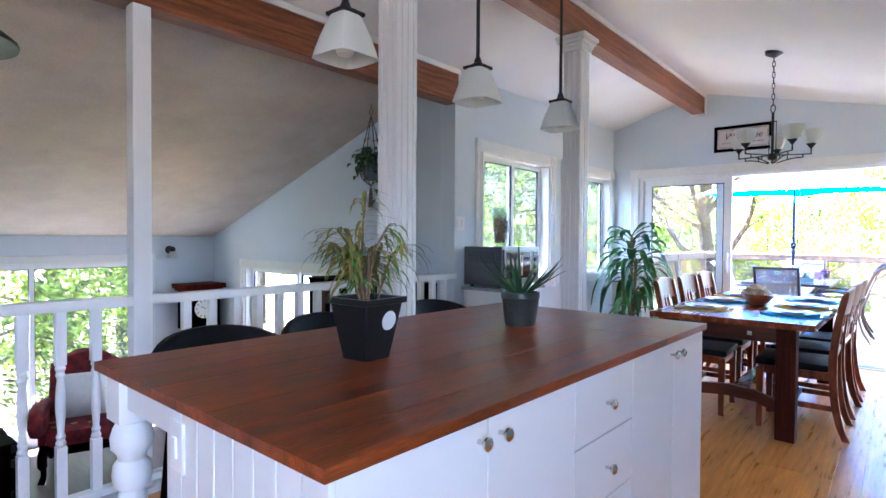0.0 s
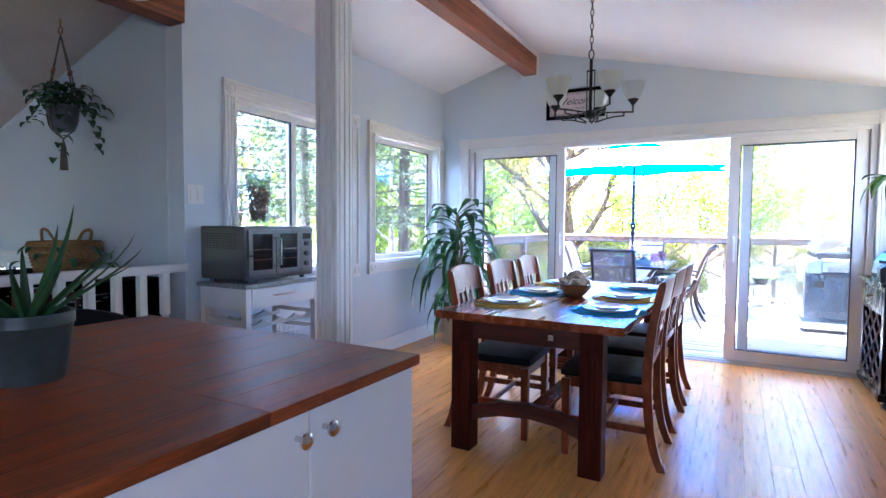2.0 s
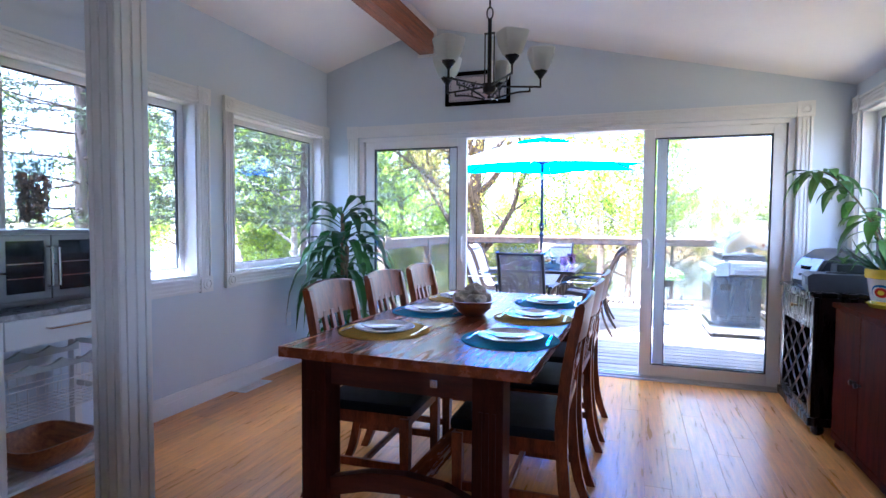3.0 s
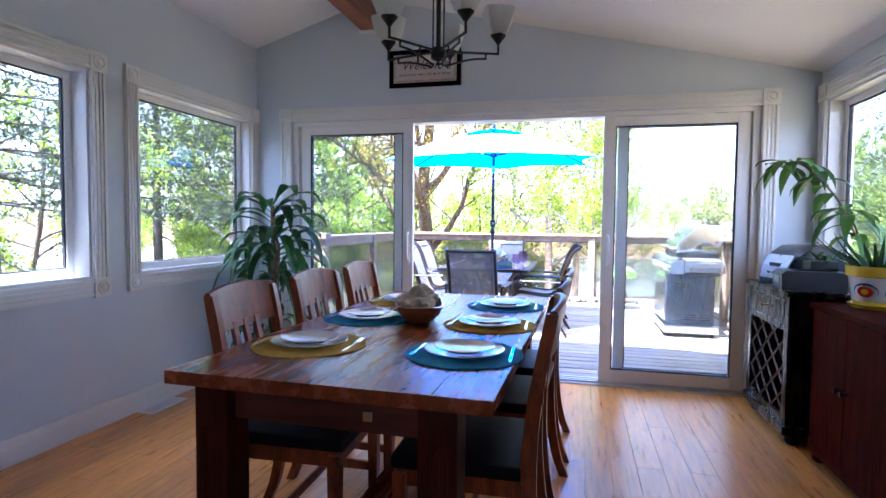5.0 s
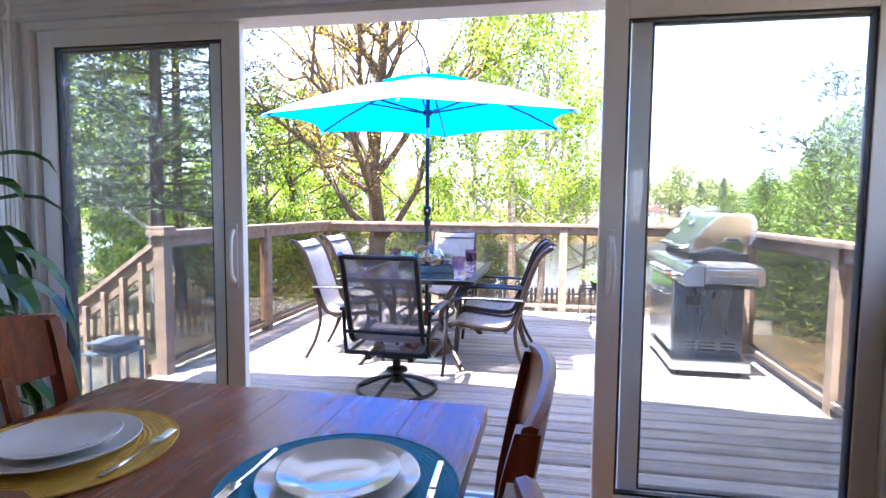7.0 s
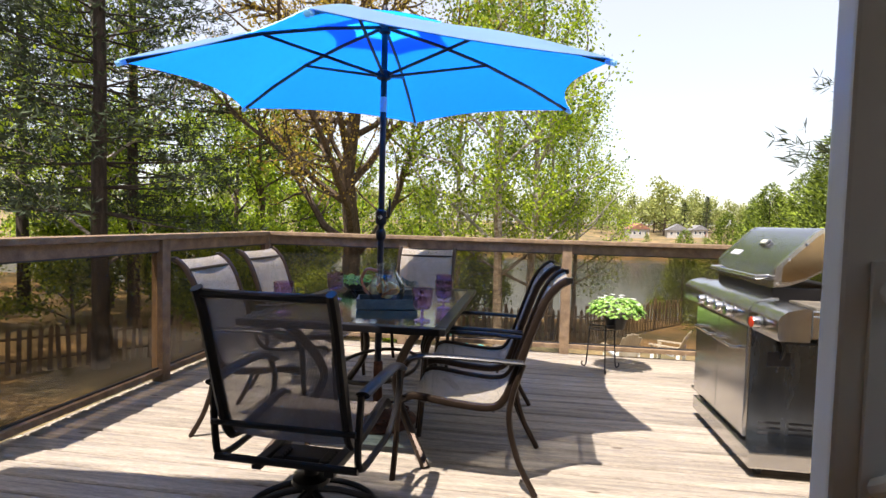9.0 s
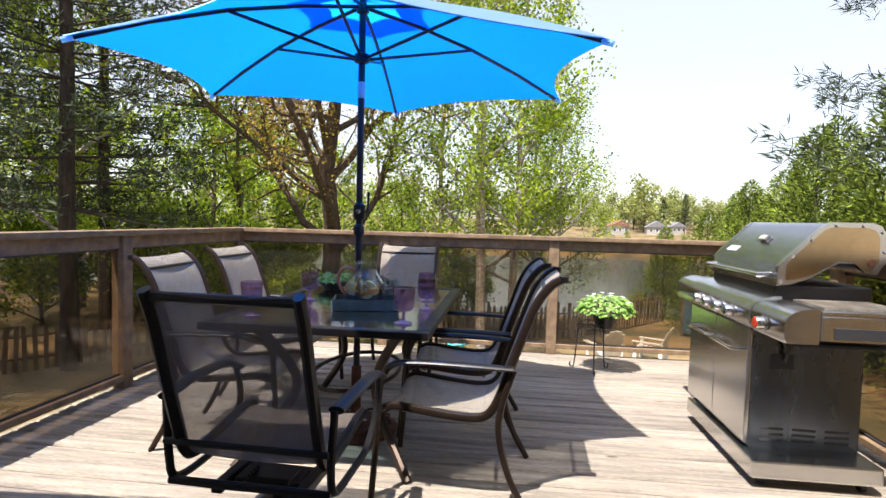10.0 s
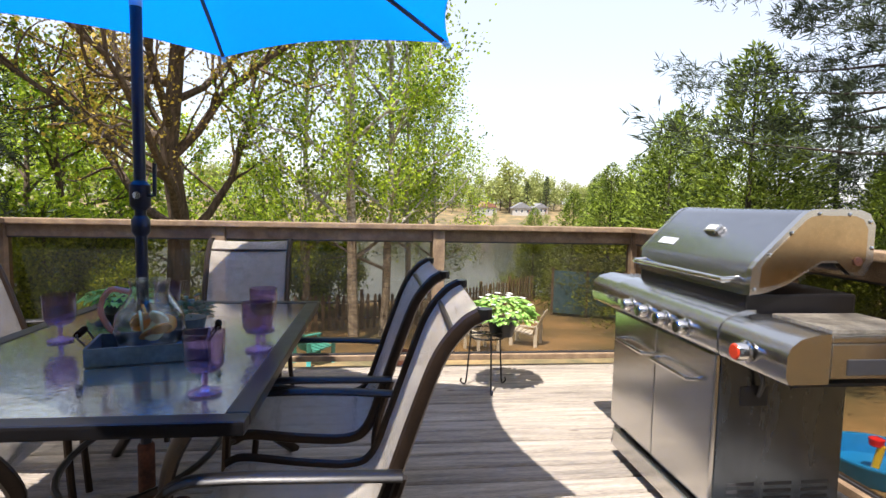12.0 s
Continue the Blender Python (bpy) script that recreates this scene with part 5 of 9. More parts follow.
for k, (a, b) in enumerate(((OY0 + 0.015, OY0 + 0.225), (OY0 + 0.23, OY0 + 0.44))):
    dd = part("door", box((OX1 + 0.001, a, OZ0 + 0.025), (OX1 + 0.018, b, OZ1 - 0.02), 0.006), M_DARKSTEEL, oven)
    part("glass", box((OX1 + 0.017, a + 0.03, OZ0 + 0.06), (OX1 + 0.021, b - 0.03, OZ1 - 0.045), 0.001), M_OVENGLASS, dd, "dark oven glass")
    hy = b - 0.013 if k == 0 else a + 0.013
    part("handle", tube([(OX1 + 0.016, hy, OZ0 + 0.08), (OX1 + 0.045, hy, OZ0 + 0.085), (OX1 + 0.045, hy, OZ1 - 0.075), (OX1 + 0.016, hy, OZ1 - 0.07)], 0.007, 8), M_CHROME, dd, smooth=True)
    bm = bmesh.new()
    for z in (0.12, 0.18):
        add_box(bm, (OX1 + 0.0208, a + 0.03, OZ0 + z), (OX1 + 0.0216, b - 0.03, OZ0 + z + 0.004))
    part("rack", bm, M_CHROME, dd)
pn = part("control_panel", box((OX1 + 0.001, OY0 + 0.445, OZ0 + 0.025), (OX1 + 0.014, OY1 - 0.012, OZ1 - 0.02), 0.004), M_DARKSTEEL, oven)
for k in range(3):
    bm = lathe([(0.017, 0), (0.016, 0.016), (0, 0.017)], 16)
    bmesh.ops.transform(bm, matrix=Matrix.Translation((OX1 + 0.014, OY0 + 0.495, OZ0 + 0.08 + k * 0.065)) @ Matrix.Rotation(math.pi / 2, 4, "Y"), verts=bm.verts)
    part("dial", bm, M_DARKPLASTIC, pn, smooth=True)
part("display", box((OX1 + 0.013, OY0 + 0.465, OZ1 - 0.085), (OX1 + 0.0155, OY1 - 0.03, OZ1 - 0.045)), M_OVENGLASS, pn)

M_VASE = pane_mat("vase_glass", (0.80, 0.84, 0.86), gloss=2.0)
vase = thing("glass_vase", "tall clear glass vase half full of brown potpourri", "vase", (-2.60, 4.80, OZ1))
part("glass", lathe([(0.0, 0.0), (0.050, 0.0), (0.056, 0.02), (0.085, 0.335), (0.081, 0.335), (0.051, 0.03), (0, 0.022)], 26), M_VASE, vase, smooth=True)
M_POTP = mat("potpourri", (0.55, 0.36, 0.26), 0.9, var=0.5, scale=50, rand=0.4)
bm = bmesh.new()
for k in range(150):
    z = random.uniform(0.03, 0.25)
    r = (0.048 + 0.024 * z / 0.25) * math.sqrt(random.random())
    a = random.uniform(0, math.tau)
    add_box(bm, (-0.011, -0.009, -0.004), (0.011, 0.009, 0.004), 0, Matrix.Translation((r * math.cos(a), r * math.sin(a), z)) @ Euler((random.uniform(0, 6), random.uniform(0, 6), 0)).to_matrix().to_4x4())
tagged(part("potpourri", bm, M_POTP, vase, "dried brown petals"), kind="stuff")

# ---- corner dracaena ----
drac = thing("corn_plant", "tall dracaena with drooping green leaves in a beige pot", "potted plant", (-2.36, 7.22, 0))
part("pot", lathe([(0.0, 0.0), (0.12, 0.0), (0.125, 0.02), (0.155, 0.26), (0.165, 0.265), (0.165, 0.295), (0.15, 0.295), (0.145, 0.27), (0, 0.27)], 30), mat("beige_pot", (0.62, 0.56, 0.46), 0.5, var=0.08, scale=6), drac, smooth=True)
part("soil", lathe([(0.14, 0.25), (0.14, 0.272), (0, 0.278)], 20), M_SOIL, drac)
M_DRACAENA = leaf_mat("glossy_dracaena_leaf", (0.055, 0.17, 0.028), (0.016, 0.06, 0.012), 0.38, 0.2)
BLADE = (0.16, 0.30, 0.72, 1.0, 0.92, 0.55, 0.05)
for k, (dx, dy, h, n_l) in enumerate(((0.0, 0.0, 1.34, 40), (0.08, -0.06, 1.06, 26), (-0.05, -0.08, 0.40, 12))):
    part("cane", tube(curve_pts([(dx * 0.4, dy * 0.4, 0.26), (dx * 0.8, dy, h * 0.6), (dx, dy, h)], 6), 0.017, 10), M_STEM, drac, smooth=True)
    bm = bmesh.new()
    for j in range(n_l):
        young = j / (n_l - 1)
        az = j * 2.4 + k + random.uniform(-0.3, 0.3)
        zz = h - (0.62 if k < 2 else 0.10) * (1 - young) ** 1.2
        ln = random.uniform(0.40, 0.60) * (1 - 0.05 * young) * (1.0 if k < 2 else 0.5)
        arc_leaf(bm, (dx, dy, zz), az, ln, random.uniform(0.75, 1.05) + 0.2 * young, (1.75 - 1.0 * young) * random.uniform(0.75, 1.2), random.uniform(0.085, 0.115) * (1.0 if k < 2 else 0.6), 7, 0.30, BLADE)
    part("leaf_crown", bm, M_DRACAENA, drac)

# ---- cabinets by the east wall ----
# bars coloured lighter than the cabinet for the door light they catch
M_LITLATTICE = mat("lit_lattice_wood", (0.13, 0.095, 0.075), 0.3, var=0.2, scale=20, spec=0.5)
wine = thing("wine_cabinet", "dark espresso wine cabinet with drawer and diamond lattice front", "cabinet", (0, 0, 0))
WX0, WX1, WY0, WY1 = 1.05, 1.475, 6.80, 7.50
part("top", box((WX0 - 0.025, WY0 - 0.02, 0.838), (WX1, WY1 + 0.02, 0.865), 0.008), M_LACQUER, wine)
part("side", box((WX0, WY0, 0.10), (WX1, WY0 + 0.022, 0.838), 0.002), M_LACQUER, wine)
part("side", box((WX0, WY1 - 0.022, 0.10), (WX1, WY1, 0.838), 0.002), M_LACQUER, wine)
# back and floor panel take the darker wood to deepen the shade inside
part("back", box((WX1 - 0.012, WY0 + 0.022, 0.10), (WX1, WY1 - 0.022, 0.838)), M_ESPRESSO, wine)
part("face_frame", boxes(((WX0 - 0.004, WY0 - 0.001, 0.10), (WX0 + 0.018, WY0 + 0.06, 0.837)), ((WX0 - 0.004, WY1 - 0.06, 0.10), (WX0 + 0.018, WY1 + 0.001, 0.837)), ((WX0 - 0.003, WY0 + 0.06, 0.64), (WX0 + 0.018, WY1 - 0.06, 0.675)), ((WX0 - 0.003, WY0 + 0.06, 0.81), (WX0 + 0.018, WY1 - 0.06, 0.837)), ((WX0 - 0.003, WY0 + 0.06, 0.10), (WX0 + 0.018, WY1 - 0.06, 0.16)), bevel=0.002), M_LACQUER, wine)
part("base_moulding", box((WX0 - 0.02, WY0 - 0.015, 0.065), (WX1, WY1 + 0.015, 0.115), 0.006), M_LACQUER, wine)
part("floor_panel", box((WX0 + 0.018, WY0 + 0.022, 0.116), (WX1 - 0.012, WY1 - 0.022, 0.13)), M_ESPRESSO, wine)
dr = part("drawer", box((WX0 - 0.006, WY0 + 0.065, 0.68), (WX0 + 0.015, WY1 - 0.065, 0.805), 0.004), M_LACQUER, wine)
bm = lathe([(0.006, 0), (0.005, 0.014), (0.014, 0.024), (0.010, 0.034), (0, 0.035)], 14)
bmesh.ops.transform(bm, matrix=Matrix.Translation((WX0 - 0.006, (WY0 + WY1) / 2, 0.745)) @ Matrix.Rotation(-math.pi / 2, 4, "Y"), verts=bm.verts)
part("knob", bm, mat("antique_brass", (0.35, 0.22, 0.10), 0.35, metal=1.0), dr, "antique brass knob", smooth=True)
ly0, ly1, lz0, lz1 = WY0 + 0.06, WY1 - 0.06, 0.16, 0.64
for s in (-1, 1):
    for k in range(-4, 5):
        c = lz0 + k * 0.147
        seg = []
        for y in np.linspace(ly0, ly1, 60):
            zz = c + (y - ly0) * 0.75 if s > 0 else c + (ly1 - y) * 0.75
            if lz0 <= zz <= lz1:
                seg.append((y, zz))
        if len(seg) > 6:
            (ya, za), (yb, zb) = seg[0], seg[-1]
            part("lattice_bar", tube([(WX0 + 0.003 + (0.006 if s > 0 else 0), ya, za), (WX0 + 0.003 + (0.006 if s > 0 else 0), yb, zb)], 0.006, 4), M_LITLATTICE, wine)
for x in (WX0 + 0.05, WX1 - 0.05):
    for y in (WY0 + 0.05, WY1 - 0.05):
        part("bun_foot", lathe([(0.02, 0.0), (0.034, 0.014), (0.036, 0.034), (0.026, 0.054), (0.02, 0.066)], 16, (x, y, 0)), M_LACQUER, wine, smooth=True)

side = thing("sideboard", "mahogany red-brown wooden sideboard with plain doors", "sideboard", (0, 0, 0))
BX0, BX1, BY0, BY1 = 1.13, 1.478, 5.20, 6.68
part("body", box((BX0 + 0.004, BY0 + 0.01, 0.08), (BX1, BY1 - 0.01, 0.80), 0.003), M_REDWOOD, side)
part("top", box((BX0 - 0.025, BY0 - 0.01, 0.80), (BX1, BY1 + 0.012, 0.828), 0.007), M_REDWOOD, side)
part("plinth", box((BX0 - 0.012, BY0, 0.05), (BX1, BY1, 0.095), 0.006), M_REDWOOD, side)
for k in range(4):
    a = BY0 + 0.015 + k * 0.363
    dd = part("door", box((BX0 - 0.014, a, 0.10), (BX0 + 0.003, a + 0.358, 0.795), 0.003), M_REDWOOD, side)
    ky = a + (0.33 if k % 2 == 0 else 0.03)
    bm = lathe([(0.007, 0), (0.006, 0.012), (0.015, 0.022), (0.012, 0.032), (0, 0.033)], 14)
    bmesh.ops.transform(bm, matrix=Matrix.Translation((BX0 - 0.014, ky, 0.46)) @ Matrix.Rotation(-math.pi / 2, 4, "Y"), verts=bm.verts)
    part("knob", bm, M_BLACKMETAL, dd, "black knob", smooth=True)
for y in (BY0 + 0.06, BY1 - 0.05):
    for x in (BX0 + 0.03, BX1 - 0.05):
        part("bun_foot", lathe([(0.02, 0.0), (0.034, 0.012), (0.034, 0.032), (0.024, 0.052)], 16, (x, y, 0)), M_REDWOOD, side, smooth=True)

# on the wine cabinet: arched stereo, clock radio, little plant
juke = thing("arched_stereo", "black arched tabletop stereo with a silver front", "stereo", (1.27, 7.31, 0.865), 12)
out = [(-0.15, 0.0), (0.17, 0.0), (0.17, 0.12), (0.14, 0.20), (0.07, 0.245), (-0.02, 0.235), (-0.10, 0.175), (-0.14, 0.11), (-0.16, 0.03)]
part("case", prism(out, 0.33, Matrix.Translation((0, 0.165, 0)) @ XZ), M_DARKPLASTIC, juke, smooth=True)
fp = part("front_panel", prism([(-0.162, 0.03), (-0.145, 0.11), (-0.108, 0.175), (-0.114, 0.18), (-0.152, 0.115), (-0.170, 0.032)], 0.27, Matrix.Translation((0, 0.135, 0)) @ XZ), mat("silver_plastic", (0.5, 0.5, 0.52), 0.3, metal=0.5), juke, "silver control panel")
for k in range(3):
    part("button", add_box(bmesh.new(), (-0.164, -0.07 + k * 0.05, 0.055), (-0.155, -0.035 + k * 0.05, 0.075), 0.002), mat("button_dark", (0.30, 0.02, 0.02) if k == 1 else (0.05, 0.05, 0.06), 0.4), fp)
part("display", add_box(bmesh.new(), (-0.154, -0.06, 0.10), (-0.140, 0.06, 0.13), 0.002), M_OVENGLASS, fp)
radio = thing("clock_radio", "dark grey clock radio with a small silver display", "radio", (1.195, 6.97, 0.865), -6)
part("case", prism([(-0.15, 0.0), (0.16, 0.0), (0.16, 0.105), (-0.13, 0.108), (-0.155, 0.09)], 0.22, Matrix.Translation((0, 0.11, 0)) @ XZ), mat("radio_grey", (0.06, 0.065, 0.07), 0.4, var=0.1, fine=300, bump=0.1), radio)
part("display", box((-0.158, -0.06, 0.035), (-0.152, 0.05, 0.075), 0.002), mat("display_silver", (0.42, 0.45, 0.48), 0.25), radio, "silver display")
part("remote", box((-0.05, -0.04, 0.106), (0.05, 0.0, 0.118), 0.003), M_DARKPLASTIC, radio)
ltl = thing("small_succulent", "small green plant in a dark rectangular planter", "potted plant", (1.27, 7.01, 0.972))
part("planter", box((-0.07, -0.06, 0), (0.07, 0.06, 0.055), 0.006), M_BLACKPOT, ltl)
bm = bmesh.new()
for k in range(14):
    arc_leaf(bm, (random.uniform(-0.04, 0.04), random.uniform(-0.03, 0.03), 0.05), k * 2.4, random.uniform(0.06, 0.14), random.uniform(0.6, 1.3), 0.5, 0.022, 7)
part("leaves", bm, M_GREEN, ltl)

# painted pot with spiky aloe, and a tall leafy plant, on the sideboard
M_POTW = mat("glazed_white", (0.78, 0.76, 0.72), 0.2, var=0.04, coat=0.4)
M_POTY = mat("glazed_yellow", (0.80, 0.58, 0.03), 0.2, var=0.06, coat=0.4)
M_POTB = mat("glazed_blue", (0.02, 0.16, 0.42), 0.2, var=0.06, coat=0.4)
M_POTR = mat("glazed_red", (0.50, 0.03, 0.02), 0.2, var=0.06, coat=0.4)
tal = thing("painted_pot", "white, yellow, blue and red painted pot with spiky aloe", "potted plant", (1.335, 6.54, 0.828))
part("saucer", lathe([(0.0, 0.0), (0.10, 0.0), (0.118, 0.022), (0.112, 0.024), (0.097, 0.008), (0, 0.008)], 28), M_POTY, tal, smooth=True)
part("bowl", lathe([(0.0, 0.009), (0.088, 0.010), (0.100, 0.05), (0.118, 0.16), (0.108, 0.16), (0.10, 0.14), (0, 0.14)], 32), M_POTW, tal, smooth=True)
part("rim", lathe([(0.117, 0.155), (0.127, 0.158), (0.129, 0.205), (0.122, 0.207), (0.112, 0.19), (0.112, 0.156)], 32), M_POTY, tal, "yellow glazed rim", smooth=True)
part("base_band", lathe([(0.0885, 0.011), (0.0905, 0.012), (0.0965, 0.036), (0.0945, 0.037)], 32), M_POTY, tal, smooth=True)
for k in range(5):
    a0 = math.tau * k / 5 + 2.6
    for nm, mt, lift, r in (("blue_scallop", M_POTB, 0.0015, 0.048), ("red_scallop", M_POTR, 0.0028, 0.030), ("yellow_dot", M_POTY, 0.004, 0.014)):
        bm = bmesh.new()
        vs = []
        for j in range(18):
            q = math.tau * j / 18
            u, z = r * math.cos(q) * 1.15, 0.085 + r * math.sin(q) * 0.9
            rad = 0.088 + (z - 0.01) / 0.15 * 0.030 + 0.002 + lift
            ang = a0 + u / rad
            vs.append(bm.verts.new((rad * math.cos(ang), rad * math.sin(ang), z)))
        cv = bm.verts.new((sum(v.co.x for v in vs) / 18 * 1.012, sum(v.co.y for v in vs) / 18 * 1.012, 0.085))
        for j in range(18):
            bm.faces.new((vs[j], vs[(j + 1) % 18], cv))
        part(nm, bm, mt, tal)
bm = bmesh.new()
for k in range(30):
    az = k * 2.4
    arc_leaf(bm, (math.cos(az) * 0.03, math.sin(az) * 0.03, 0.15), az, random.uniform(0.2, 0.36), random.uniform(0.7, 1.4), random.uniform(0.0, 0.5), 0.026, 7, 0.6, (1.0, 1.0, 0.9, 0.75, 0.55, 0.35, 0.04))
part("aloe_leaves", bm, M_DARKGREEN, tal)
avo = thing("leafy_houseplant", "tall houseplant with large oval green leaves in a dark pot", "potted plant", (1.42, 6.85, 0.865))
part("pot", lathe([(0.0, 0.0), (0.045, 0.0), (0.058, 0.12), (0.062, 0.124), (0.062, 0.138), (0.054, 0.138), (0.050, 0.12), (0, 0.12)], 26), M_GREYPOT, avo, smooth=True)
bm = bmesh.new()
leaves = bmesh.new()
OVAL = (0.10, 0.55, 0.92, 1.0, 0.85, 0.50, 0.04)
for ctrl in ([(0, 0, 0.11), (-0.03, 0.02, 0.28), (-0.11, 0.07, 0.50), (-0.22, 0.14, 0.67), (-0.30, 0.19, 0.735), (-0.35, 0.21, 0.70)], [(0, 0, 0.11), (0.0, 0.05, 0.26), (-0.03, 0.10, 0.40), (-0.06, 0.16, 0.48)]):
    line = curve_pts(ctrl, 5)
    add_tube(bm, line, [0.007 - 0.004 * i / len(line) for i in range(len(line))], 6)
    for i in range(len(line) // 3, len(line)):
        for j in range(1 + i % 2):
            az = i * 2.4 + j * 3.0 + random.uniform(-0.4, 0.4)
            arc_leaf(leaves, line[i], az, random.uniform(0.13, 0.20), random.uniform(-0.2, 0.6), random.uniform(0.4, 1.2), random.uniform(0.058, 0.078), 7, 0.2, OVAL)
part("stem", bm, M_STEM, avo)
part("leaves", leaves, M_GREEN, avo)

# ---- lower room ----
bookcase = thing("low_bookcase", "dark wooden bookcase behind the railing", "bookcase", (0, 0, 0))
bx0, bx1, by0, by1 = -4.35, -2.98, 4.05, 4.385
part("carcass", boxes(((bx0, by0, LOW), (bx0 + 0.025, by1, 0.88)), ((bx1 - 0.025, by0, LOW), (bx1, by1, 0.88)), ((bx0 + 0.025, by1 - 0.012, LOW), (bx1 - 0.025, by1, 0.88))), M_ESPRESSO, bookcase)
for z in (LOW + 0.06, -0.45, 0.0, 0.45, 0.875):
    part("shelf", box((bx0 + (0.025 if z < 0.8 else -0.015), by0 - (0.0 if z < 0.8 else 0.015), z), (bx1 - (0.025 if z < 0.8 else -0.015), by1 - 0.012, z + 0.025), 0.002), M_ESPRESSO, bookcase)
rng = random.Random(8)
for z in (-0.425, 0.025, 0.475):
    x = bx0 + 0.05
    while x < bx1 - 0.12:
        w = rng.uniform(0.02, 0.05)
        h = rng.uniform(0.2, 0.32)
        bk = thing("book", "dark cloth-bound book standing on the shelf", "book", (x, by0 + 0.05, z), group="books")
        part("cover", box((0, 0, 0), (w, 0.18, h), 0.003), mat("cloth_cover", rng.choice([(0.02, 0.02, 0.03), (0.09, 0.02, 0.015), (0.02, 0.04, 0.03), (0.05, 0.035, 0.02)]), 0.7) if rng.random() < 0.25 else M_ESPRESSO, bk)
        part("pages", box((0.003, 0.004, h), (w - 0.003, 0.176, h + 0.0015)), M_TRIM, bk)
        x += w + 0.004 + (rng.uniform(0.02, 0.1) if rng.random() < 0.15 else 0)
M_WICKER = mat("wicker", (0.36, 0.20, 0.075), 0.8, var=0.35, scale=60, stretch=(1, 1, 3), fine=120, bump=1.0)
bas = thing("wicker_basket", "woven wicker basket with handles and trailing pothos", "basket", (-3.72, 4.20, 0.90))
bm = lathe([(0.0, 0.0), (0.15, 0.0), (0.17, 0.03), (0.20, 0.14), (0.21, 0.21), (0.20, 0.215), (0.19, 0.15), (0, 0.14)], 26)
part("weave", bm, M_WICKER, bas, smooth=True)
for k in range(9):
    z = 0.02 + k * 0.022
    part("coil", tube([(math.cos(a) * (0.168 + 0.042 * z / 0.2), math.sin(a) * (0.168 + 0.042 * z / 0.2), z) for a in [math.tau * j / 26 for j in range(26)]], 0.008, 5, True), M_WICKER, bas)
for s in (-1, 1):
    part("handle", tube(curve_pts([(s * 0.20, -0.04, 0.20), (s * 0.25, -0.02, 0.28), (s * 0.26, 0.02, 0.28), (s * 0.20, 0.04, 0.20)], 5), 0.010, 6), M_WICKER, bas)
bm = bmesh.new()
for k in range(46):
    az = random.uniform(0, math.tau)
    r = random.uniform(0.1, 0.30)
    arc_leaf(bm, (r * math.cos(az), min(r * math.sin(az), 0.12), 0.18 - max(0, r - 0.2) * 1.2), az, random.uniform(0.05, 0.09), 0.3, 0.8, 0.045, 7)
part("pothos_leaves", bm, M_DARKGREEN, bas)

hang = thing("hanging_planter", "trailing ivy in a macrame hanger from the sloped ceiling", "hanging plant", (-3.52, 4.10, 1.80))
hz = LZ + (2.72 - LZ) * (-3.52 - LX) / (X0 - 0.03 - LX) - 1.80
part("hook", tube([(0, 0, hz), (0, 0, hz - 0.05)], 0.006, 6), mat("brass_hook", (0.45, 0.28, 0.08), 0.3, metal=1.0), hang)
part("ring", tube([(math.cos(a) * 0.022, 0, hz - 0.07 + math.sin(a) * 0.022) for a in [math.tau * j / 14 for j in range(14)]], 0.004, 6, True), M_BOWL, hang)
M_CORD = mat("macrame_cord", (0.16, 0.13, 0.11), 0.9, var=0.3, scale=80, bump=0.6)
for k in range(4):
    a = math.tau * k / 4 + 0.4
    part("cord", tube(curve_pts([(0, 0, hz - 0.10), (math.cos(a) * 0.06, math.sin(a) * 0.06, hz - 0.32), (math.cos(a) * 0.10, math.sin(a) * 0.10, 0.16), (math.cos(a) * 0.09, math.sin(a) * 0.09, 0.03), (0, 0, -0.05)], 6), 0.0045, 5), M_CORD, hang)
    part("bead", lathe([(0.004, -0.012), (0.011, -0.006), (0.011, 0.006), (0.004, 0.012)], 10, (math.cos(a) * 0.06, math.sin(a) * 0.06, hz - 0.32)), M_BOWL, hang, smooth=True)
part("pot", lathe([(0.0, 0.0), (0.06, 0.0), (0.09, 0.13), (0.095, 0.15), (0.088, 0.15), (0.08, 0.12), (0, 0.12)], 22), mat("dark_grey_pot", (0.09, 0.10, 0.12), 0.5), hang, smooth=True)
bm = bmesh.new()
for k in range(22):
    a = math.tau * k / 22
    add_tube(bm, [(0, 0, -0.05), (math.cos(a) * 0.012, math.sin(a) * 0.012, -0.10), (math.cos(a) * 0.02, math.sin(a) * 0.02, -0.24)], 0.003, 4)
part("tassel", bm, M_CORD, hang)
bm = bmesh.new()
for k in range(90):
    az = random.uniform(0, math.tau)
    r = abs(random.gauss(0.08, 0.08))
    arc_leaf(bm, (r * math.cos(az), r * math.sin(az), 0.2 - max(0, r - 0.1) * 1.0 + random.uniform(-0.02, 0.09)), az, random.uniform(0.05, 0.085), 0.4, 0.9, 0.05, 7)
for az, dz in ((2.7, -0.02), (5.6, -0.35), (0.3, -0.28), (5.0, -0.15)):
    for j in range(9):
        t = j / 8
        arc_leaf(bm, (math.cos(az) * (0.1 + 0.16 * math.sin(t * 2.2)), math.sin(az) * (0.1 + 0.12 * t), 0.16 + dz * t), az + (j % 2) * 2, 0.055, 0.2, 0.9, 0.045, 7)
part("ivy_leaves", bm, M_DARKGREEN, hang)

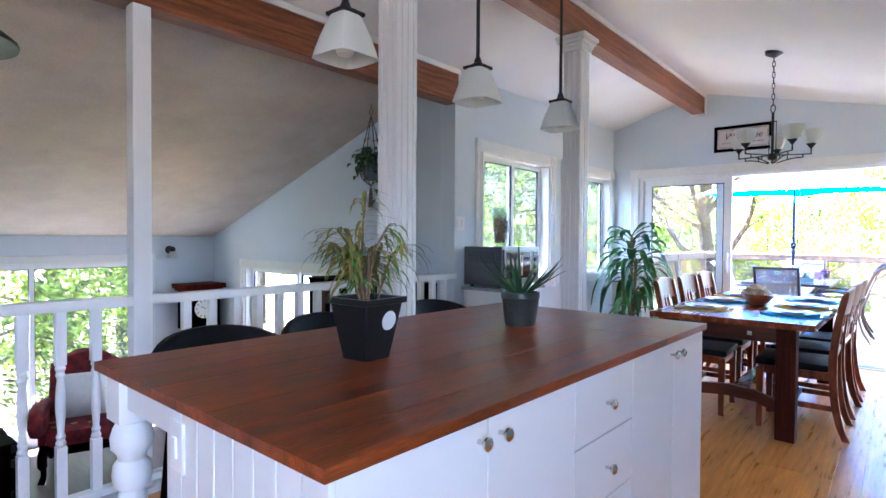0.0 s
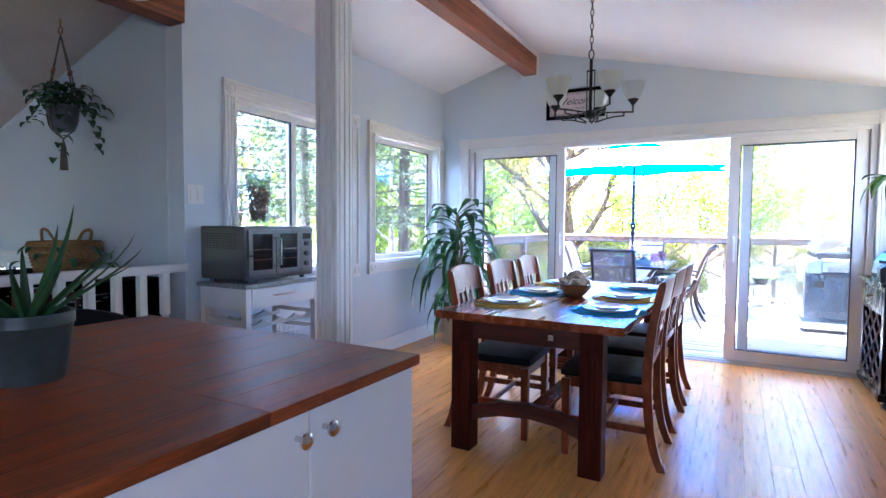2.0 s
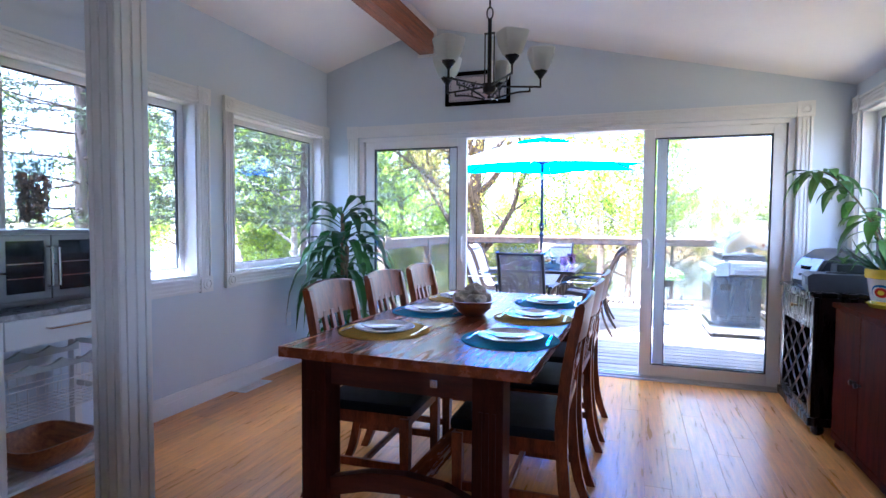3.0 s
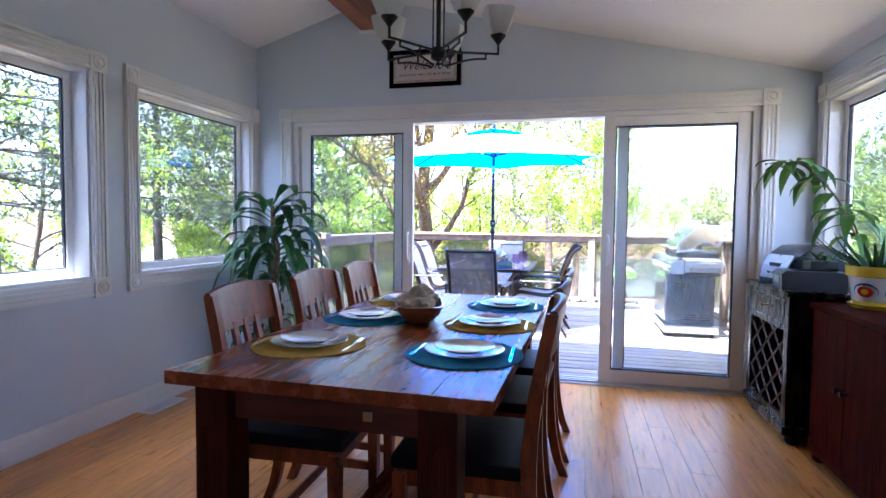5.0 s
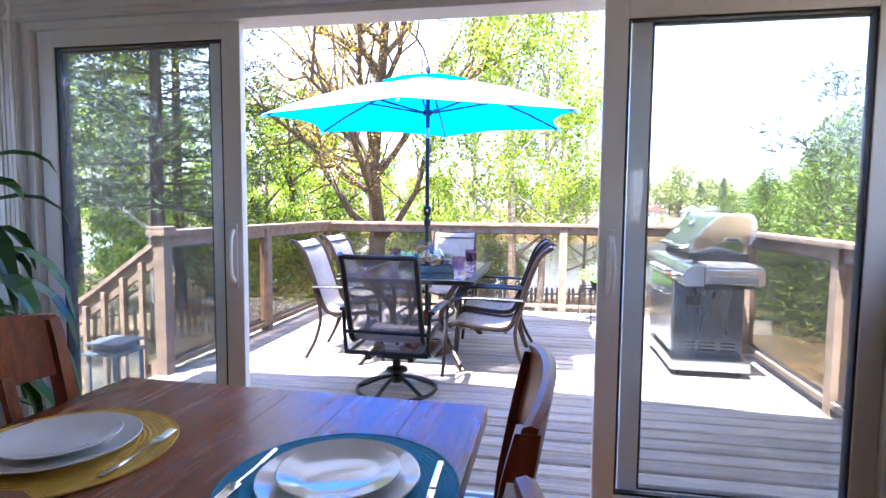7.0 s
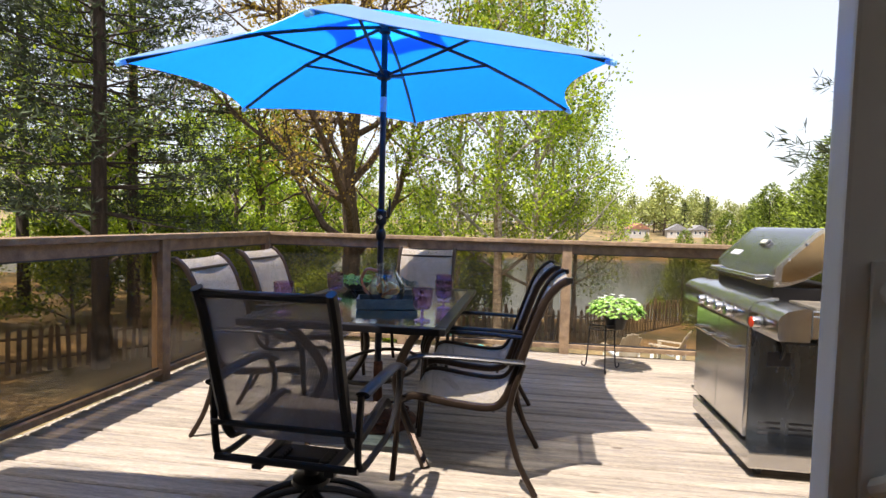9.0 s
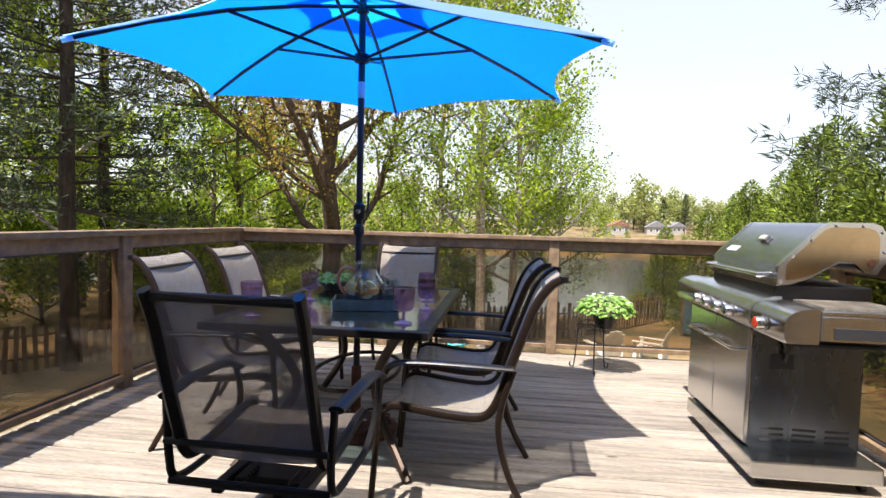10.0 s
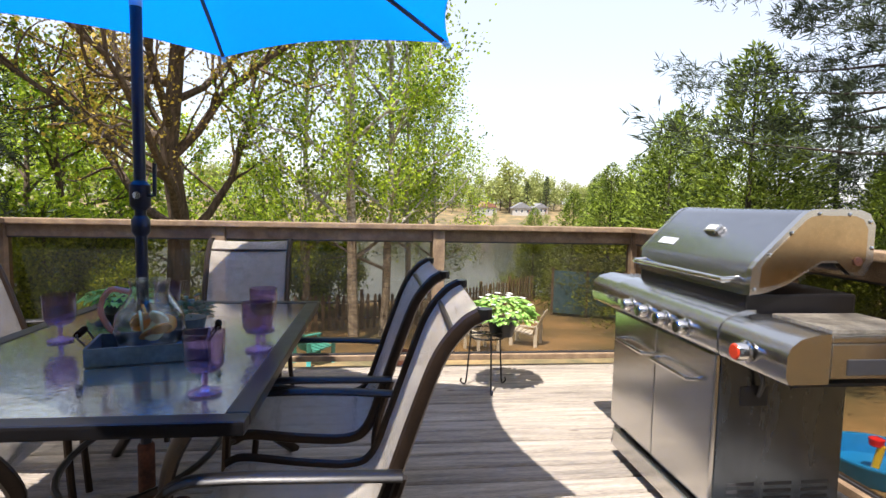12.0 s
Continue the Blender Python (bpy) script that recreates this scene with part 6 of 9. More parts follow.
clock = thing("longcase_clock", "dark wooden longcase clock with a white dial", "clock", (-6.78, 4.12, LOW))
part("case", boxes(((-0.14, -0.20, 0.0), (0.14, 0.20, 0.3)), ((-0.12, -0.17, 0.3), (0.12, 0.17, 1.1)), ((-0.14, -0.21, 1.1), (0.14, 0.21, 1.58)), bevel=0.006), M_ESPRESSO, clock)
part("cornice", boxes(((-0.16, -0.24, 1.58), (0.16, 0.24, 1.61)), ((-0.18, -0.27, 1.61), (0.18, 0.27, 1.67)), bevel=0.006), M_REDWOOD, clock)
bm = lathe([(0.0, 0.0), (0.125, 0.0), (0.125, 0.008), (0, 0.009)], 30)
bmesh.ops.transform(bm, matrix=Matrix.Translation((0.141, 0, 1.36)) @ Matrix.Rotation(math.pi / 2, 4, "Y"), verts=bm.verts)
dial = part("dial", bm, M_TRIM, clock, "round white clock dial")
bm = bmesh.new()
for k in range(12):
    a = math.tau * k / 12
    add_box(bm, (0.150, -0.005, 0.088), (0.1515, 0.005, 0.114), 0, Matrix.Translation((0, 0, 1.36)) @ Matrix.Rotation(a, 4, "X"))
add_box(bm, (0.151, -0.004, 0), (0.1525, 0.004, 0.06), 0, Matrix.Translation((0, 0, 1.36)) @ Matrix.Rotation(1.0, 4, "X"))
add_box(bm, (0.152, -0.003, 0), (0.1535, 0.003, 0.095), 0, Matrix.Translation((0, 0, 1.36)) @ Matrix.Rotation(-1.6, 4, "X"))
part("clock_hand", bm, M_INK, dial)
part("door_glass", box((0.121, -0.12, 0.36), (0.125, 0.12, 1.05)), M_OVENGLASS, clock)
scon = thing("wall_sconce", "black wall sconce with a white bell shade", "sconce", (LX, 3.82, 1.12))
part("arm", tube(curve_pts([(0.0, 0, 0.0), (0.05, 0, 0.03), (0.10, 0, 0.02)], 6), 0.012, 8), M_BLACKMETAL, scon)
bm = lathe([(0.05, 0), (0.05, 0.012), (0.03, 0.02)], 18)
bmesh.ops.transform(bm, matrix=Matrix.Rotation(math.pi / 2, 4, "Y"), verts=bm.verts)
part("wall_plate", bm, M_BLACKMETAL, scon)
part("socket", lathe([(0.03, -0.03), (0.034, 0.0), (0.02, 0.03)], 14, (0.10, 0, 0.01)), M_BLACKMETAL, scon, smooth=True)
part("shade", lathe([(0.03, -0.03), (0.045, -0.06), (0.075, -0.11), (0.072, -0.11), (0.042, -0.06), (0.027, -0.03)], 18, (0.10, 0, 0.01)), M_FROST, scon, smooth=True)

M_FLORAL = mat("red_floral_fabric", (0.33, 0.018, 0.022), 0.85, var=0.3, scale=14, second=(0.05, 0.012, 0.012), cover=0.4, fine=150, bump=0.4)
M_GOLDPRINT = mat("gold_flower_print", (0.50, 0.30, 0.10), 0.85, var=0.2)
arm = thing("armchair", "dark red floral armchair with carved legs and white cushion", "armchair", (-6.05, 2.62, LOW), -18)
part("seat", box((-0.30, -0.30, 0.30), (0.32, 0.30, 0.46), 0.06), M_FLORAL, arm, smooth=True)
bm = bmesh.new()
rows = []
for k in range(15):
    t = k / 14
    y = -0.33 + 0.66 * t
    crown = 0.95 + 0.14 * math.sin(math.pi * t)
    rows.append([bm.verts.new((x, y * (1.0 if z < 0.6 else 0.92), z)) for x, z in ((-0.26, 0.42), (-0.30, 0.75), (-0.36, crown - 0.03), (-0.41, crown), (-0.45, crown - 0.05), (-0.40, 0.42))])
for a, b in zip(rows, rows[1:]):
    for k in range(6):
        bm.faces.new((a[k], a[(k + 1) % 6], b[(k + 1) % 6], b[k]))
bm.faces.new(rows[0])
bm.faces.new(rows[-1][::-1])
bmesh.ops.recalc_face_normals(bm, faces=bm.faces)
part("backrest", bm, M_FLORAL, arm, smooth=True)
bm = bmesh.new()
for k in range(34):
    x, y, z = (random.uniform(-0.28, 0.3), random.uniform(-0.28, 0.28), 0.462) if k % 2 else (-0.275 - 0.05 * 0.5, random.uniform(-0.28, 0.28), random.uniform(0.55, 0.95))
    for j in range(5):
        a = j * math.tau / 5
        add_box(bm, (-0.008, -0.014, 0), (0.008, 0.014, 0.003), 0.002, Matrix.Translation((x + (0 if z > 0.5 else math.cos(a) * 0.02), y + math.sin(a) * 0.02, z + (math.cos(a) * 0.02 if z > 0.5 else 0))) @ Matrix.Rotation(a, 4, "Z"))
part("flower_print", bm, M_GOLDPRINT, arm)
for s in (-1, 1):
    part("armrest", tube(curve_pts([(-0.30, s * 0.33, 0.58), (0.0, s * 0.36, 0.62), (0.24, s * 0.37, 0.62), (0.32, s * 0.37, 0.54), (0.27, s * 0.36, 0.46)], 6), 0.062, 12), M_FLORAL, arm, smooth=True)
    part("side_panel", box((-0.28, s * 0.30, 0.32), (0.26, s * 0.36, 0.58), 0.03), M_FLORAL, arm, smooth=True)
    part("front_leg", tube(curve_pts([(0.29, s * 0.30, 0.33), (0.34, s * 0.32, 0.22), (0.31, s * 0.31, 0.08), (0.34, s * 0.33, 0.0)], 5), [0.045] * 4 + [0.04] * 4 + [0.024] * 4 + [0.028] * 4, 10), M_ESPRESSO, arm, smooth=True)
    part("rear_leg", tube([(-0.28, s * 0.28, 0.32), (-0.36, s * 0.30, 0.0)], [0.03, 0.02], 8), M_ESPRESSO, arm)
part("seat_rail", box((0.29, -0.28, 0.24), (0.335, 0.28, 0.32), 0.012), M_ESPRESSO, arm)
cush = thing("white_cushion", "plump white square cushion resting on the armchair", "cushion", (-6.12, 2.62, LOW + 0.46), -18)
bm = bmesh.new()
bmesh.ops.create_grid(bm, x_segments=14, y_segments=14, size=0.22)
for v in bm.verts:
    u, w = v.co.x / 0.22, v.co.y / 0.22
    v.co.z = 0.085 * (1 - u ** 2) ** 0.5 * (1 - w ** 2) ** 0.5 if abs(u) < 1 and abs(w) < 1 else 0
geo = bmesh.ops.duplicate(bm, geom=bm.verts[:] + bm.edges[:] + bm.faces[:])
for v in geo["geom"]:
    if isinstance(v, bmesh.types.BMVert):
        v.co.z *= -1
bmesh.ops.remove_doubles(bm, verts=bm.verts, dist=0.0005)
bmesh.ops.recalc_face_normals(bm, faces=bm.faces)
bmesh.ops.transform(bm, matrix=Matrix.Translation((-0.12, 0, 0.20)) @ Matrix.Rotation(radians(66), 4, "Y"), verts=bm.verts)
part("pillow", bm, mat("white_cotton", (0.74, 0.73, 0.70), 0.9, var=0.06, scale=6, fine=200, bump=0.3), cush, smooth=True)
trunk = thing("storage_trunk", "dark wooden storage trunk with metal corner fittings", "trunk", (-6.0, 1.62, LOW), 0)
part("chest", box((-0.3, -0.38, 0.0), (0.3, 0.38, 0.34), 0.01), M_ESPRESSO, trunk)
part("lid", box((-0.31, -0.39, 0.342), (0.31, 0.39, 0.48), 0.02), M_ESPRESSO, trunk)
for sx in (-1, 1):
    for sy in (-1, 1):
        for z in (0.0, 0.27, 0.40):
            part("corner_fitting", box((sx * 0.26, sy * 0.34, z), (sx * 0.318, sy * 0.398, z + 0.07), 0.01), M_BLACKMETAL, trunk)
# only a dark rounded tip is in view; dome and rod are made up
dome = thing("dark_dome_lamp", "dark dome under the sloped ceiling, made up beyond its rim", "pendant lamp", (-2.16, 1.03, 1.89))
dz = WEST_Z + (RIDGE_Z - WEST_Z) * (-2.16 - X0) / (RIDGE_X - X0) - 1.89
part("shade", lathe([(0.25, 0.0), (0.25, 0.012), (0.19, 0.06), (0.08, 0.10), (0.03, 0.12), (0.0, 0.12)], 28), M_BLACKMETAL, dome, smooth=True)
part("rod", lathe([(0.008, 0.12), (0.008, dz)], 8), M_BLACKMETAL, dome)


# ---- things on the deck ----
earlier = set(scene.objects)
M_BRONZE = mat("bronze_frame", (0.038, 0.025, 0.018), 0.4, metal=0.6, var=0.15, scale=12, fine=150)
M_DARKFRAME = mat("dark_frame", (0.010, 0.009, 0.010), 0.38, metal=0.3, var=0.1)


def sling_mat(name="sling_weave", base=(0.35, 0.31, 0.25), gap=0.26):
    """Open-weave sling fabric: tan threads with small gaps between them."""
    m = mat(name, base, 0.8, var=0.12, scale=20, fine=200, bump=0.2)
    t = m.node_tree
    n = t.nodes
    co = n.new("ShaderNodeTexCoord")
    waves = []
    for d in ("X", "Y"):
        wv = n.new("ShaderNodeTexWave")
        wv.wave_type, wv.bands_direction, wv.wave_profile = "BANDS", d, "SIN"
        wv.inputs["Scale"].default_value = 55.0
        t.links.new(co.outputs["UV"], wv.inputs["Vector"])
        waves.append(wv)
    mul = n.new("ShaderNodeMath")
    mul.operation = "MAXIMUM"
    t.links.new(waves[0].outputs["Fac"], mul.inputs[0])
    t.links.new(waves[1].outputs["Fac"], mul.inputs[1])
    gt = n.new("ShaderNodeMapRange")
    gt.inputs["From Min"].default_value, gt.inputs["From Max"].default_value = gap, gap + 0.18
    t.links.new(mul.outputs[0], gt.inputs["Value"])
    tr = n.new("ShaderNodeBsdfTransparent")
    tl = n.new("ShaderNodeBsdfTranslucent")
    tl.inputs["Color"].default_value = (*base, 1)
    m1 = n.new("ShaderNodeMixShader")
    m1.inputs["Fac"].default_value = 0.25
    t.links.new(n["Principled BSDF"].outputs["BSDF"], m1.inputs[1])
    t.links.new(tl.outputs["BSDF"], m1.inputs[2])
    m2 = n.new("ShaderNodeMixShader")
    t.links.new(gt.outputs["Result"], m2.inputs["Fac"])
    t.links.new(tr.outputs["BSDF"], m2.inputs[1])
    t.links.new(m1.outputs["Shader"], m2.inputs[2])
    t.links.new(m2.outputs["Shader"], n["Material Output"].inputs["Surface"])
    return m


M_SLING = sling_mat()
M_SLINGDARK = sling_mat("dark_sling_weave", (0.13, 0.105, 0.085), 0.34)


def sling_sheet(profile, half, n_across=6, sag=0.012):
    """A sheet stretched between two side rails along a profile of (x, z), with UVs in metres."""
    line = curve_pts([(x, 0, z) for x, z in profile], 6)
    bm = bmesh.new()
    uv = bm.loops.layers.uv.new("UVMap")
    dist = [0.0]
    for a, b in zip(line, line[1:]):
        dist.append(dist[-1] + (b - a).length)
    rows = []
    for i, p in enumerate(line):
        d = (line[min(i + 1, len(line) - 1)] - line[max(i - 1, 0)]).normalized()
        nrm = Vector((-d.z, 0, d.x))
        row = []
        for k in range(n_across + 1):
            u = -1 + 2 * k / n_across
            row.append((bm.verts.new(p + Vector((0, u * half, 0)) - nrm * (sag * (1 - u * u)) * (-1)), (u * half, dist[i])))
        rows.append(row)
    for a, b in zip(rows, rows[1:]):
        for k in range(n_across):
            quad = (a[k], a[k + 1], b[k + 1], b[k])
            f = bm.faces.new([q[0] for q in quad])
            for lp, q in zip(f.loops, quad):
                lp[uv].uv = q[1]
    return bm, line


SEAT = [(0.26, 0.385), (0.20, 0.405), (0.02, 0.385), (-0.14, 0.378), (-0.215, 0.42), (-0.27, 0.56), (-0.335, 0.75), (-0.385, 0.88), (-0.44, 0.955), (-0.485, 0.985)]


def sling_chair():
    """Faces +x, stands on z = 0."""
    ch = thing("patio_chair", "tan sling patio armchair with curved bronze metal frame", "patio chair", (0, 0, 0), 0, group="chairs round the patio table")
    bm, line = sling_sheet(SEAT, 0.235)
    part("sling", bm, M_SLING, ch, "tan woven sling seat and back", smooth=True)
    for s in (-1, 1):
        part("side_rail", tube([p + Vector((0, s * 0.245, 0)) for p in line], 0.016, 8, flat=1.2), M_BRONZE, ch, smooth=True)
        part("rail_cap", lathe([(0.020, -0.012), (0.020, 0.012)], 10, (-0.488, s * 0.245, 0.985)), M_DARKFRAME, ch)
        arm_line = curve_pts([(-0.30, s * 0.275, 0.605), (-0.10, s * 0.285, 0.612), (0.10, s * 0.285, 0.612), (0.21, s * 0.283, 0.595), (0.262, s * 0.28, 0.52), (0.275, s * 0.278, 0.36), (0.285, s * 0.276, 0.18), (0.30, s * 0.275, 0.0)], 5)
        part("front_leg", tube(arm_line[14:], 0.0145, 8), M_BRONZE, ch, smooth=True)
        bm = bmesh.new()
        add_tube(bm, arm_line[:17], [0.024] * 17, 10, flat=0.5)
        part("armrest", bm, M_DARKFRAME, ch, "dark flat armrest", smooth=True)
        part("rear_leg", tube(curve_pts([(-0.30, s * 0.268, 0.60), (-0.255, s * 0.266, 0.45), (-0.245, s * 0.268, 0.32), (-0.29, s * 0.272, 0.15), (-0.37, s * 0.275, 0.0)], 5), 0.0145, 8), M_BRONZE, ch, smooth=True)
        part("seat_bracket", tube([(0.245, s * 0.248, 0.39), (0.272, s * 0.278, 0.385)], 0.010, 6), M_BRONZE, ch)
    for x, z in ((0.18, 0.372), (-0.16, 0.352)):
        part("cross_bar", tube(curve_pts([(x, -0.245, z + 0.02), (x, -0.1, z - 0.03), (x, 0.1, z - 0.03), (x, 0.245, z + 0.02)], 4), 0.010, 8), M_BRONZE, ch)
    part("top_bar", tube([(-0.42, -0.245, 0.925), (-0.42, 0.245, 0.925)], 0.009, 8), M_BRONZE, ch)
    return ch


pc = sling_chair()
pc.matrix_basis = pose(-0.575, 10.08, DECK, 0, 0, 178)
copy_thing(pc, pose(-0.60, 10.77, DECK, 0, 0, 181))
copy_thing(pc, pose(-1.75, 10.38, DECK, 0, 0, 3))
copy_thing(pc, pose(-1.84, 11.22, DECK, 0, 0, -2))
copy_thing(pc, pose(-1.15, 11.72, DECK, 0, 0, -88))

swv = thing("swivel_rocker", "brown mesh sling swivel armchair on a dark round base", "patio chair", (-1.145, 9.46, DECK), 88, group="chairs round the patio table")
bm, line = sling_sheet([(0.27, 0.40), (0.20, 0.425), (0.02, 0.40), (-0.14, 0.385), (-0.215, 0.42), (-0.27, 0.56), (-0.33, 0.75), (-0.37, 0.88), (-0.415, 0.985)], 0.235)
part("sling", bm, M_SLINGDARK, swv, "dark brown open-weave sling seat and back", smooth=True)
for s in (-1, 1):
    part("side_rail", tube([p + Vector((0, s * 0.245, 0)) for p in line], 0.019, 8, flat=1.3), M_DARKFRAME, swv, smooth=True)
    part("armrest", tube(curve_pts([(-0.24, s * 0.30, 0.60), (-0.05, s * 0.315, 0.615), (0.15, s * 0.315, 0.61), (0.26, s * 0.31, 0.57)], 5), 0.028, 10, flat=0.5), M_DARKFRAME, swv, "dark flat armrest", smooth=True)
    part("arm_post", tube(curve_pts([(0.23, s * 0.31, 0.585), (0.25, s * 0.30, 0.45), (0.15, s * 0.29, 0.32), (-0.02, s * 0.285, 0.30), (-0.20, s * 0.285, 0.31), (-0.24, s * 0.285, 0.40), (-0.24, s * 0.295, 0.60)], 6), 0.014, 8), M_DARKFRAME, swv, smooth=True)
part("top_bar", tube([(-0.405, -0.25, 0.965), (-0.405, 0.25, 0.965)], 0.016, 8), M_DARKFRAME, swv)
part("back_bar", tube([(-0.262, -0.285, 0.46), (-0.262, 0.285, 0.46)], 0.012, 8), M_DARKFRAME, swv)
part("lower_bar", tube([(-0.235, -0.285, 0.315), (-0.235, 0.285, 0.315)], 0.015, 8), M_DARKFRAME, swv)
part("seat_cradle", boxes(((-0.18, -0.17, 0.25), (0.14, -0.13, 0.285)), ((-0.18, 0.13, 0.25), (0.14, 0.17, 0.285)), ((-0.06, -0.13, 0.235), (0.06, 0.13, 0.262)), bevel=0.006), M_DARKFRAME, swv)
for s in (-1, 1):
    bm = bmesh.new()
    for k in range(5):
        add_lathe(bm, [(0.016, 0), (0.022, 0.006), (0.022, 0.014), (0.016, 0.02)], 12, (-0.10 + k * 0.022, s * 0.10, 0.262))
    part("rocker_spring", bm, M_DARKFRAME, swv)
part("swivel_post", lathe([(0.05, 0.235), (0.03, 0.22), (0.03, 0.17), (0.075, 0.155), (0.08, 0.14), (0.035, 0.12), (0.03, 0.08), (0.04, 0.06)], 20), M_DARKFRAME, swv, smooth=True)
for k in range(5):
    a = math.tau * k / 5 + 0.35
    c, s = math.cos(a), math.sin(a)
    part("base_leg", tube(curve_pts([(c * 0.03, s * 0.03, 0.10), (c * 0.12, s * 0.12, 0.075), (c * 0.22, s * 0.22, 0.03), (c * 0.27, s * 0.27, 0.012)], 5), 0.014, 8), M_DARKFRAME, swv, smooth=True)
part("base_ring", tube([(math.cos(math.tau * j / 36) * 0.275, math.sin(math.tau * j / 36) * 0.275, 0.013) for j in range(36)], 0.013, 8, True), M_DARKFRAME, swv, smooth=True)

# glass table
GX0, GX1, GY0, GY1, GZ = -1.70, -0.65, 9.83, 11.42, 0.70
gt_ = thing("patio_table", "rectangular patio table with rippled glass top and dark frame", "table", (0, 0, 0))
M_RIPPLE = pane_mat("rippled_table_glass", (0.42, 0.52, 0.54), rough=0.04, haze=0.22, gloss=2.6)
ripple(M_RIPPLE, 60.0, 0.25)
fr_w = 0.06
part("rim", boxes(((GX0, GY0, GZ - 0.035), (GX1, GY0 + fr_w, GZ)), ((GX0, GY1 - fr_w, GZ - 0.035), (GX1, GY1, GZ)), ((GX0, GY0 + fr_w, GZ - 0.035), (GX0 + fr_w, GY1 - fr_w, GZ)), ((GX1 - fr_w, GY0 + fr_w, GZ - 0.035), (GX1, GY1 - fr_w, GZ)), bevel=0.008), M_DARKFRAME, gt_, "dark metal rim")
part("glass_top", box((GX0 + fr_w, GY0 + fr_w, GZ - 0.012), (GX1 - fr_w, GY1 - fr_w, GZ - 0.004)), M_RIPPLE, gt_, "rippled tempered glass")
for sx in (-1, 1):
    for sy in (-1, 1):
        mx, my = (GX0 + GX1) / 2, (GY0 + GY1) / 2
        lx, ly = (GX1 - GX0) / 2, (GY1 - GY0) / 2
        pts = curve_pts([(mx + sx * (lx - 0.10), my + sy * (ly - 0.14), GZ - 0.035), (mx + sx * (lx - 0.17), my + sy * (ly - 0.22), GZ - 0.06), (mx + sx * (lx - 0.30), my + sy * (ly - 0.36), 0.42), (mx + sx * (lx - 0.30), my + sy * (ly - 0.36), 0.25), (mx + sx * (lx - 0.10), my + sy * (ly - 0.14), DECK)], 6)
        part("leg", tube(pts, 0.021, 8, flat=1.2), M_BRONZE, gt_, smooth=True)
part("shelf_ring", tube([(mx + math.cos(math.tau * j / 30) * 0.24, my + math.sin(math.tau * j / 30) * 0.42, 0.30) for j in range(30)], 0.012, 8, True), M_BRONZE, gt_, smooth=True)

# umbrella
UX, UY = -1.165, 10.56
umb = thing("patio_umbrella", "open blue patio umbrella with dark pole and iron base", "umbrella", (UX, UY, DECK))
M_NAVY = mat("navy_metal", (0.010, 0.014, 0.03), 0.35, metal=0.3, var=0.1)
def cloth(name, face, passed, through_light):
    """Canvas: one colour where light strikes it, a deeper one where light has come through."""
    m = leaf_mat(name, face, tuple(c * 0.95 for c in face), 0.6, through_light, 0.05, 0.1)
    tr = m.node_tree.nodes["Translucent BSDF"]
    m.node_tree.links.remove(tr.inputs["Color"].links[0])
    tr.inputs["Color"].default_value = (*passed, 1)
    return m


# one canvas in two colours: paled for the sunlit top, deep blue for below
M_SUNLITFAB = cloth("sunlit_blue_canvas", (0.30, 0.52, 0.78), (0.45, 0.80, 1.0), 0.62)
M_THROUGHBLUE = cloth("through_lit_blue_canvas", (0.008, 0.14, 0.55), (0.003, 0.27, 0.98), 0.90)
part("pole", lathe([(0.019, 0.05), (0.019, 2.42), (0, 2.425)], 14), M_NAVY, umb, smooth=True)
part("pole_band", lathe([(0.0205, 1.88), (0.0205, 1.97)], 14), mat("pale_band", (0.35, 0.50, 0.62), 0.4), umb, smooth=True)
part("crank_housing", lathe([(0.020, 1.20), (0.033, 1.215), (0.034, 1.285), (0.020, 1.30)], 16), M_NAVY, umb, smooth=True)
part("tilt_joint", lathe([(0.020, 1.11), (0.030, 1.125), (0.030, 1.165), (0.020, 1.18)], 16), M_NAVY, umb, smooth=True)
part("crank_handle", tube([(0.03, -0.01, 1.25), (0.055, -0.02, 1.25), (0.058, -0.022, 1.36)], 0.007, 8), M_NAVY, umb)
bm = lathe([(0.013, 0.0), (0.013, 0.012), (0, 0.013)], 12)
bmesh.ops.transform(bm, matrix=Matrix.Translation((0.006, -0.034, 1.25)) @ Matrix.Rotation(math.pi / 2, 4, "X"), verts=bm.verts)
part("crank_bolt", bm, M_CHROME, umb, smooth=True)
M_IRON = mat("rusty_iron", (0.10, 0.035, 0.02), 0.7, metal=0.3, var=0.4, scale=18, bump=0.5)
bs = part("base", lathe([(0.0, 0.0), (0.24, 0.0), (0.245, 0.012), (0.225, 0.026), (0.13, 0.05), (0.045, 0.08), (0.028, 0.11), (0.028, 0.36), (0.022, 0.37)], 36), M_IRON, umb, "rusty cast iron base", smooth=True)
for k in range(10):
    a = math.tau * k / 10
    part("scroll", tube([(math.cos(a) * 0.165 + math.cos(q) * 0.042, math.sin(a) * 0.165 + math.sin(q) * 0.042, 0.047 + 0.004 * math.cos(q - a)) for q in [math.tau * j / 14 for j in range(14)]], 0.007, 6, True), M_IRON, bs)
ang0, R, ZT, ZA = math.radians(-26.2), 1.39, 2.02, 2.40
lean = Matrix.Translation((0, 0, 2.25)) @ Matrix.Rotation(radians(2.3), 4, "X") @ Matrix.Translation((0, 0, -2.25))
tips = [Vector((R * math.cos(ang0 + math.tau * k / 6), R * math.sin(ang0 + math.tau * k / 6), ZT)) for k in range(6)]
apex = Vector((0, 0, ZA))


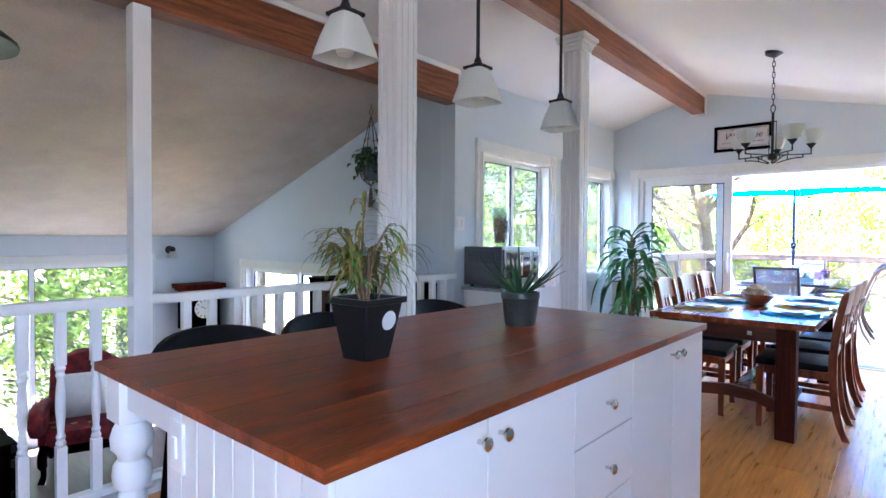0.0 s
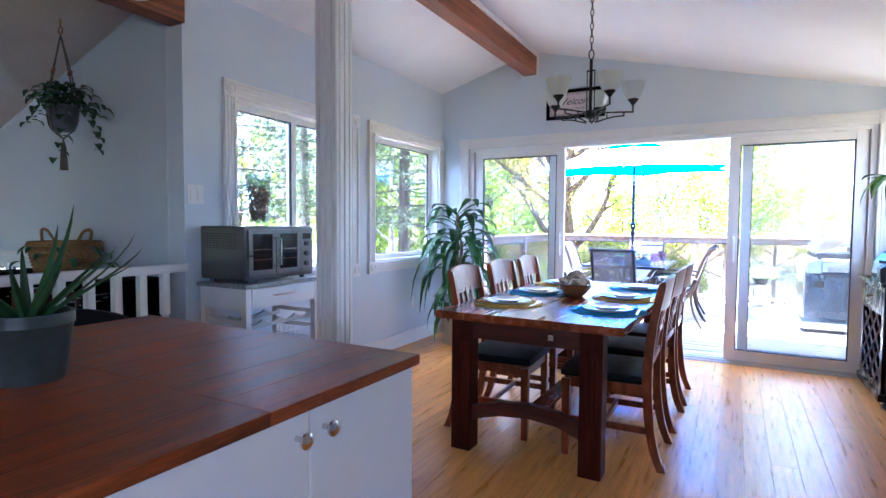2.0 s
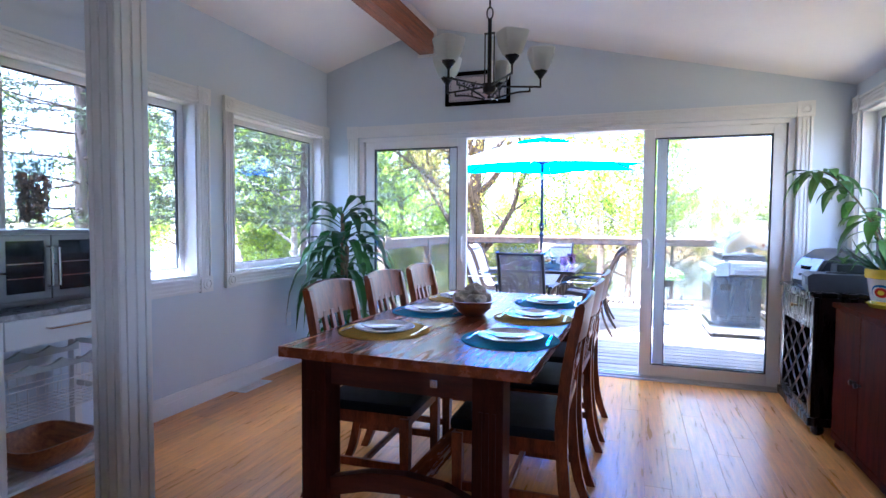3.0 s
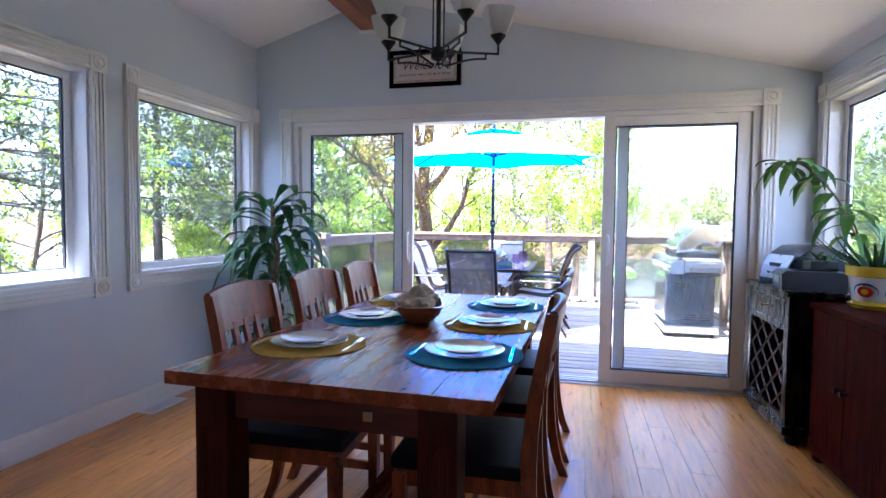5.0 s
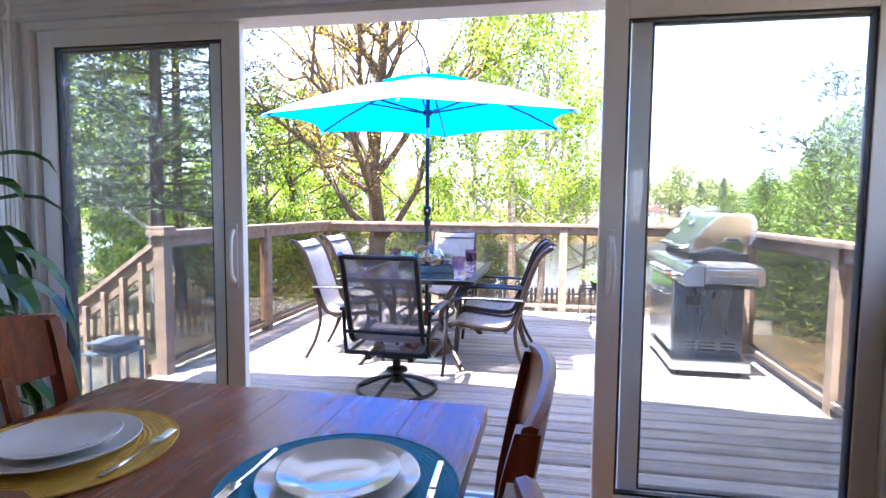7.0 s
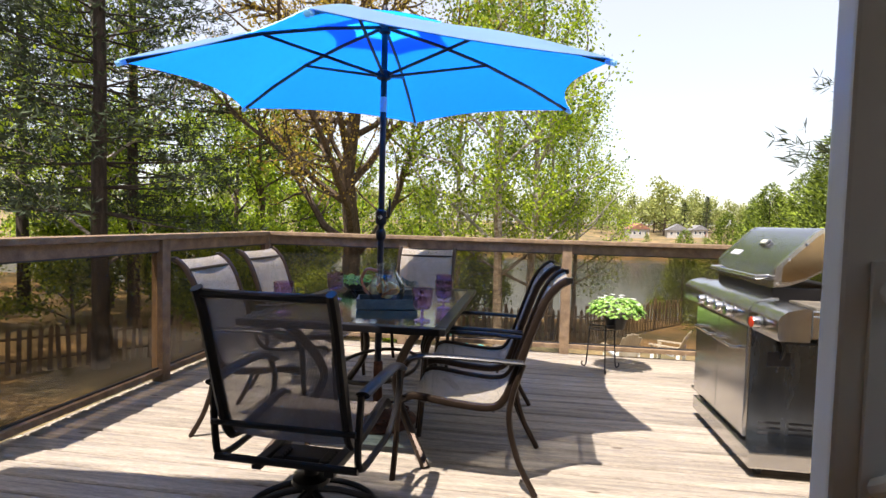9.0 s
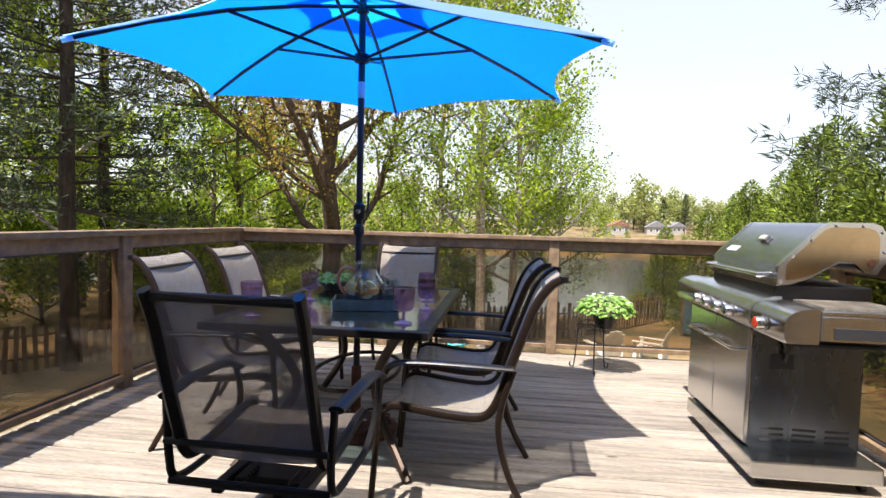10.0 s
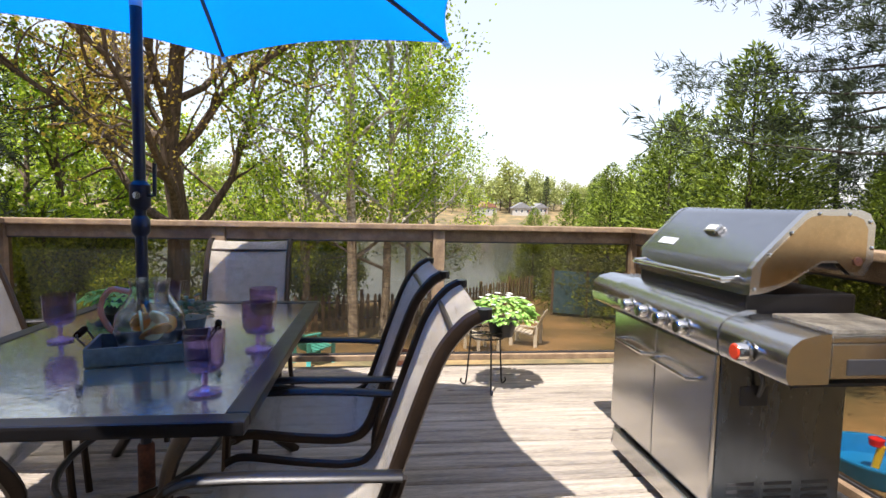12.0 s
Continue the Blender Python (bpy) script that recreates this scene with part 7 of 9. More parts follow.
def canopy_point(k, u, t):
    """On panel k: u across (0..1), t from the crown (0) to the hem (1), with slack between ribs."""
    a, b = tips[k], tips[(k + 1) % 6]
    rim = a.lerp(b, u)
    inward = 0.10 * (1 - (2 * u - 1) ** 2)
    rim = Vector((rim.x * (1 - inward), rim.y * (1 - inward), rim.z + 0.02 * (1 - (2 * u - 1) ** 2)))
    p = apex.lerp(rim, t)
    p.z += 0.055 * math.sin(math.pi * t)
    return p


bm = bmesh.new()
for k in range(6):
    grid = [[bm.verts.new(canopy_point(k, i / 8, 0.17 + 0.83 * j / 12)) for i in range(9)] for j in range(13)]
    for j in range(12):
        for i in range(8):
            bm.faces.new((grid[j][i], grid[j][i + 1], grid[j + 1][i + 1], grid[j + 1][i]))
bmesh.ops.remove_doubles(bm, verts=bm.verts, dist=0.002)
bmesh.ops.recalc_face_normals(bm, faces=bm.faces)
bmesh.ops.transform(bm, matrix=lean, verts=bm.verts)
# added second layer, carries the deeper blue of the side away from the sun
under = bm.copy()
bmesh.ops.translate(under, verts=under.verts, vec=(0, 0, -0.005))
can = part("canopy", bm, M_SUNLITFAB, umb, "blue canvas canopy, its top coloured pale as if sunlit", smooth=True)
part("lining", under, M_THROUGHBLUE, can, "added deep blue layer for the canopy's unlit side", smooth=True)
bm = bmesh.new()
for k in range(6):
    grid = [[bm.verts.new(canopy_point(k, i / 6, 0.30 * j / 5) + Vector((0, 0, 0.014 + 0.02 * math.sin(math.pi * i / 6)))) for i in range(7)] for j in range(6)]
    for j in range(5):
        for i in range(6):
            bm.faces.new((grid[j][i], grid[j][i + 1], grid[j + 1][i + 1], grid[j + 1][i]))
bmesh.ops.remove_doubles(bm, verts=bm.verts, dist=0.002)
bmesh.ops.transform(bm, matrix=lean, verts=bm.verts)
part("vent_flap", bm, M_THROUGHBLUE, can, "deep blue vent flap", smooth=True)
bm = lathe([(0.0, ZA + 0.03), (0.02, ZA + 0.05), (0.018, ZA + 0.09), (0.0, ZA + 0.12)], 12)
part("finial", bm, M_NAVY, umb, smooth=True)
part("hub", lathe([(0.021, 2.07), (0.042, 2.08), (0.042, 2.12), (0.021, 2.13)], 16), M_NAVY, umb, smooth=True)
part("crown_hub", lathe([(0.021, 2.34), (0.035, 2.35), (0.035, 2.38), (0.021, 2.40)], 16), M_NAVY, umb, smooth=True)
for k in range(6):
    pts = [lean @ (canopy_point(k, 0.0, t) - Vector((0, 0, 0.02))) for t in (0.02, 0.25, 0.5, 0.75, 0.97)]
    rb = part("rib", tube(pts, 0.0105, 6), M_NAVY, umb)
    mid = lean @ (canopy_point(k, 0.0, 0.50) - Vector((0, 0, 0.025)))
    a = ang0 + math.tau * k / 6
    part("strut", tube([(math.cos(a) * 0.04, math.sin(a) * 0.04, 2.10), mid], 0.009, 6), M_NAVY, rb)
    part("tip_pocket", tube([pts[-1], pts[-1] + (pts[-1] - pts[-2]).normalized() * 0.05], 0.014, 6), M_SUNLITFAB, rb)

# on the glass table
M_LILAC = pane_mat("lilac_acrylic", (0.82, 0.72, 0.86), gloss=2.0)
M_WATER = pane_mat("water", (0.93, 0.93, 0.97), gloss=0.8)
gob = thing("goblet", "lilac tinted acrylic goblet filled with water", "goblet", (-0.80, 10.04, GZ), 0, group="goblets")
part("cup", lathe([(0.006, 0.05), (0.038, 0.060), (0.050, 0.080), (0.053, 0.165), (0.0515, 0.165), (0.048, 0.083), (0.036, 0.063), (0.0, 0.056)], 22), M_LILAC, gob, smooth=True)
part("stem", lathe([(0.043, 0.0), (0.043, 0.003), (0.012, 0.010), (0.006, 0.02), (0.009, 0.034), (0.006, 0.055)], 18), mat("violet_acrylic", (0.66, 0.42, 0.74), 0.1, var=0.02, trans=0.85), gob, "violet stem and foot", smooth=True)
part("water_fill", lathe([(0.0, 0.058), (0.035, 0.064), (0.0475, 0.084), (0.050, 0.130), (0, 0.1301)], 20), M_WATER, gob, smooth=True)
for x, y in ((-0.755, 10.47), (-0.80, 10.78), (-1.47, 10.62), (-1.22, 10.93), (-1.55, 10.05)):
    copy_thing(gob, pose(x, y, GZ))
M_GALV = mat("galvanised_tray", (0.10, 0.14, 0.15), 0.4, metal=0.4, var=0.2, scale=14)
tray = thing("serving_tray", "grey galvanised metal tray with wooden side handles", "tray", (-1.08, 10.42, GZ), 14)
part("pan", boxes(((-0.165, -0.10, 0.0), (0.165, 0.10, 0.004)), ((-0.172, -0.105, 0.0), (-0.165, 0.105, 0.055)), ((0.165, -0.105, 0.0), (0.172, 0.105, 0.055)), ((-0.165, -0.105, 0.0), (0.165, -0.098, 0.055)), ((-0.165, 0.098, 0.0), (0.165, 0.105, 0.055))), M_GALV, tray)
for s in (-1, 1):
    part("handle_arm", tube(curve_pts([(s * 0.172, -0.05, 0.045), (s * 0.20, -0.05, 0.085), (s * 0.20, 0.05, 0.085), (s * 0.172, 0.05, 0.045)], 3), 0.0035, 6), M_BLACKMETAL, tray)
    part("grip", tube([(s * 0.20, -0.042, 0.086), (s * 0.20, 0.042, 0.086)], 0.011, 10), M_ESPRESSO, tray, smooth=True)
M_THIN = pane_mat("thin_clear_glass", (0.90, 0.94, 0.96), gloss=2.4)
pit = thing("glass_pitcher", "round glass pitcher of fruit water with amber handle", "pitcher", (-1.085, 10.42, GZ + 0.005))
pit.scale = (1.22, 1.22, 1.22)
part("jug", lathe([(0.055, 0.0), (0.075, 0.02), (0.088, 0.065), (0.082, 0.11), (0.055, 0.15), (0.045, 0.17), (0.052, 0.20), (0.050, 0.20), (0.043, 0.17), (0.053, 0.148), (0.079, 0.11), (0.085, 0.065), (0.072, 0.023), (0.0, 0.006)], 28), M_THIN, pit, smooth=True)
part("drink", lathe([(0.0, 0.008), (0.070, 0.024), (0.083, 0.065), (0.079, 0.108), (0, 0.1085)], 24), M_WATER, pit, smooth=True)
for k in range(9):
    bm = lathe([(0.026, -0.003), (0.027, 0.0), (0.026, 0.003)], 14)
    bmesh.ops.transform(bm, matrix=Matrix.Translation((random.uniform(-0.04, 0.04), random.uniform(-0.04, 0.04), random.uniform(0.045, 0.10))) @ Euler((random.uniform(0, 3), random.uniform(0, 3), 0)).to_matrix().to_4x4(), verts=bm.verts)
    part("fruit_slice", bm, mat("orange_slice", (0.80, 0.30, 0.03), 0.5) if k % 3 else mat("lemon_slice", (0.80, 0.70, 0.35), 0.5), pit)
part("handle", tube(curve_pts([(-0.048, 0, 0.165), (-0.10, 0, 0.17), (-0.125, 0, 0.12), (-0.105, 0, 0.07), (-0.08, 0, 0.05)], 6), 0.008, 8), mat("amber_glass", (0.62, 0.28, 0.20), 0.1, var=0.02, trans=0.5), pit, "amber glass handle", smooth=True)
herb = thing("herb_pot", "small green herb in a grey metal pot", "potted plant", (-1.02, 10.60, GZ))
part("pot", lathe([(0.0, 0.0), (0.040, 0.0), (0.055, 0.085), (0.050, 0.085), (0, 0.075)], 20), M_GALV, herb, smooth=True)
bm = bmesh.new()
for k in range(110):
    a = random.uniform(0, math.tau)
    r = 0.06 * math.sqrt(random.random())
    arc_leaf(bm, (r * math.cos(a), r * math.sin(a), 0.09 + random.uniform(0, 0.09) * (1 - r / 0.09)), a, 0.04, 0.7, 0.6, 0.016, 5, 0.2, (0.5, 1, 0.9, 0.6, 0.05))
part("leaves", bm, M_DARKGREEN, herb)
stack = thing("plate_stack", "low dark dish of green leaves on the table", "dish", (-1.50, 11.15, GZ))
part("dish", lathe([(0.0, 0.0), (0.06, 0.0), (0.11, 0.05), (0.105, 0.05), (0, 0.02)], 24), M_GREYPOT, stack, smooth=True)
bm = bmesh.new()
for k in range(120):
    a = random.uniform(0, math.tau)
    r = 0.13 * math.sqrt(random.random())
    arc_leaf(bm, (r * math.cos(a), r * math.sin(a), 0.05 + random.uniform(0, 0.07) * (1 - r / 0.2)), a, 0.05, 0.5, 0.7, 0.03, 5, 0.2, (0.5, 1, 0.9, 0.6, 0.05))
M_LIGHTLEAF = leaf_mat("bright_leaf", (0.40, 0.60, 0.16), (0.22, 0.42, 0.07), 0.5, 0.35)
part("leaves", bm, M_LIGHTLEAF, stack)

# ---- grill ----
grill = thing("gas_grill", "stainless steel gas grill with closed hood and side shelves", "grill", (0, 0.125, DECK))
# steel darkened in its colour for the shade and dark reflection on the sides
M_SHADESTEEL = mat("shaded_side_steel", (0.13, 0.15, 0.18), 0.26, metal=0.95, var=0.12, scale=2.2, stretch=(3, 3, 0.7), fine=12, rough_var=0.1)
HX0, HX1, HY0, HY1 = 0.885, 1.39, 10.235, 11.08
part("base_tray", box((0.835, 10.065, 0.05), (1.405, 10.99, 0.135), 0.01), M_STEELH, grill)
part("side_panel", box((HX0, HY0, 0.135), (HX1, HY0 + 0.02, 0.80), 0.004), M_SHADESTEEL, grill)
part("side_panel", box((HX0, HY1 - 0.02, 0.145), (HX1, HY1, 0.80), 0.004), M_SHADESTEEL, grill)
part("back_panel", box((HX1 - 0.02, HY0 + 0.02, 0.145), (HX1, HY1 - 0.02, 0.80)), M_STEEL, grill)
for k in range(3):
    for x_, w_, z_ in ((0.935, 0.11, 0.17 + k * 0.028), (1.085, 0.11, 0.17 + k * 0.028), (1.235, 0.11, 0.17 + k * 0.028), (1.10, 0.10, 0.655 + k * 0.026), (1.24, 0.10, 0.655 + k * 0.026)):
        part("vent_slot", box((x_, HY0 - 0.0015, z_), (x_ + w_, HY0 + 0.003, z_ + 0.013), 0.002), M_GASKET, grill)
part("hose_port", box((0.965, HY0 - 0.003, 0.53), (1.075, HY0 + 0.004, 0.605), 0.018), M_GASKET, grill)
part("gas_hose", tube(curve_pts([(1.0, HY0 - 0.012, 0.70), (1.03, HY0 - 0.03, 0.64), (1.03, HY0 - 0.01, 0.57)], 6), 0.009, 8), M_DARKPLASTIC, grill, smooth=True)
mid = (HY0 + HY1) / 2
for a, b, h in ((HY0 + 0.003, mid - 0.002, -1), (mid + 0.002, HY1 - 0.003, 1)):
    dd = part("door", box((HX0 - 0.022, a, 0.15), (HX0 - 0.001, b, 0.722), 0.006), M_STEELH, grill)
    ya, yb = ((a + 0.10, b - 0.03) if h < 0 else (a + 0.03, b - 0.10))
    part("handle", tube([(HX0 - 0.02, ya, 0.60), (HX0 - 0.062, ya + 0.008, 0.60), (HX0 - 0.062, yb - 0.008, 0.60), (HX0 - 0.02, yb, 0.60)], 0.009, 8), M_CHROME, dd, smooth=True)
# control panel: a rolled front with ends
prof = [(x + 0.07, z) for x, z in ((0.80, 0.725), (0.785, 0.75), (0.785, 0.81), (0.795, 0.835), (0.83, 0.868), (0.895, 0.888), (0.93, 0.888), (0.93, 0.725))]
panel = part("control_panel", prism(prof, HY1 + 0.02 - (HY0 - 0.01), Matrix.Translation((0, HY1 + 0.02, 0)) @ XZ), M_STEELH, grill, smooth=True)
near_end = [(x + 0.07, z) for x, z in ((0.80, 0.725), (0.79, 0.75), (0.79, 0.81), (0.80, 0.838), (0.83, 0.862), (0.895, 0.878), (0.93, 0.878), (0.93, 0.725))]
part("side_fascia", prism(near_end, 0.33, Matrix.Translation((0, HY0 - 0.012, 0)) @ XZ), M_STEELH, grill, smooth=True)
part("side_fascia", prism(near_end, 0.28, Matrix.Translation((0, HY1 + 0.302, 0)) @ XZ), M_STEELH, grill, smooth=True)
sb = part("side_burner_shelf", boxes(((1.002, HY0 - 0.34, 0.85), (HX1, HY0 - 0.004, 0.872)), ((1.002, HY0 - 0.34, 0.74), (HX1 + 0.02, HY0 - 0.325, 0.85)), bevel=0.006), M_STEELH, grill, "steel side shelf with burner lid")
part("burner_lid", box((1.03, HY0 - 0.31, 0.872), (1.36, HY0 - 0.05, 0.884), 0.005), mat("worn_steel", (0.42, 0.38, 0.32), 0.45, metal=0.9, var=0.3, scale=9), sb)
part("shelf_recess", box((1.06, HY0 - 0.344, 0.752), (1.36, HY0 - 0.338, 0.80), 0.002), M_GASKET, sb)
part("shelf_underside", box((0.90, HY0 - 0.32, 0.71), (HX1, HY0 - 0.02, 0.72)), M_GASKET, sb)
part("side_shelf", box((1.002, HY1 + 0.025, 0.85), (HX1, HY1 + 0.30, 0.872), 0.006), M_STEELH, grill)
M_REDKNOB = mat("red_enamel", (0.55, 0.045, 0.015), 0.35, var=0.1)
for k, y_ in enumerate((10.89, 10.74, 10.58, 10.42, HY0 - 0.17)):
    bm = lathe([(0.036, 0.0), (0.038, 0.006), (0.030, 0.010), (0.029, 0.038), (0.026, 0.044), (0, 0.046)], 22)
    bmesh.ops.transform(bm, matrix=Matrix.Translation((0.855, y_, 0.782)) @ Matrix.Rotation(-math.pi / 2, 4, "Y"), verts=bm.verts)
    kn = part("burner_knob", bm, M_CHROME, grill, "chrome burner knob", smooth=True)
    bm = lathe([(0.0275, 0.0425), (0.022, 0.0475), (0, 0.048)], 20)
    bmesh.ops.transform(bm, matrix=Matrix.Translation((0.855, y_, 0.782)) @ Matrix.Rotation(-math.pi / 2, 4, "Y"), verts=bm.verts)
    part("knob_face", bm, M_REDKNOB if k == 4 else M_STEEL, kn, "red knob face" if k == 4 else "")
part("firebox", box((0.98, HY0 + 0.02, 0.80), (HX1 + 0.03, HY1 - 0.02, 0.94), 0.01), M_DARKFRAME, grill)
# hood
hood = [(0.975, 0.935), (0.98, 1.03), (1.00, 1.058), (1.165, 1.225), (1.19, 1.243), (1.225, 1.25), (1.39, 1.25), (1.43, 1.236), (1.455, 1.195), (1.455, 1.06), (1.42, 1.005), (1.37, 1.01), (1.32, 1.055), (1.25, 1.055), (1.12, 0.975), (1.04, 0.945)]
hd = part("hood", prism(hood, HY1 - HY0 - 0.05, Matrix.Translation((0, HY1 - 0.025, 0)) @ XZ), M_STEEL, grill, "closed steel hood", smooth=True)
# the deck's tan reflection is put into this steel's colour
M_DECKTAN = mat("deck_reflection_steel", (0.46, 0.34, 0.20), 0.22, metal=1.0, var=0.12, scale=3)
for y_ in (HY0 + 0.025, HY1 + 0.002):
    he = part("hood_end", prism([(x, z + 0.003) for x, z in hood], 0.026, Matrix.Translation((0, y_, 0)) @ XZ), M_STEELH, hd)
    part("hood_inset", prism([(1.235 + (x - 1.235) * 0.86, 1.125 + (z - 1.125) * 0.84) for x, z in hood], 0.03, Matrix.Translation((0, y_ + 0.002, 0)) @ XZ), M_DECKTAN, hd, "hood end panel coloured tan for the reflected deck")
for x, z in ((0.985, 0.965), (1.035, 1.09), (1.115, 1.17), (1.22, 1.241), (1.34, 1.241), (1.425, 1.215), (1.438, 1.12)):
    b2 = lathe([(0.008, 0.0), (0.008, 0.003), (0, 0.006)], 10)
    bmesh.ops.transform(b2, matrix=Matrix.Translation((x + 0.008, HY0 - 0.001, z - 0.006)) @ Matrix.Rotation(math.pi / 2, 4, "X"), verts=b2.verts)
    part("rivet", b2, M_CHROME, hd)
b2 = lathe([(0.016, 0.0), (0.016, 0.008), (0, 0.010)], 14)
bmesh.ops.transform(b2, matrix=Matrix.Translation((1.39, HY0 - 0.001, 1.065)) @ Matrix.Rotation(math.pi / 2, 4, "X"), verts=b2.verts)
part("hinge_bolt", b2, M_IRON, hd)
part("handle", tube([(0.985, HY0 + 0.07, 0.99), (0.92, HY0 + 0.07, 0.985), (0.92, HY1 - 0.07, 0.985), (0.985, HY1 - 0.07, 0.99)], 0.012, 10), M_CHROME, hd, smooth=True)
th = Matrix.Translation((1.095, mid - 0.02, 1.152)) @ Matrix.Rotation(radians(-45), 4, "Y")
part("thermometer", add_box(bmesh.new(), (-0.022, -0.045, 0.0), (0.022, 0.045, 0.022), 0.006, th), M_CHROME, hd, "square hood thermometer")
part("thermometer_glass", add_box(bmesh.new(), (-0.013, -0.033, 0.0225), (0.013, 0.033, 0.0245), 0.001, th), mat("pale_dial", (0.6, 0.6, 0.5), 0.2), hd)
lg = Matrix.Translation((1.034, HY1 - 0.17, 1.092)) @ Matrix.Rotation(radians(45), 4, "Y")
part("badge", add_box(bmesh.new(), (-0.003, -0.07, -0.02), (0.001, 0.07, 0.02), 0.001, lg), mat("badge_silver", (0.75, 0.76, 0.78), 0.3, metal=0.5), hd, "plain silver badge")
for x in (0.90, 1.35):
    for y_ in (10.13, 10.93):
        bm = lathe([(0.022, -0.014), (0.024, -0.008), (0.024, 0.008), (0.022, 0.014)], 16)
        bmesh.ops.transform(bm, matrix=Matrix.Translation((x, y_, 0.024)) @ Matrix.Rotation(math.pi / 2, 4, "Y"), verts=bm.verts)
        bm2 = add_box(bm, (x - 0.012, y_ - 0.012, 0.03), (x + 0.012, y_ + 0.012, 0.055))
        part("castor", bm2, M_DARKPLASTIC, grill)
letters("D'LUXE", 0.038, grill, Matrix.Translation((0.8535, HY1 + 0.02, 0.775)) @ Matrix.Rotation(-math.pi / 2, 4, "Z") @ UP, M_INK)

# plant stand with flowers
stand = thing("plant_stand", "black wire plant stand on the deck", "plant stand", (0.39, 12.14, DECK))
for k in range(3):
    a = math.tau * k / 3 + 0.55
    c, s = math.cos(a), math.sin(a)
    part("leg", tube(curve_pts([(c * 0.115, s * 0.115, 0.40), (c * 0.13, s * 0.13, 0.2), (c * 0.145, s * 0.145, 0.03), (c * 0.165, s * 0.165, 0.006), (c * 0.185, s * 0.185, 0.022), (c * 0.178, s * 0.178, 0.04)], 5), 0.006, 6), M_BLACKMETAL, stand, smooth=True)
for z, r in ((0.40, 0.118), (0.36, 0.116)):
    part("ring", tube([(math.cos(math.tau * j / 24) * r, math.sin(math.tau * j / 24) * r, z) for j in range(24)], 0.005, 6, True), M_BLACKMETAL, stand)
part("tray_bars", boxes(((-0.115, -0.004, 0.358), (0.115, 0.004, 0.364)), ((-0.004, -0.115, 0.358), (0.004, 0.115, 0.364))), M_BLACKMETAL, stand)
flo = thing("flower_pot", "white flowering plant with bright leaves in a dark pot", "potted plant", (0.49, 12.14, DECK + 0.364))
part("pot", lathe([(0.0, 0.0), (0.075, 0.0), (0.105, 0.11), (0.098, 0.11), (0, 0.10)], 22), M_BLACKPOT, flo, smooth=True)
bm = bmesh.new()
fl = bmesh.new()
for k in range(620):
    a, b = random.uniform(0, math.tau), random.uniform(-0.25, 1.0)
    q = math.asin(max(-1, min(1, b)))
    r = random.uniform(0.7, 1.0)
    p = Vector((0.215 * r * math.cos(q) * math.cos(a), 0.215 * r * math.cos(q) * math.sin(a), 0.14 + 0.13 * r * math.sin(q)))
    arc_leaf(bm, p, a, 0.045, 0.4, 0.6, 0.03, 5, 0.2, (0.5, 1, 0.9, 0.6, 0.05))
    if k % 7 == 0 and b > 0:
        c = p * 1.06 + Vector((0, 0, 0.01))
        for j in range(5):
            t = math.tau * j / 5
            arc_leaf(fl, c, t, 0.018, 0.3, 0.1, 0.016, 5, 0.1, (0.4, 1, 1, 0.8, 0.3))
part("foliage", bm, M_LIGHTLEAF, flo)
part("blossoms", fl, leaf_mat("white_petal", (0.85, 0.85, 0.82), (0.75, 0.76, 0.72), 0.6, 0.3, 0.05), flo, "small white blossoms")

# the furniture group stands a little nearer the house
for ob in [o for o in scene.objects if o not in earlier and o.parent is None]:
    ob.location = ob.location + Vector((0.04, -0.25, 0))

# stairs down from the deck, lantern
st = thing("deck_stairs", "weathered wooden stairs with slatted handrail off the deck", "stairs", (0, 0, 0), kind="structure")
for k in range(12):
    part("tread", box((DX0 - 0.27 * (k + 1), 8.05, DECK - 0.19 * (k + 1) - 0.035), (DX0 - 0.27 * k - 0.02, 9.12, DECK - 0.19 * (k + 1)), 0.005), M_RAILWOOD, st)
slope = 0.19 / 0.27
for nm, z0, hh, w in (("stair_handrail", 0.80, 0.14, 0.04), ("stair_stringer", -0.02, 0.12, 0.04)):
    x0, x1 = RX0 - 0.046, RX0 - 3.2
    part(nm, prism([(x0, z0), (x0, z0 + hh), (x1, z0 + hh - slope * (x0 - x1)), (x1, z0 - slope * (x0 - x1))], w, Matrix.Translation((0, 9.2 + w / 2, 0)) @ XZ), M_RAILWOOD, st)
part("stair_cap", prism([(RX0 - 0.046, 0.942), (RX0 - 0.046, 0.98), (RX0 - 3.2, 0.98 - slope * 3.154), (RX0 - 3.2, 0.942 - slope * 3.154)], 0.10, Matrix.Translation((0, 9.25, 0)) @ XZ), M_RAILWOOD, st)
for k in range(18):
    x = RX0 - 0.15 - 0.165 * k
    z0 = 0.05 - slope * (RX0 - 0.046 - x)
    part("baluster", box((x - 0.018, 9.142, z0), (x + 0.018, 9.178, z0 + 0.84), 0.003), M_RAILWOOD, st)
part("post_cap", box((RX0 - 0.07, 9.13, RT), (RX0 + 0.07, 9.27, RT + 0.03), 0.01), M_RAILWOOD, st)
lan = thing("lantern", "grey metal lantern standing on the deck", "lantern", (-2.74, 8.52, DECK))
M_LANT = mat("grey_lantern_metal", (0.16, 0.18, 0.20), 0.45, metal=0.5, var=0.2)
part("base", box((-0.11, -0.11, 0), (0.11, 0.11, 0.025), 0.004), M_LANT, lan)
for sx in (-1, 1):
    for sy in (-1, 1):
        part("corner_bar", box((sx * 0.10 - 0.009, sy * 0.10 - 0.009, 0.025), (sx * 0.10 + 0.009, sy * 0.10 + 0.009, 0.36), 0.002), M_LANT, lan)
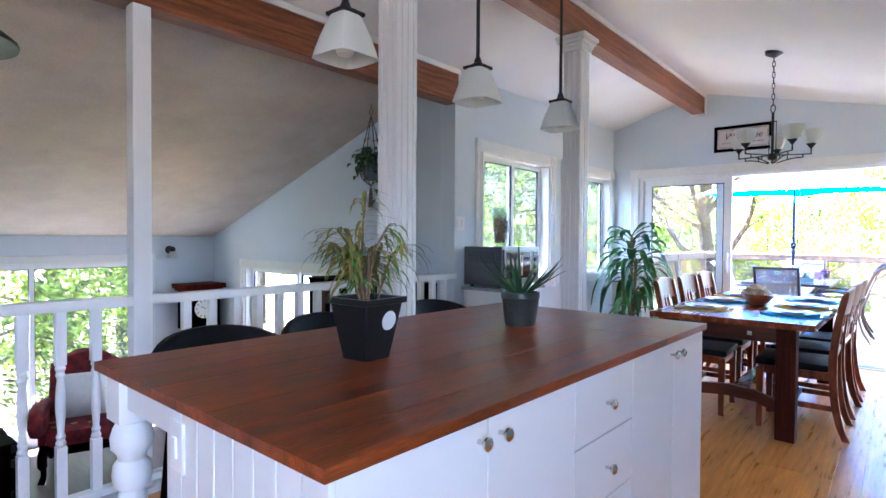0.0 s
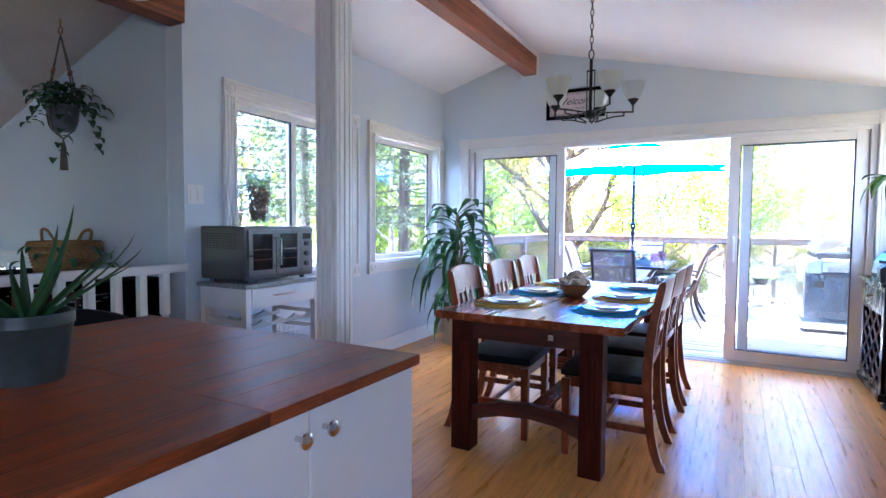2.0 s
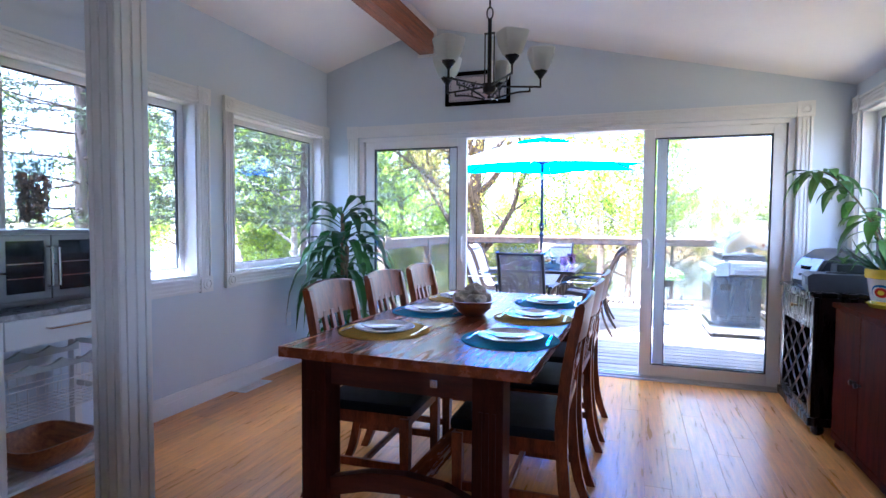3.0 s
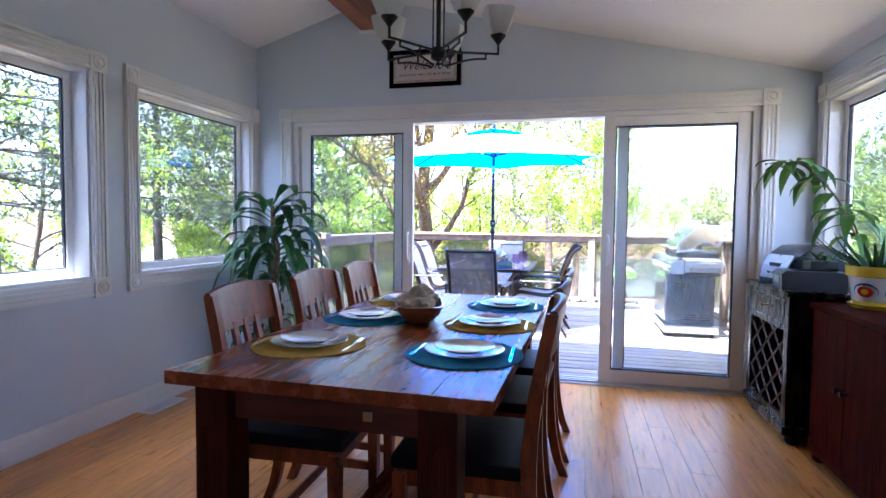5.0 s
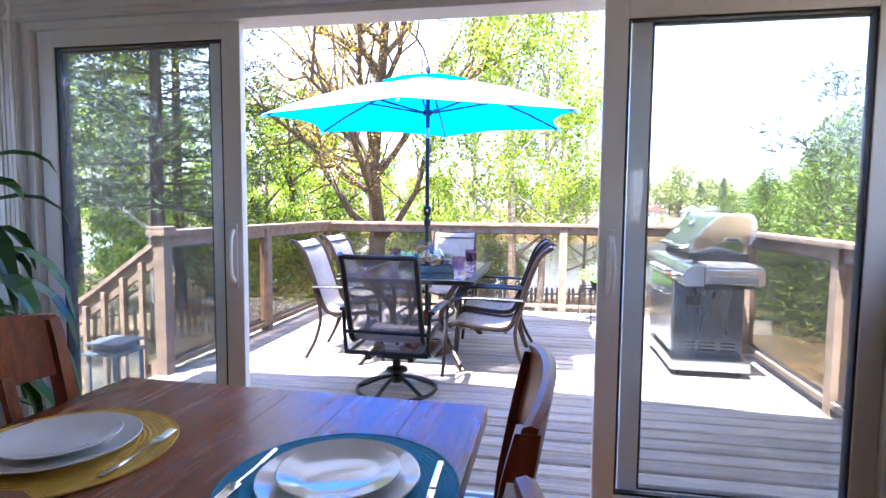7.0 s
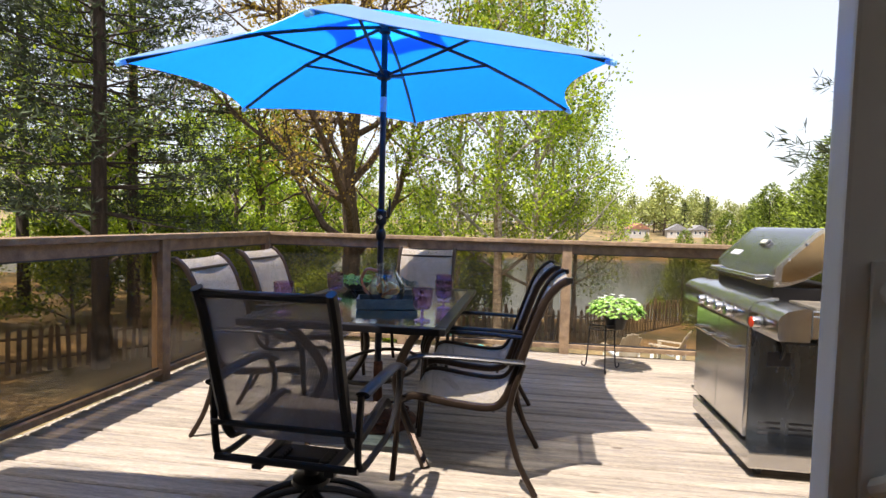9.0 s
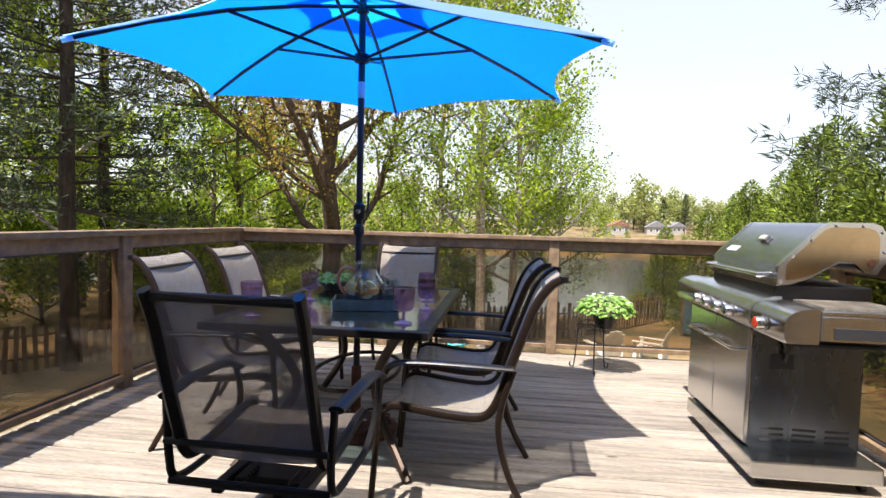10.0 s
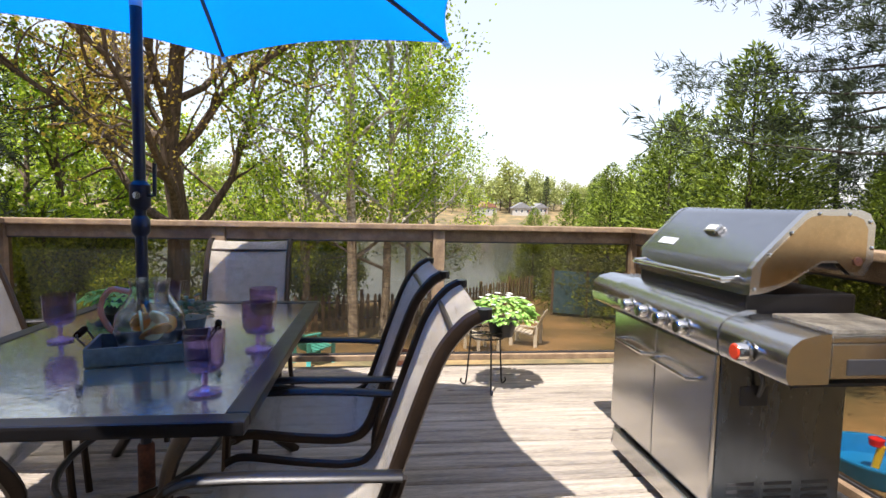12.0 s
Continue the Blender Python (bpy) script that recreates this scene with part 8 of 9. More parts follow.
part("roof", boxes(((-0.13, -0.13, 0.36), (0.13, 0.13, 0.375)), ((-0.085, -0.085, 0.375), (0.085, 0.085, 0.42)), ((-0.115, -0.115, 0.42), (0.115, 0.115, 0.435)), bevel=0.004), M_LANT, lan)
for sx in (-1, 1):
    part("pane", box((sx * 0.10 - 0.002, -0.091, 0.025), (sx * 0.10 + 0.002, 0.091, 0.36)), M_PANE, lan)
    part("pane", box((-0.091, sx * 0.10 - 0.002, 0.025), (0.091, sx * 0.10 + 0.002, 0.36)), M_PANE, lan)
part("candle", lathe([(0.04, 0.026), (0.04, 0.16), (0, 0.158)], 18), M_TRIM, lan)


# ---- ground, water, distance ----
WATER_Z = -3.15


def shore(x, y):
    """How far a spot lies into the lake (positive: under water)."""
    near = 33.5 + 2.2 * math.sin(x * 0.16) + (max(0.0, -x - 4) * 0.20) + max(0.0, x - 9) * 0.9
    far = 78 + 3 * math.sin(x * 0.07)
    return min(y - near, far - y)


def ground_z(x, y):
    s = shore(x, y)
    rise = 0.0
    if y > 78:
        rise = min(5.0, (y - 78) * 0.05)
    land = GROUND + 0.12 * noise.noise(Vector((x * 0.12, y * 0.12, 0))) + rise - 0.4 * max(0.0, min(1.0, (y - 22) / 12))
    k = max(0.0, min(1.0, (s + 3.0) / 6.0))
    return land * (1 - k) + (WATER_Z - 1.0) * k


def grid_lines(lo, hi, near_lo, near_hi, fine, growth=1.25):
    out = list(np.arange(near_lo, near_hi + 1e-6, fine))
    st, v = fine, near_hi
    while v < hi:
        st *= growth
        v += st
        out.append(min(v, hi))
    st, v = fine, near_lo
    while v > lo:
        st *= growth
        v -= st
        out.insert(0, max(v, lo))
    return out


gx = grid_lines(-2500, 2500, -30, 34, 1.0)
gy = grid_lines(-2500, 2500, -6, 90, 1.0)
verts = [(x, y, ground_z(x, y)) for y in gy for x in gx]
nx = len(gx)
faces = [(j * nx + i, j * nx + i + 1, (j + 1) * nx + i + 1, (j + 1) * nx + i) for j in range(len(gy) - 1) for i in range(nx - 1)]
me = bpy.data.meshes.new("ground")
me.from_pydata(verts, [], faces)
M_GROUND = mat("yard_ground", (0.34, 0.215, 0.095), 0.95, var=0.3, scale=0.35, fine=9, bump=0.8, second=(0.085, 0.075, 0.035), cover=0.3)
me.shade_smooth()
tagged(mesh_part("ground", me, M_GROUND), "sandy brown and grassy yard falling to a lake", "ground", kind="structure")
M_LAKE = bpy.data.materials.new("lake_water")
M_LAKE.use_nodes = True
_b = M_LAKE.node_tree.nodes["Principled BSDF"]
_b.inputs["Base Color"].default_value = (0.09, 0.13, 0.17, 1)
_b.inputs["Roughness"].default_value = 0.12
_no = M_LAKE.node_tree.nodes.new("ShaderNodeTexNoise")
_no.inputs["Scale"].default_value, _no.inputs["Detail"].default_value = 1.6, 4
_bp = M_LAKE.node_tree.nodes.new("ShaderNodeBump")
_bp.inputs["Strength"].default_value, _bp.inputs["Distance"].default_value = 0.5, 0.06
link(M_LAKE.node_tree, _no.outputs["Fac"], _bp.inputs["Height"])
link(M_LAKE.node_tree, _bp.outputs["Normal"], _b.inputs["Normal"])
wm = bpy.data.meshes.new("water")
wm.from_pydata([(-400, 24, WATER_Z), (400, 24, WATER_Z), (400, 95, WATER_Z), (-400, 95, WATER_Z)], [], [(0, 1, 2, 3)])
tagged(mesh_part("water", wm, M_LAKE), "calm grey-blue lake behind the yard", "water", kind="structure")

# ---- trees ----
M_BARK = mat("grey_brown_bark", (0.12, 0.085, 0.06), 0.95, var=0.4, scale=4, stretch=(3, 3, 0.6), fine=22, bump=1.0)
M_PINEBARK = mat("dark_pine_bark", (0.050, 0.037, 0.030), 0.95, var=0.4, scale=4, stretch=(3, 3, 0.6), fine=22, bump=1.0)
M_BIRCH = mat("birch_bark", (0.62, 0.58, 0.52), 0.8, var=0.3, scale=3, stretch=(2, 2, 5), fine=14, bump=0.5, second=(0.16, 0.13, 0.11), cover=0.35)
L_SPRING = leaf_mat("spring_leaf", (0.48, 0.60, 0.03), (0.05, 0.12, 0.010), 0.62, 0.5, 0.6)
L_YELLOW = leaf_mat("young_yellow_leaf", (0.52, 0.37, 0.05), (0.22, 0.17, 0.025), 0.62, 0.45, 0.3)
L_PINE = leaf_mat("pine_needles", (0.060, 0.085, 0.035), (0.010, 0.018, 0.010), 0.85, 0.15, 0.4)
L_CEDAR = leaf_mat("cedar_leaf", (0.27, 0.36, 0.03), (0.012, 0.030, 0.006), 0.8, 0.2, 0.75)
L_FAR = leaf_mat("far_leaf", (0.34, 0.36, 0.10), (0.18, 0.22, 0.06), 0.6, 0.3, 0.45)


def leaf_mesh(name, centres, ways, size, rng, aspect=0.6, spread=0.5, material=None):
    """Many leaves in one mesh: each a small kite-shaped face, turned at random about its way."""
    c = np.asarray(centres, dtype=float)
    w = np.asarray(ways, dtype=float)
    k = len(c)
    w = w + rng.normal(0, spread, (k, 3))
    w /= np.linalg.norm(w, axis=1, keepdims=True) + 1e-9
    r = rng.normal(0, 1, (k, 3))
    s = np.cross(w, r)
    s /= np.linalg.norm(s, axis=1, keepdims=True) + 1e-9
    ln = (np.asarray(size) * rng.uniform(0.6, 1.3, k))[:, None]
    a = c
    b = c + w * ln * 0.5 + s * ln * aspect * 0.5
    d = c + w * ln
    e = c + w * ln * 0.5 - s * ln * aspect * 0.5
    v = np.stack([a, b, d, e], 1).reshape(-1, 3)
    m = bpy.data.meshes.new(name)
    m.vertices.add(4 * k)
    m.vertices.foreach_set("co", v.ravel())
    m.loops.add(4 * k)
    m.loops.foreach_set("vertex_index", np.arange(4 * k, dtype=np.int32))
    m.polygons.add(k)
    m.polygons.foreach_set("loop_start", np.arange(0, 4 * k, 4, dtype=np.int32))
    m.update(calc_edges=True)
    m.materials.append(material)
    return m


def grow(rng, h, trunk_r, first=0.3, limbs=9, spread=0.45, up=0.55, subs=6, wander=0.12, twigs=4):
    """Trunk, limbs and twigs as one bmesh; returns it with the twig points that carry leaves."""
    bm = bmesh.new()
    carry, way = [], []

    def branch(start, d, ln, r, level):
        pts = [Vector(start)]
        n = 7 if level == 0 else 5
        for i in range(n):
            d = (d + Vector(rng.normal(0, wander if level else wander * 0.35, 3)) + Vector((0, 0, 0.05 if level else 0))).normalized()
            pts.append(pts[-1] + d * ln / n)
        rs = [r * (1 - 0.8 * i / n) + 0.004 for i in range(n + 1)]
        add_tube(bm, pts, rs, 8 if level == 0 else (6 if level == 1 else 4), caps=False)
        return pts

    trunk = branch((0, 0, -0.3), Vector((0, 0, 1)), h, trunk_r, 0)

    def along(pts, t):
        f = t * (len(pts) - 1)
        i = min(int(f), len(pts) - 2)
        return pts[i].lerp(pts[i + 1], f - i)
    for k in range(limbs):
        t = first + (0.97 - first) * (k + rng.random() * 0.6) / limbs
        az = k * 2.4 + rng.random()
        d = Vector((math.cos(az), math.sin(az), up + 0.5 * t)).normalized()
        ln = h * spread * (1.15 - 0.75 * t) * rng.uniform(0.8, 1.15)
        limb = branch(along(trunk, t), d, ln, trunk_r * 0.42 * (1.1 - 0.6 * t), 1)
        for j in range(subs):
            u = 0.25 + 0.75 * (j + rng.random()) / subs
            dd = ((limb[-1] - limb[0]).normalized() + Vector(rng.normal(0, 0.55, 3)) + Vector((0, 0, 0.15))).normalized()
            sub = branch(along(limb, min(u, 0.98)), dd, ln * 0.42 * rng.uniform(0.6, 1.2), trunk_r * 0.12, 2)
            for q in range(twigs):
                p = along(sub, (q + 1) / twigs)
                carry.append(p)
                way.append((sub[-1] - sub[0]).normalized())
    return bm, carry, way


def broadleaf(name, seed, h, r, leaf, material, bark, per=14, blob=0.35, label="", **kw):
    rng = np.random.default_rng(seed)
    ob = thing(name, label, "tree")
    bm, carry, way = grow(rng, h, r, **kw)
    part("trunk", bm, bark, ob, smooth=True)
    pts = np.repeat(np.array([tuple(p) for p in carry]), per, 0)
    ws = np.repeat(np.array([tuple(p) for p in way]), per, 0)
    pts = pts + rng.normal(0, blob, pts.shape)
    mesh_part("crown", leaf_mesh("crown", pts, ws + np.array([0, 0, -0.3]), leaf, rng, 0.75, 0.9, material), material, ob)
    return ob


def pine(name, seed, h, r, label, reach=0.26, whorls=27, leaf=0.20, material=None, start=0.18, droop=-0.05, per=60, mult=4, aspect=0.17):
    rng = np.random.default_rng(seed)
    ob = thing(name, label, "tree")
    bm = bmesh.new()
    add_tube(bm, [(0.02 * math.sin(z), 0.02 * math.cos(z), z) for z in np.linspace(-0.3, h, 12)], [r * (1 - 0.9 * i / 11) + 0.01 for i in range(12)], 9, caps=False)
    c, w = [], []
    for k in range(whorls):
        t = start + (1 - start) * (k + 0.5) / whorls
        ln0 = h * reach * (1.05 - t) ** 0.75
        for j in range(5):
            az = j * math.tau / 5 + k * 0.7 + rng.normal(0, 0.25)
            ln = ln0 * rng.uniform(0.55, 1.15)
            rise = droop + 0.35 * t + rng.normal(0, 0.08)
            d = Vector((math.cos(az), math.sin(az), rise))
            base = Vector((0, 0, h * t))
            pts = [base + d * ln * s + Vector((0, 0, 0.10 * ln * (s * s - s))) for s in (0, 0.35, 0.7, 1.0)]
            add_tube(bm, pts, [r * 0.16 * (1.1 - t) + 0.008, r * 0.10 * (1.1 - t) + 0.006, 0.008, 0.004], 4, caps=False)
            for q in range(per):
                s = rng.uniform(0.3, 1.03)
                side = rng.normal(0, 0.14 * ln * (1.1 - s * 0.6) + 0.05)
                p = base + d * ln * s + Vector((-math.sin(az) * side, math.cos(az) * side, rng.normal(0, 0.05 + 0.02 * ln) + 0.10 * ln * (s * s - s)))
                c.append(tuple(p))
                w.append((math.cos(az) * 0.8 - math.sin(az) * np.sign(side) * 0.6, math.sin(az) * 0.8 + math.cos(az) * np.sign(side) * 0.6, 0.35))
    part("trunk", bm, M_PINEBARK, ob, smooth=True)
    cc = np.repeat(np.array(c), mult, 0)
    ww = np.repeat(np.array(w), mult, 0)
    mesh_part("crown", leaf_mesh("crown", cc, ww, leaf, rng, aspect, 0.75, material or L_PINE), material or L_PINE, ob)
    return ob


def cedar(name, seed, h, half, label, n=9000, material=None, leaf=0.2):
    rng = np.random.default_rng(seed)
    ob = thing(name, label, "tree")
    part("trunk", tube([(0, 0, -0.3), (0, 0, h * 0.9)], [0.14, 0.02], 8), M_PINEBARK, ob)
    t = rng.beta(1.1, 1.5, n)
    az = rng.uniform(0, math.tau, n)
    lobes = 1 + 0.30 * np.sin(az * 3 + t * 23 + seed) + 0.24 * np.sin(az * 7 - t * 41) + 0.14 * np.sin(az * 13 + t * 70)
    rad = half * (1 - t) ** 0.62 * lobes * np.sqrt(rng.uniform(0.30, 1.15, n))
    c = np.stack([rad * np.cos(az), rad * np.sin(az), 0.1 + t * h], 1)
    w = np.stack([np.cos(az), np.sin(az), np.full(n, 0.5)], 1)
    mesh_part("crown", leaf_mesh("crown", c, w, leaf, rng, 0.28, 0.6, material or L_CEDAR), material or L_CEDAR, ob)
    return ob


def put(ob, x, y, turn=0.0, scale=1.0, z=None):
    m = pose(x, y, ground_z(x, y) if z is None else z, 0, 0, turn)
    o = copy_thing(ob, m)
    o.scale = (scale, scale, scale)
    return o


def seat_first(ob, x, y, turn=0.0, scale=1.0):
    ob.matrix_basis = pose(x, y, ground_z(x, y), 0, 0, turn)
    ob.scale = (scale, scale, scale)


maple = broadleaf("maple_tree", 3, 13.0, 0.36, 0.085, L_YELLOW, M_BARK, per=13, blob=0.16, label="large spreading maple with sparse young yellow leaves", first=0.20, limbs=20, spread=0.52, up=0.5, subs=17, twigs=6, wander=0.20)
seat_first(maple, -6.3, 25.0)
birch = broadleaf("birch_tree", 5, 12.0, 0.15, 0.105, L_SPRING, M_BIRCH, per=34, blob=0.25, label="white-barked birch with fresh green leaves", first=0.2, limbs=15, spread=0.36, up=0.55, subs=6, twigs=4)
seat_first(birch, -0.95, 23.0)
put(birch, -0.2, 23.6, 130, 0.86)
put(birch, -2.4, 24.4, 220, 0.8)
put(birch, 0.7, 25.5, 300, 0.72)
put(birch, -12.2, 21.0, 40, 0.95)
put(birch, 1.6, 28.5, 60, 0.66)
ash = broadleaf("broadleaf_tree", 8, 8.5, 0.17, 0.15, L_SPRING, M_BARK, per=20, blob=0.24, label="leafy broadleaf tree in bright spring green", first=0.12, limbs=14, spread=0.40, up=0.4, subs=6, twigs=4)
seat_first(ash, -10.0, 27.5)
rng = random.Random(5)
for x, y, s in ((-13.5, 30, 1.0), (-17, 27, 0.9), (-8.0, 31.5, 0.85), (-4.2, 29.5, 0.62), (-21, 33, 1.1), (-26, 30, 1.1), (-12, 36, 1.1), (-17, 39, 1.25), (-6.0, 35, 0.8), (-2.6, 33, 0.55), (-30, 40, 1.3), (-24, 44, 1.4),
                (-22, 21, 1.0), (-27, 12, 1.0), (-21, 3.5, 0.9), (-29, 18, 1.2), (-17, -1.5, 0.9), (17, 36, 0.8), (12.5, 27.5, 0.55), (11, 14.5, 0.8), (14, 9.5, 0.9), (-10.5, 2.6, 0.62), (-11.0, -0.6, 0.66), (-12.2, 4.4, 0.8)):
    put(ash, x, y, rng.uniform(0, 360), s)
shrub = broadleaf("shrub", 12, 3.0, 0.06, 0.105, L_SPRING, M_BARK, per=60, blob=0.17, label="bushy green shrub at the yard edge", first=0.05, limbs=12, spread=0.55, up=0.5, subs=4, twigs=3)
seat_first(shrub, -5.0, 26.5)
for x, y, s in ((-7.5, 23.5, 1.0), (-9.5, 24.5, 1.1), (-3.4, 27.0, 0.9), (-12.5, 24, 1.2), (-1.6, 27.2, 0.8), (-15, 23, 1.1), (-6.4, 21.5, 0.7), (-9.2, 21.2, 0.9), (-3.8, 23.4, 0.6), (6.8, 32.5, 0.8)):
    put(shrub, x, y, rng.uniform(0, 360), s)
pine_a = pine("pine_tree", 21, 19.0, 0.20, "tall dark pine with layered drooping branches")
seat_first(pine_a, -10.2, 18.6)
for x, y, s, t in ((-12.8, 23.0, 1.0, 50), (-16.5, 20.5, 1.1, 140), (-19.5, 25.5, 1.15, 10), (-13.5, 13.4, 1.1, 300), (-21.5, 14.0, 1.1, 190), (-13.5, 5.6, 0.9, 30), (-18.0, 3.0, 1.0, 250), (-12.0, -0.5, 0.9, 90), (15.5, 21.0, 0.95, 60)):
    put(pine_a, x, y, t, s)
over = pine("overhanging_pine", 33, 15.0, 0.28, "tall pine reaching over the yard with long open boughs", reach=0.52, whorls=17, leaf=0.24, start=0.3, droop=-0.12, per=150, mult=6, aspect=0.10)
seat_first(over, 10.6, 17.6, 12)
ced = cedar("cedar_tree", 41, 8.6, 2.3, "dense dark green cedar", n=16000, leaf=0.20)
seat_first(ced, 9.4, 21.8, 0, 0.92)
# the three at x below -9 stand in for pines, added to block window light
for x, y, s, t in ((11.6, 23.5, 0.82, 40), (8.7, 24.6, 0.78, 120), (7.7, 26.6, 0.62, 200), (10.2, 26.4, 0.86, 300), (13.4, 21.3, 0.7, 80), (7.1, 28.6, 0.52, 15), (8.9, 30.5, 0.62, 260), (17.2, 24.6, 0.75, 170), (11.0, 19.2, 0.55, 340), (6.4, 31.5, 0.45, 70), (9.9, 29.0, 0.7, 130), (12.4, 18.6, 0.6, 210), (-9.4, 1.2, 0.62, 50), (-9.6, 4.4, 0.7, 10), (-10.4, -1.8, 0.8, 90), (16.5, 19.0, 0.8, 30)):
    put(ced, x, y, t, s)
spruce = pine("spruce_tree", 55, 8.0, 0.12, "small pointed dark green spruce", reach=0.22, whorls=20, leaf=0.2, start=0.08, droop=-0.1, per=20, aspect=0.16)
seat_first(spruce, 14.5, 24.6)
far_tree = broadleaf("far_tree", 17, 9.0, 0.25, 0.6, L_FAR, M_BARK, per=8, blob=0.7, label="distant leafy tree on the far shore", first=0.15, limbs=10, spread=0.42, up=0.45, subs=4, twigs=3)
seat_first(far_tree, 28.5, 128.0, 0, 1.15)
for k in range(70):
    x = -120 + k * 3.6 + rng.uniform(-1.5, 1.5)
    put(far_tree, x, rng.uniform(138, 172), rng.uniform(0, 360), rng.uniform(0.55, 1.0))
for k in range(36):
    x = 2 + k * 1.7 + rng.uniform(-1, 1)
    put(far_tree, x, rng.uniform(129, 150), rng.uniform(0, 360), rng.uniform(0.5, 0.85))
for k in range(24):
    x = -30 + k * 3.4 + rng.uniform(-1.2, 1.2)
    put(far_tree, x, rng.uniform(84, 104), rng.uniform(0, 360), rng.uniform(0.14, 0.24))
put(spruce, 37.5, 130, 0, 1.05)
put(spruce, 33.5, 132, 60, 0.95)

# far houses
M_SIDING = mat("pale_siding", (0.38, 0.36, 0.33), 0.7, var=0.08, scale=1)
M_ROOFR = mat("brown_shingles", (0.25, 0.12, 0.08), 0.9, var=0.2, scale=2)
M_ROOFG = mat("grey_shingles", (0.20, 0.20, 0.21), 0.9, var=0.2, scale=2)
M_DARKWIN = mat("far_window", (0.05, 0.06, 0.08), 0.15, var=0.05)


def far_house(x, y, w, d, h, roof, label, turn=0.0):
    ho = thing("house", label, "house", (x, y, ground_z(x, y)), turn)
    ho.scale = (0.6, 0.6, 0.62)
    part("wall", box((-w / 2, -d / 2, -0.5), (w / 2, d / 2, h)), M_SIDING, ho)
    part("roof", prism([(-w / 2 - 0.4, h), (w / 2 + 0.4, h), (0, h + w * 0.32)], d + 0.8, Matrix.Translation((0, d / 2 + 0.4, 0)) @ XZ), roof, ho)
    for k in range(3):
        xx = -w * 0.3 + k * w * 0.3
        wn = part("window", box((xx - 0.45, -d / 2 - 0.05, 0.9), (xx + 0.45, -d / 2 + 0.02, 2.0)), M_TRIM, ho)
        part("pane", box((xx - 0.36, -d / 2 - 0.07, 0.98), (xx + 0.36, -d / 2 - 0.045, 1.92)), M_DARKWIN, wn)
    part("door", box((w * 0.42 - 0.5, -d / 2 - 0.06, 0.0), (w * 0.42 - 0.02, -d / 2 + 0.01, 2.0)), M_ROOFR, ho)


far_house(21.5, 120.0, 6.0, 6.0, 2.7, M_ROOFR, "small pale house with a brown gable roof across the lake", 8)
far_house(29.5, 122.0, 6.5, 6.0, 2.4, M_ROOFG, "low pale house with a grey roof across the lake", -6)
far_house(34.5, 126.0, 5.0, 6.0, 2.4, M_ROOFG, "pale lakeside house with a grey roof", 4)
far_house(-26, 52, 9.0, 7.0, 3.0, M_ROOFR, "pale house with a brown roof behind the trees", 30)

# ---- the lower yard: fence, chairs, fire ring, slabs ----
M_FENCE = mat("old_fence_wood", (0.16, 0.115, 0.08), 0.9, var=0.3, scale=4, rand=0.25)
M_FENCEL = mat("pale_fence_wood", (0.30, 0.22, 0.13), 0.9, var=0.3, scale=4, rand=0.25)


def fence(label, ax, ay, bx_, by_, material, step=0.19, h=1.05):
    ob = thing("picket_fence", label, "fence", (ax, ay, 0))
    d = Vector((bx_ - ax, by_ - ay, 0))
    n = int(d.length / step)
    u = d.normalized()
    me0 = bpy.data.meshes.new("picket")
    b = prism([(-0.045, 0), (0.045, 0), (0.045, h - 0.08), (0.0, h), (-0.045, h - 0.08)], 0.022, XZ)
    b.to_mesh(me0)
    b.free()
    me0.materials.append(material)
    rot = math.atan2(d.y, d.x)
    for k in range(n):
        o = new("picket", me0)
        o.parent = ob
        px_, py_ = u.x * step * k, u.y * step * k
        o.matrix_basis = pose(px_, py_, ground_z(ax + px_, ay + py_) + 0.05, rng.uniform(-2, 2), rng.uniform(-2.5, 2.5), math.degrees(rot))
    for z in (0.35, 0.85):
        za, zb = ground_z(ax, ay) + z, ground_z(bx_, by_) + z
        off = Vector((-u.y, u.x, 0)) * 0.035
        part("fence_rail", tube([Vector((0, 0, za)) + off, Vector((d.x, d.y, zb)) + off], 0.03, 4), material, ob)
    for k in range(0, n, 12):
        px_, py_ = u.x * step * k, u.y * step * k
        z = ground_z(ax + px_, ay + py_)
        part("fence_post", box((px_ - 0.05, py_ + 0.05, z - 0.2), (px_ + 0.05, py_ + 0.15, z + 1.2), 0.005), material, ob)


fence("weathered dark picket fence along the yard", -7.5, 23.2, 1.8, 25.2, M_FENCE)
fence("pale brown picket fence running towards the lake", 1.8, 25.2, 6.3, 30.6, M_FENCEL)
fence("weathered picket fence on the lower lawn", -14.5, 13.5, -9.0, 20.5, M_FENCE)

M_TURQ = mat("turquoise_plastic", (0.10, 0.50, 0.50), 0.5, var=0.06)
M_WHITEPL = mat("white_resin", (0.75, 0.76, 0.74), 0.5, var=0.04)


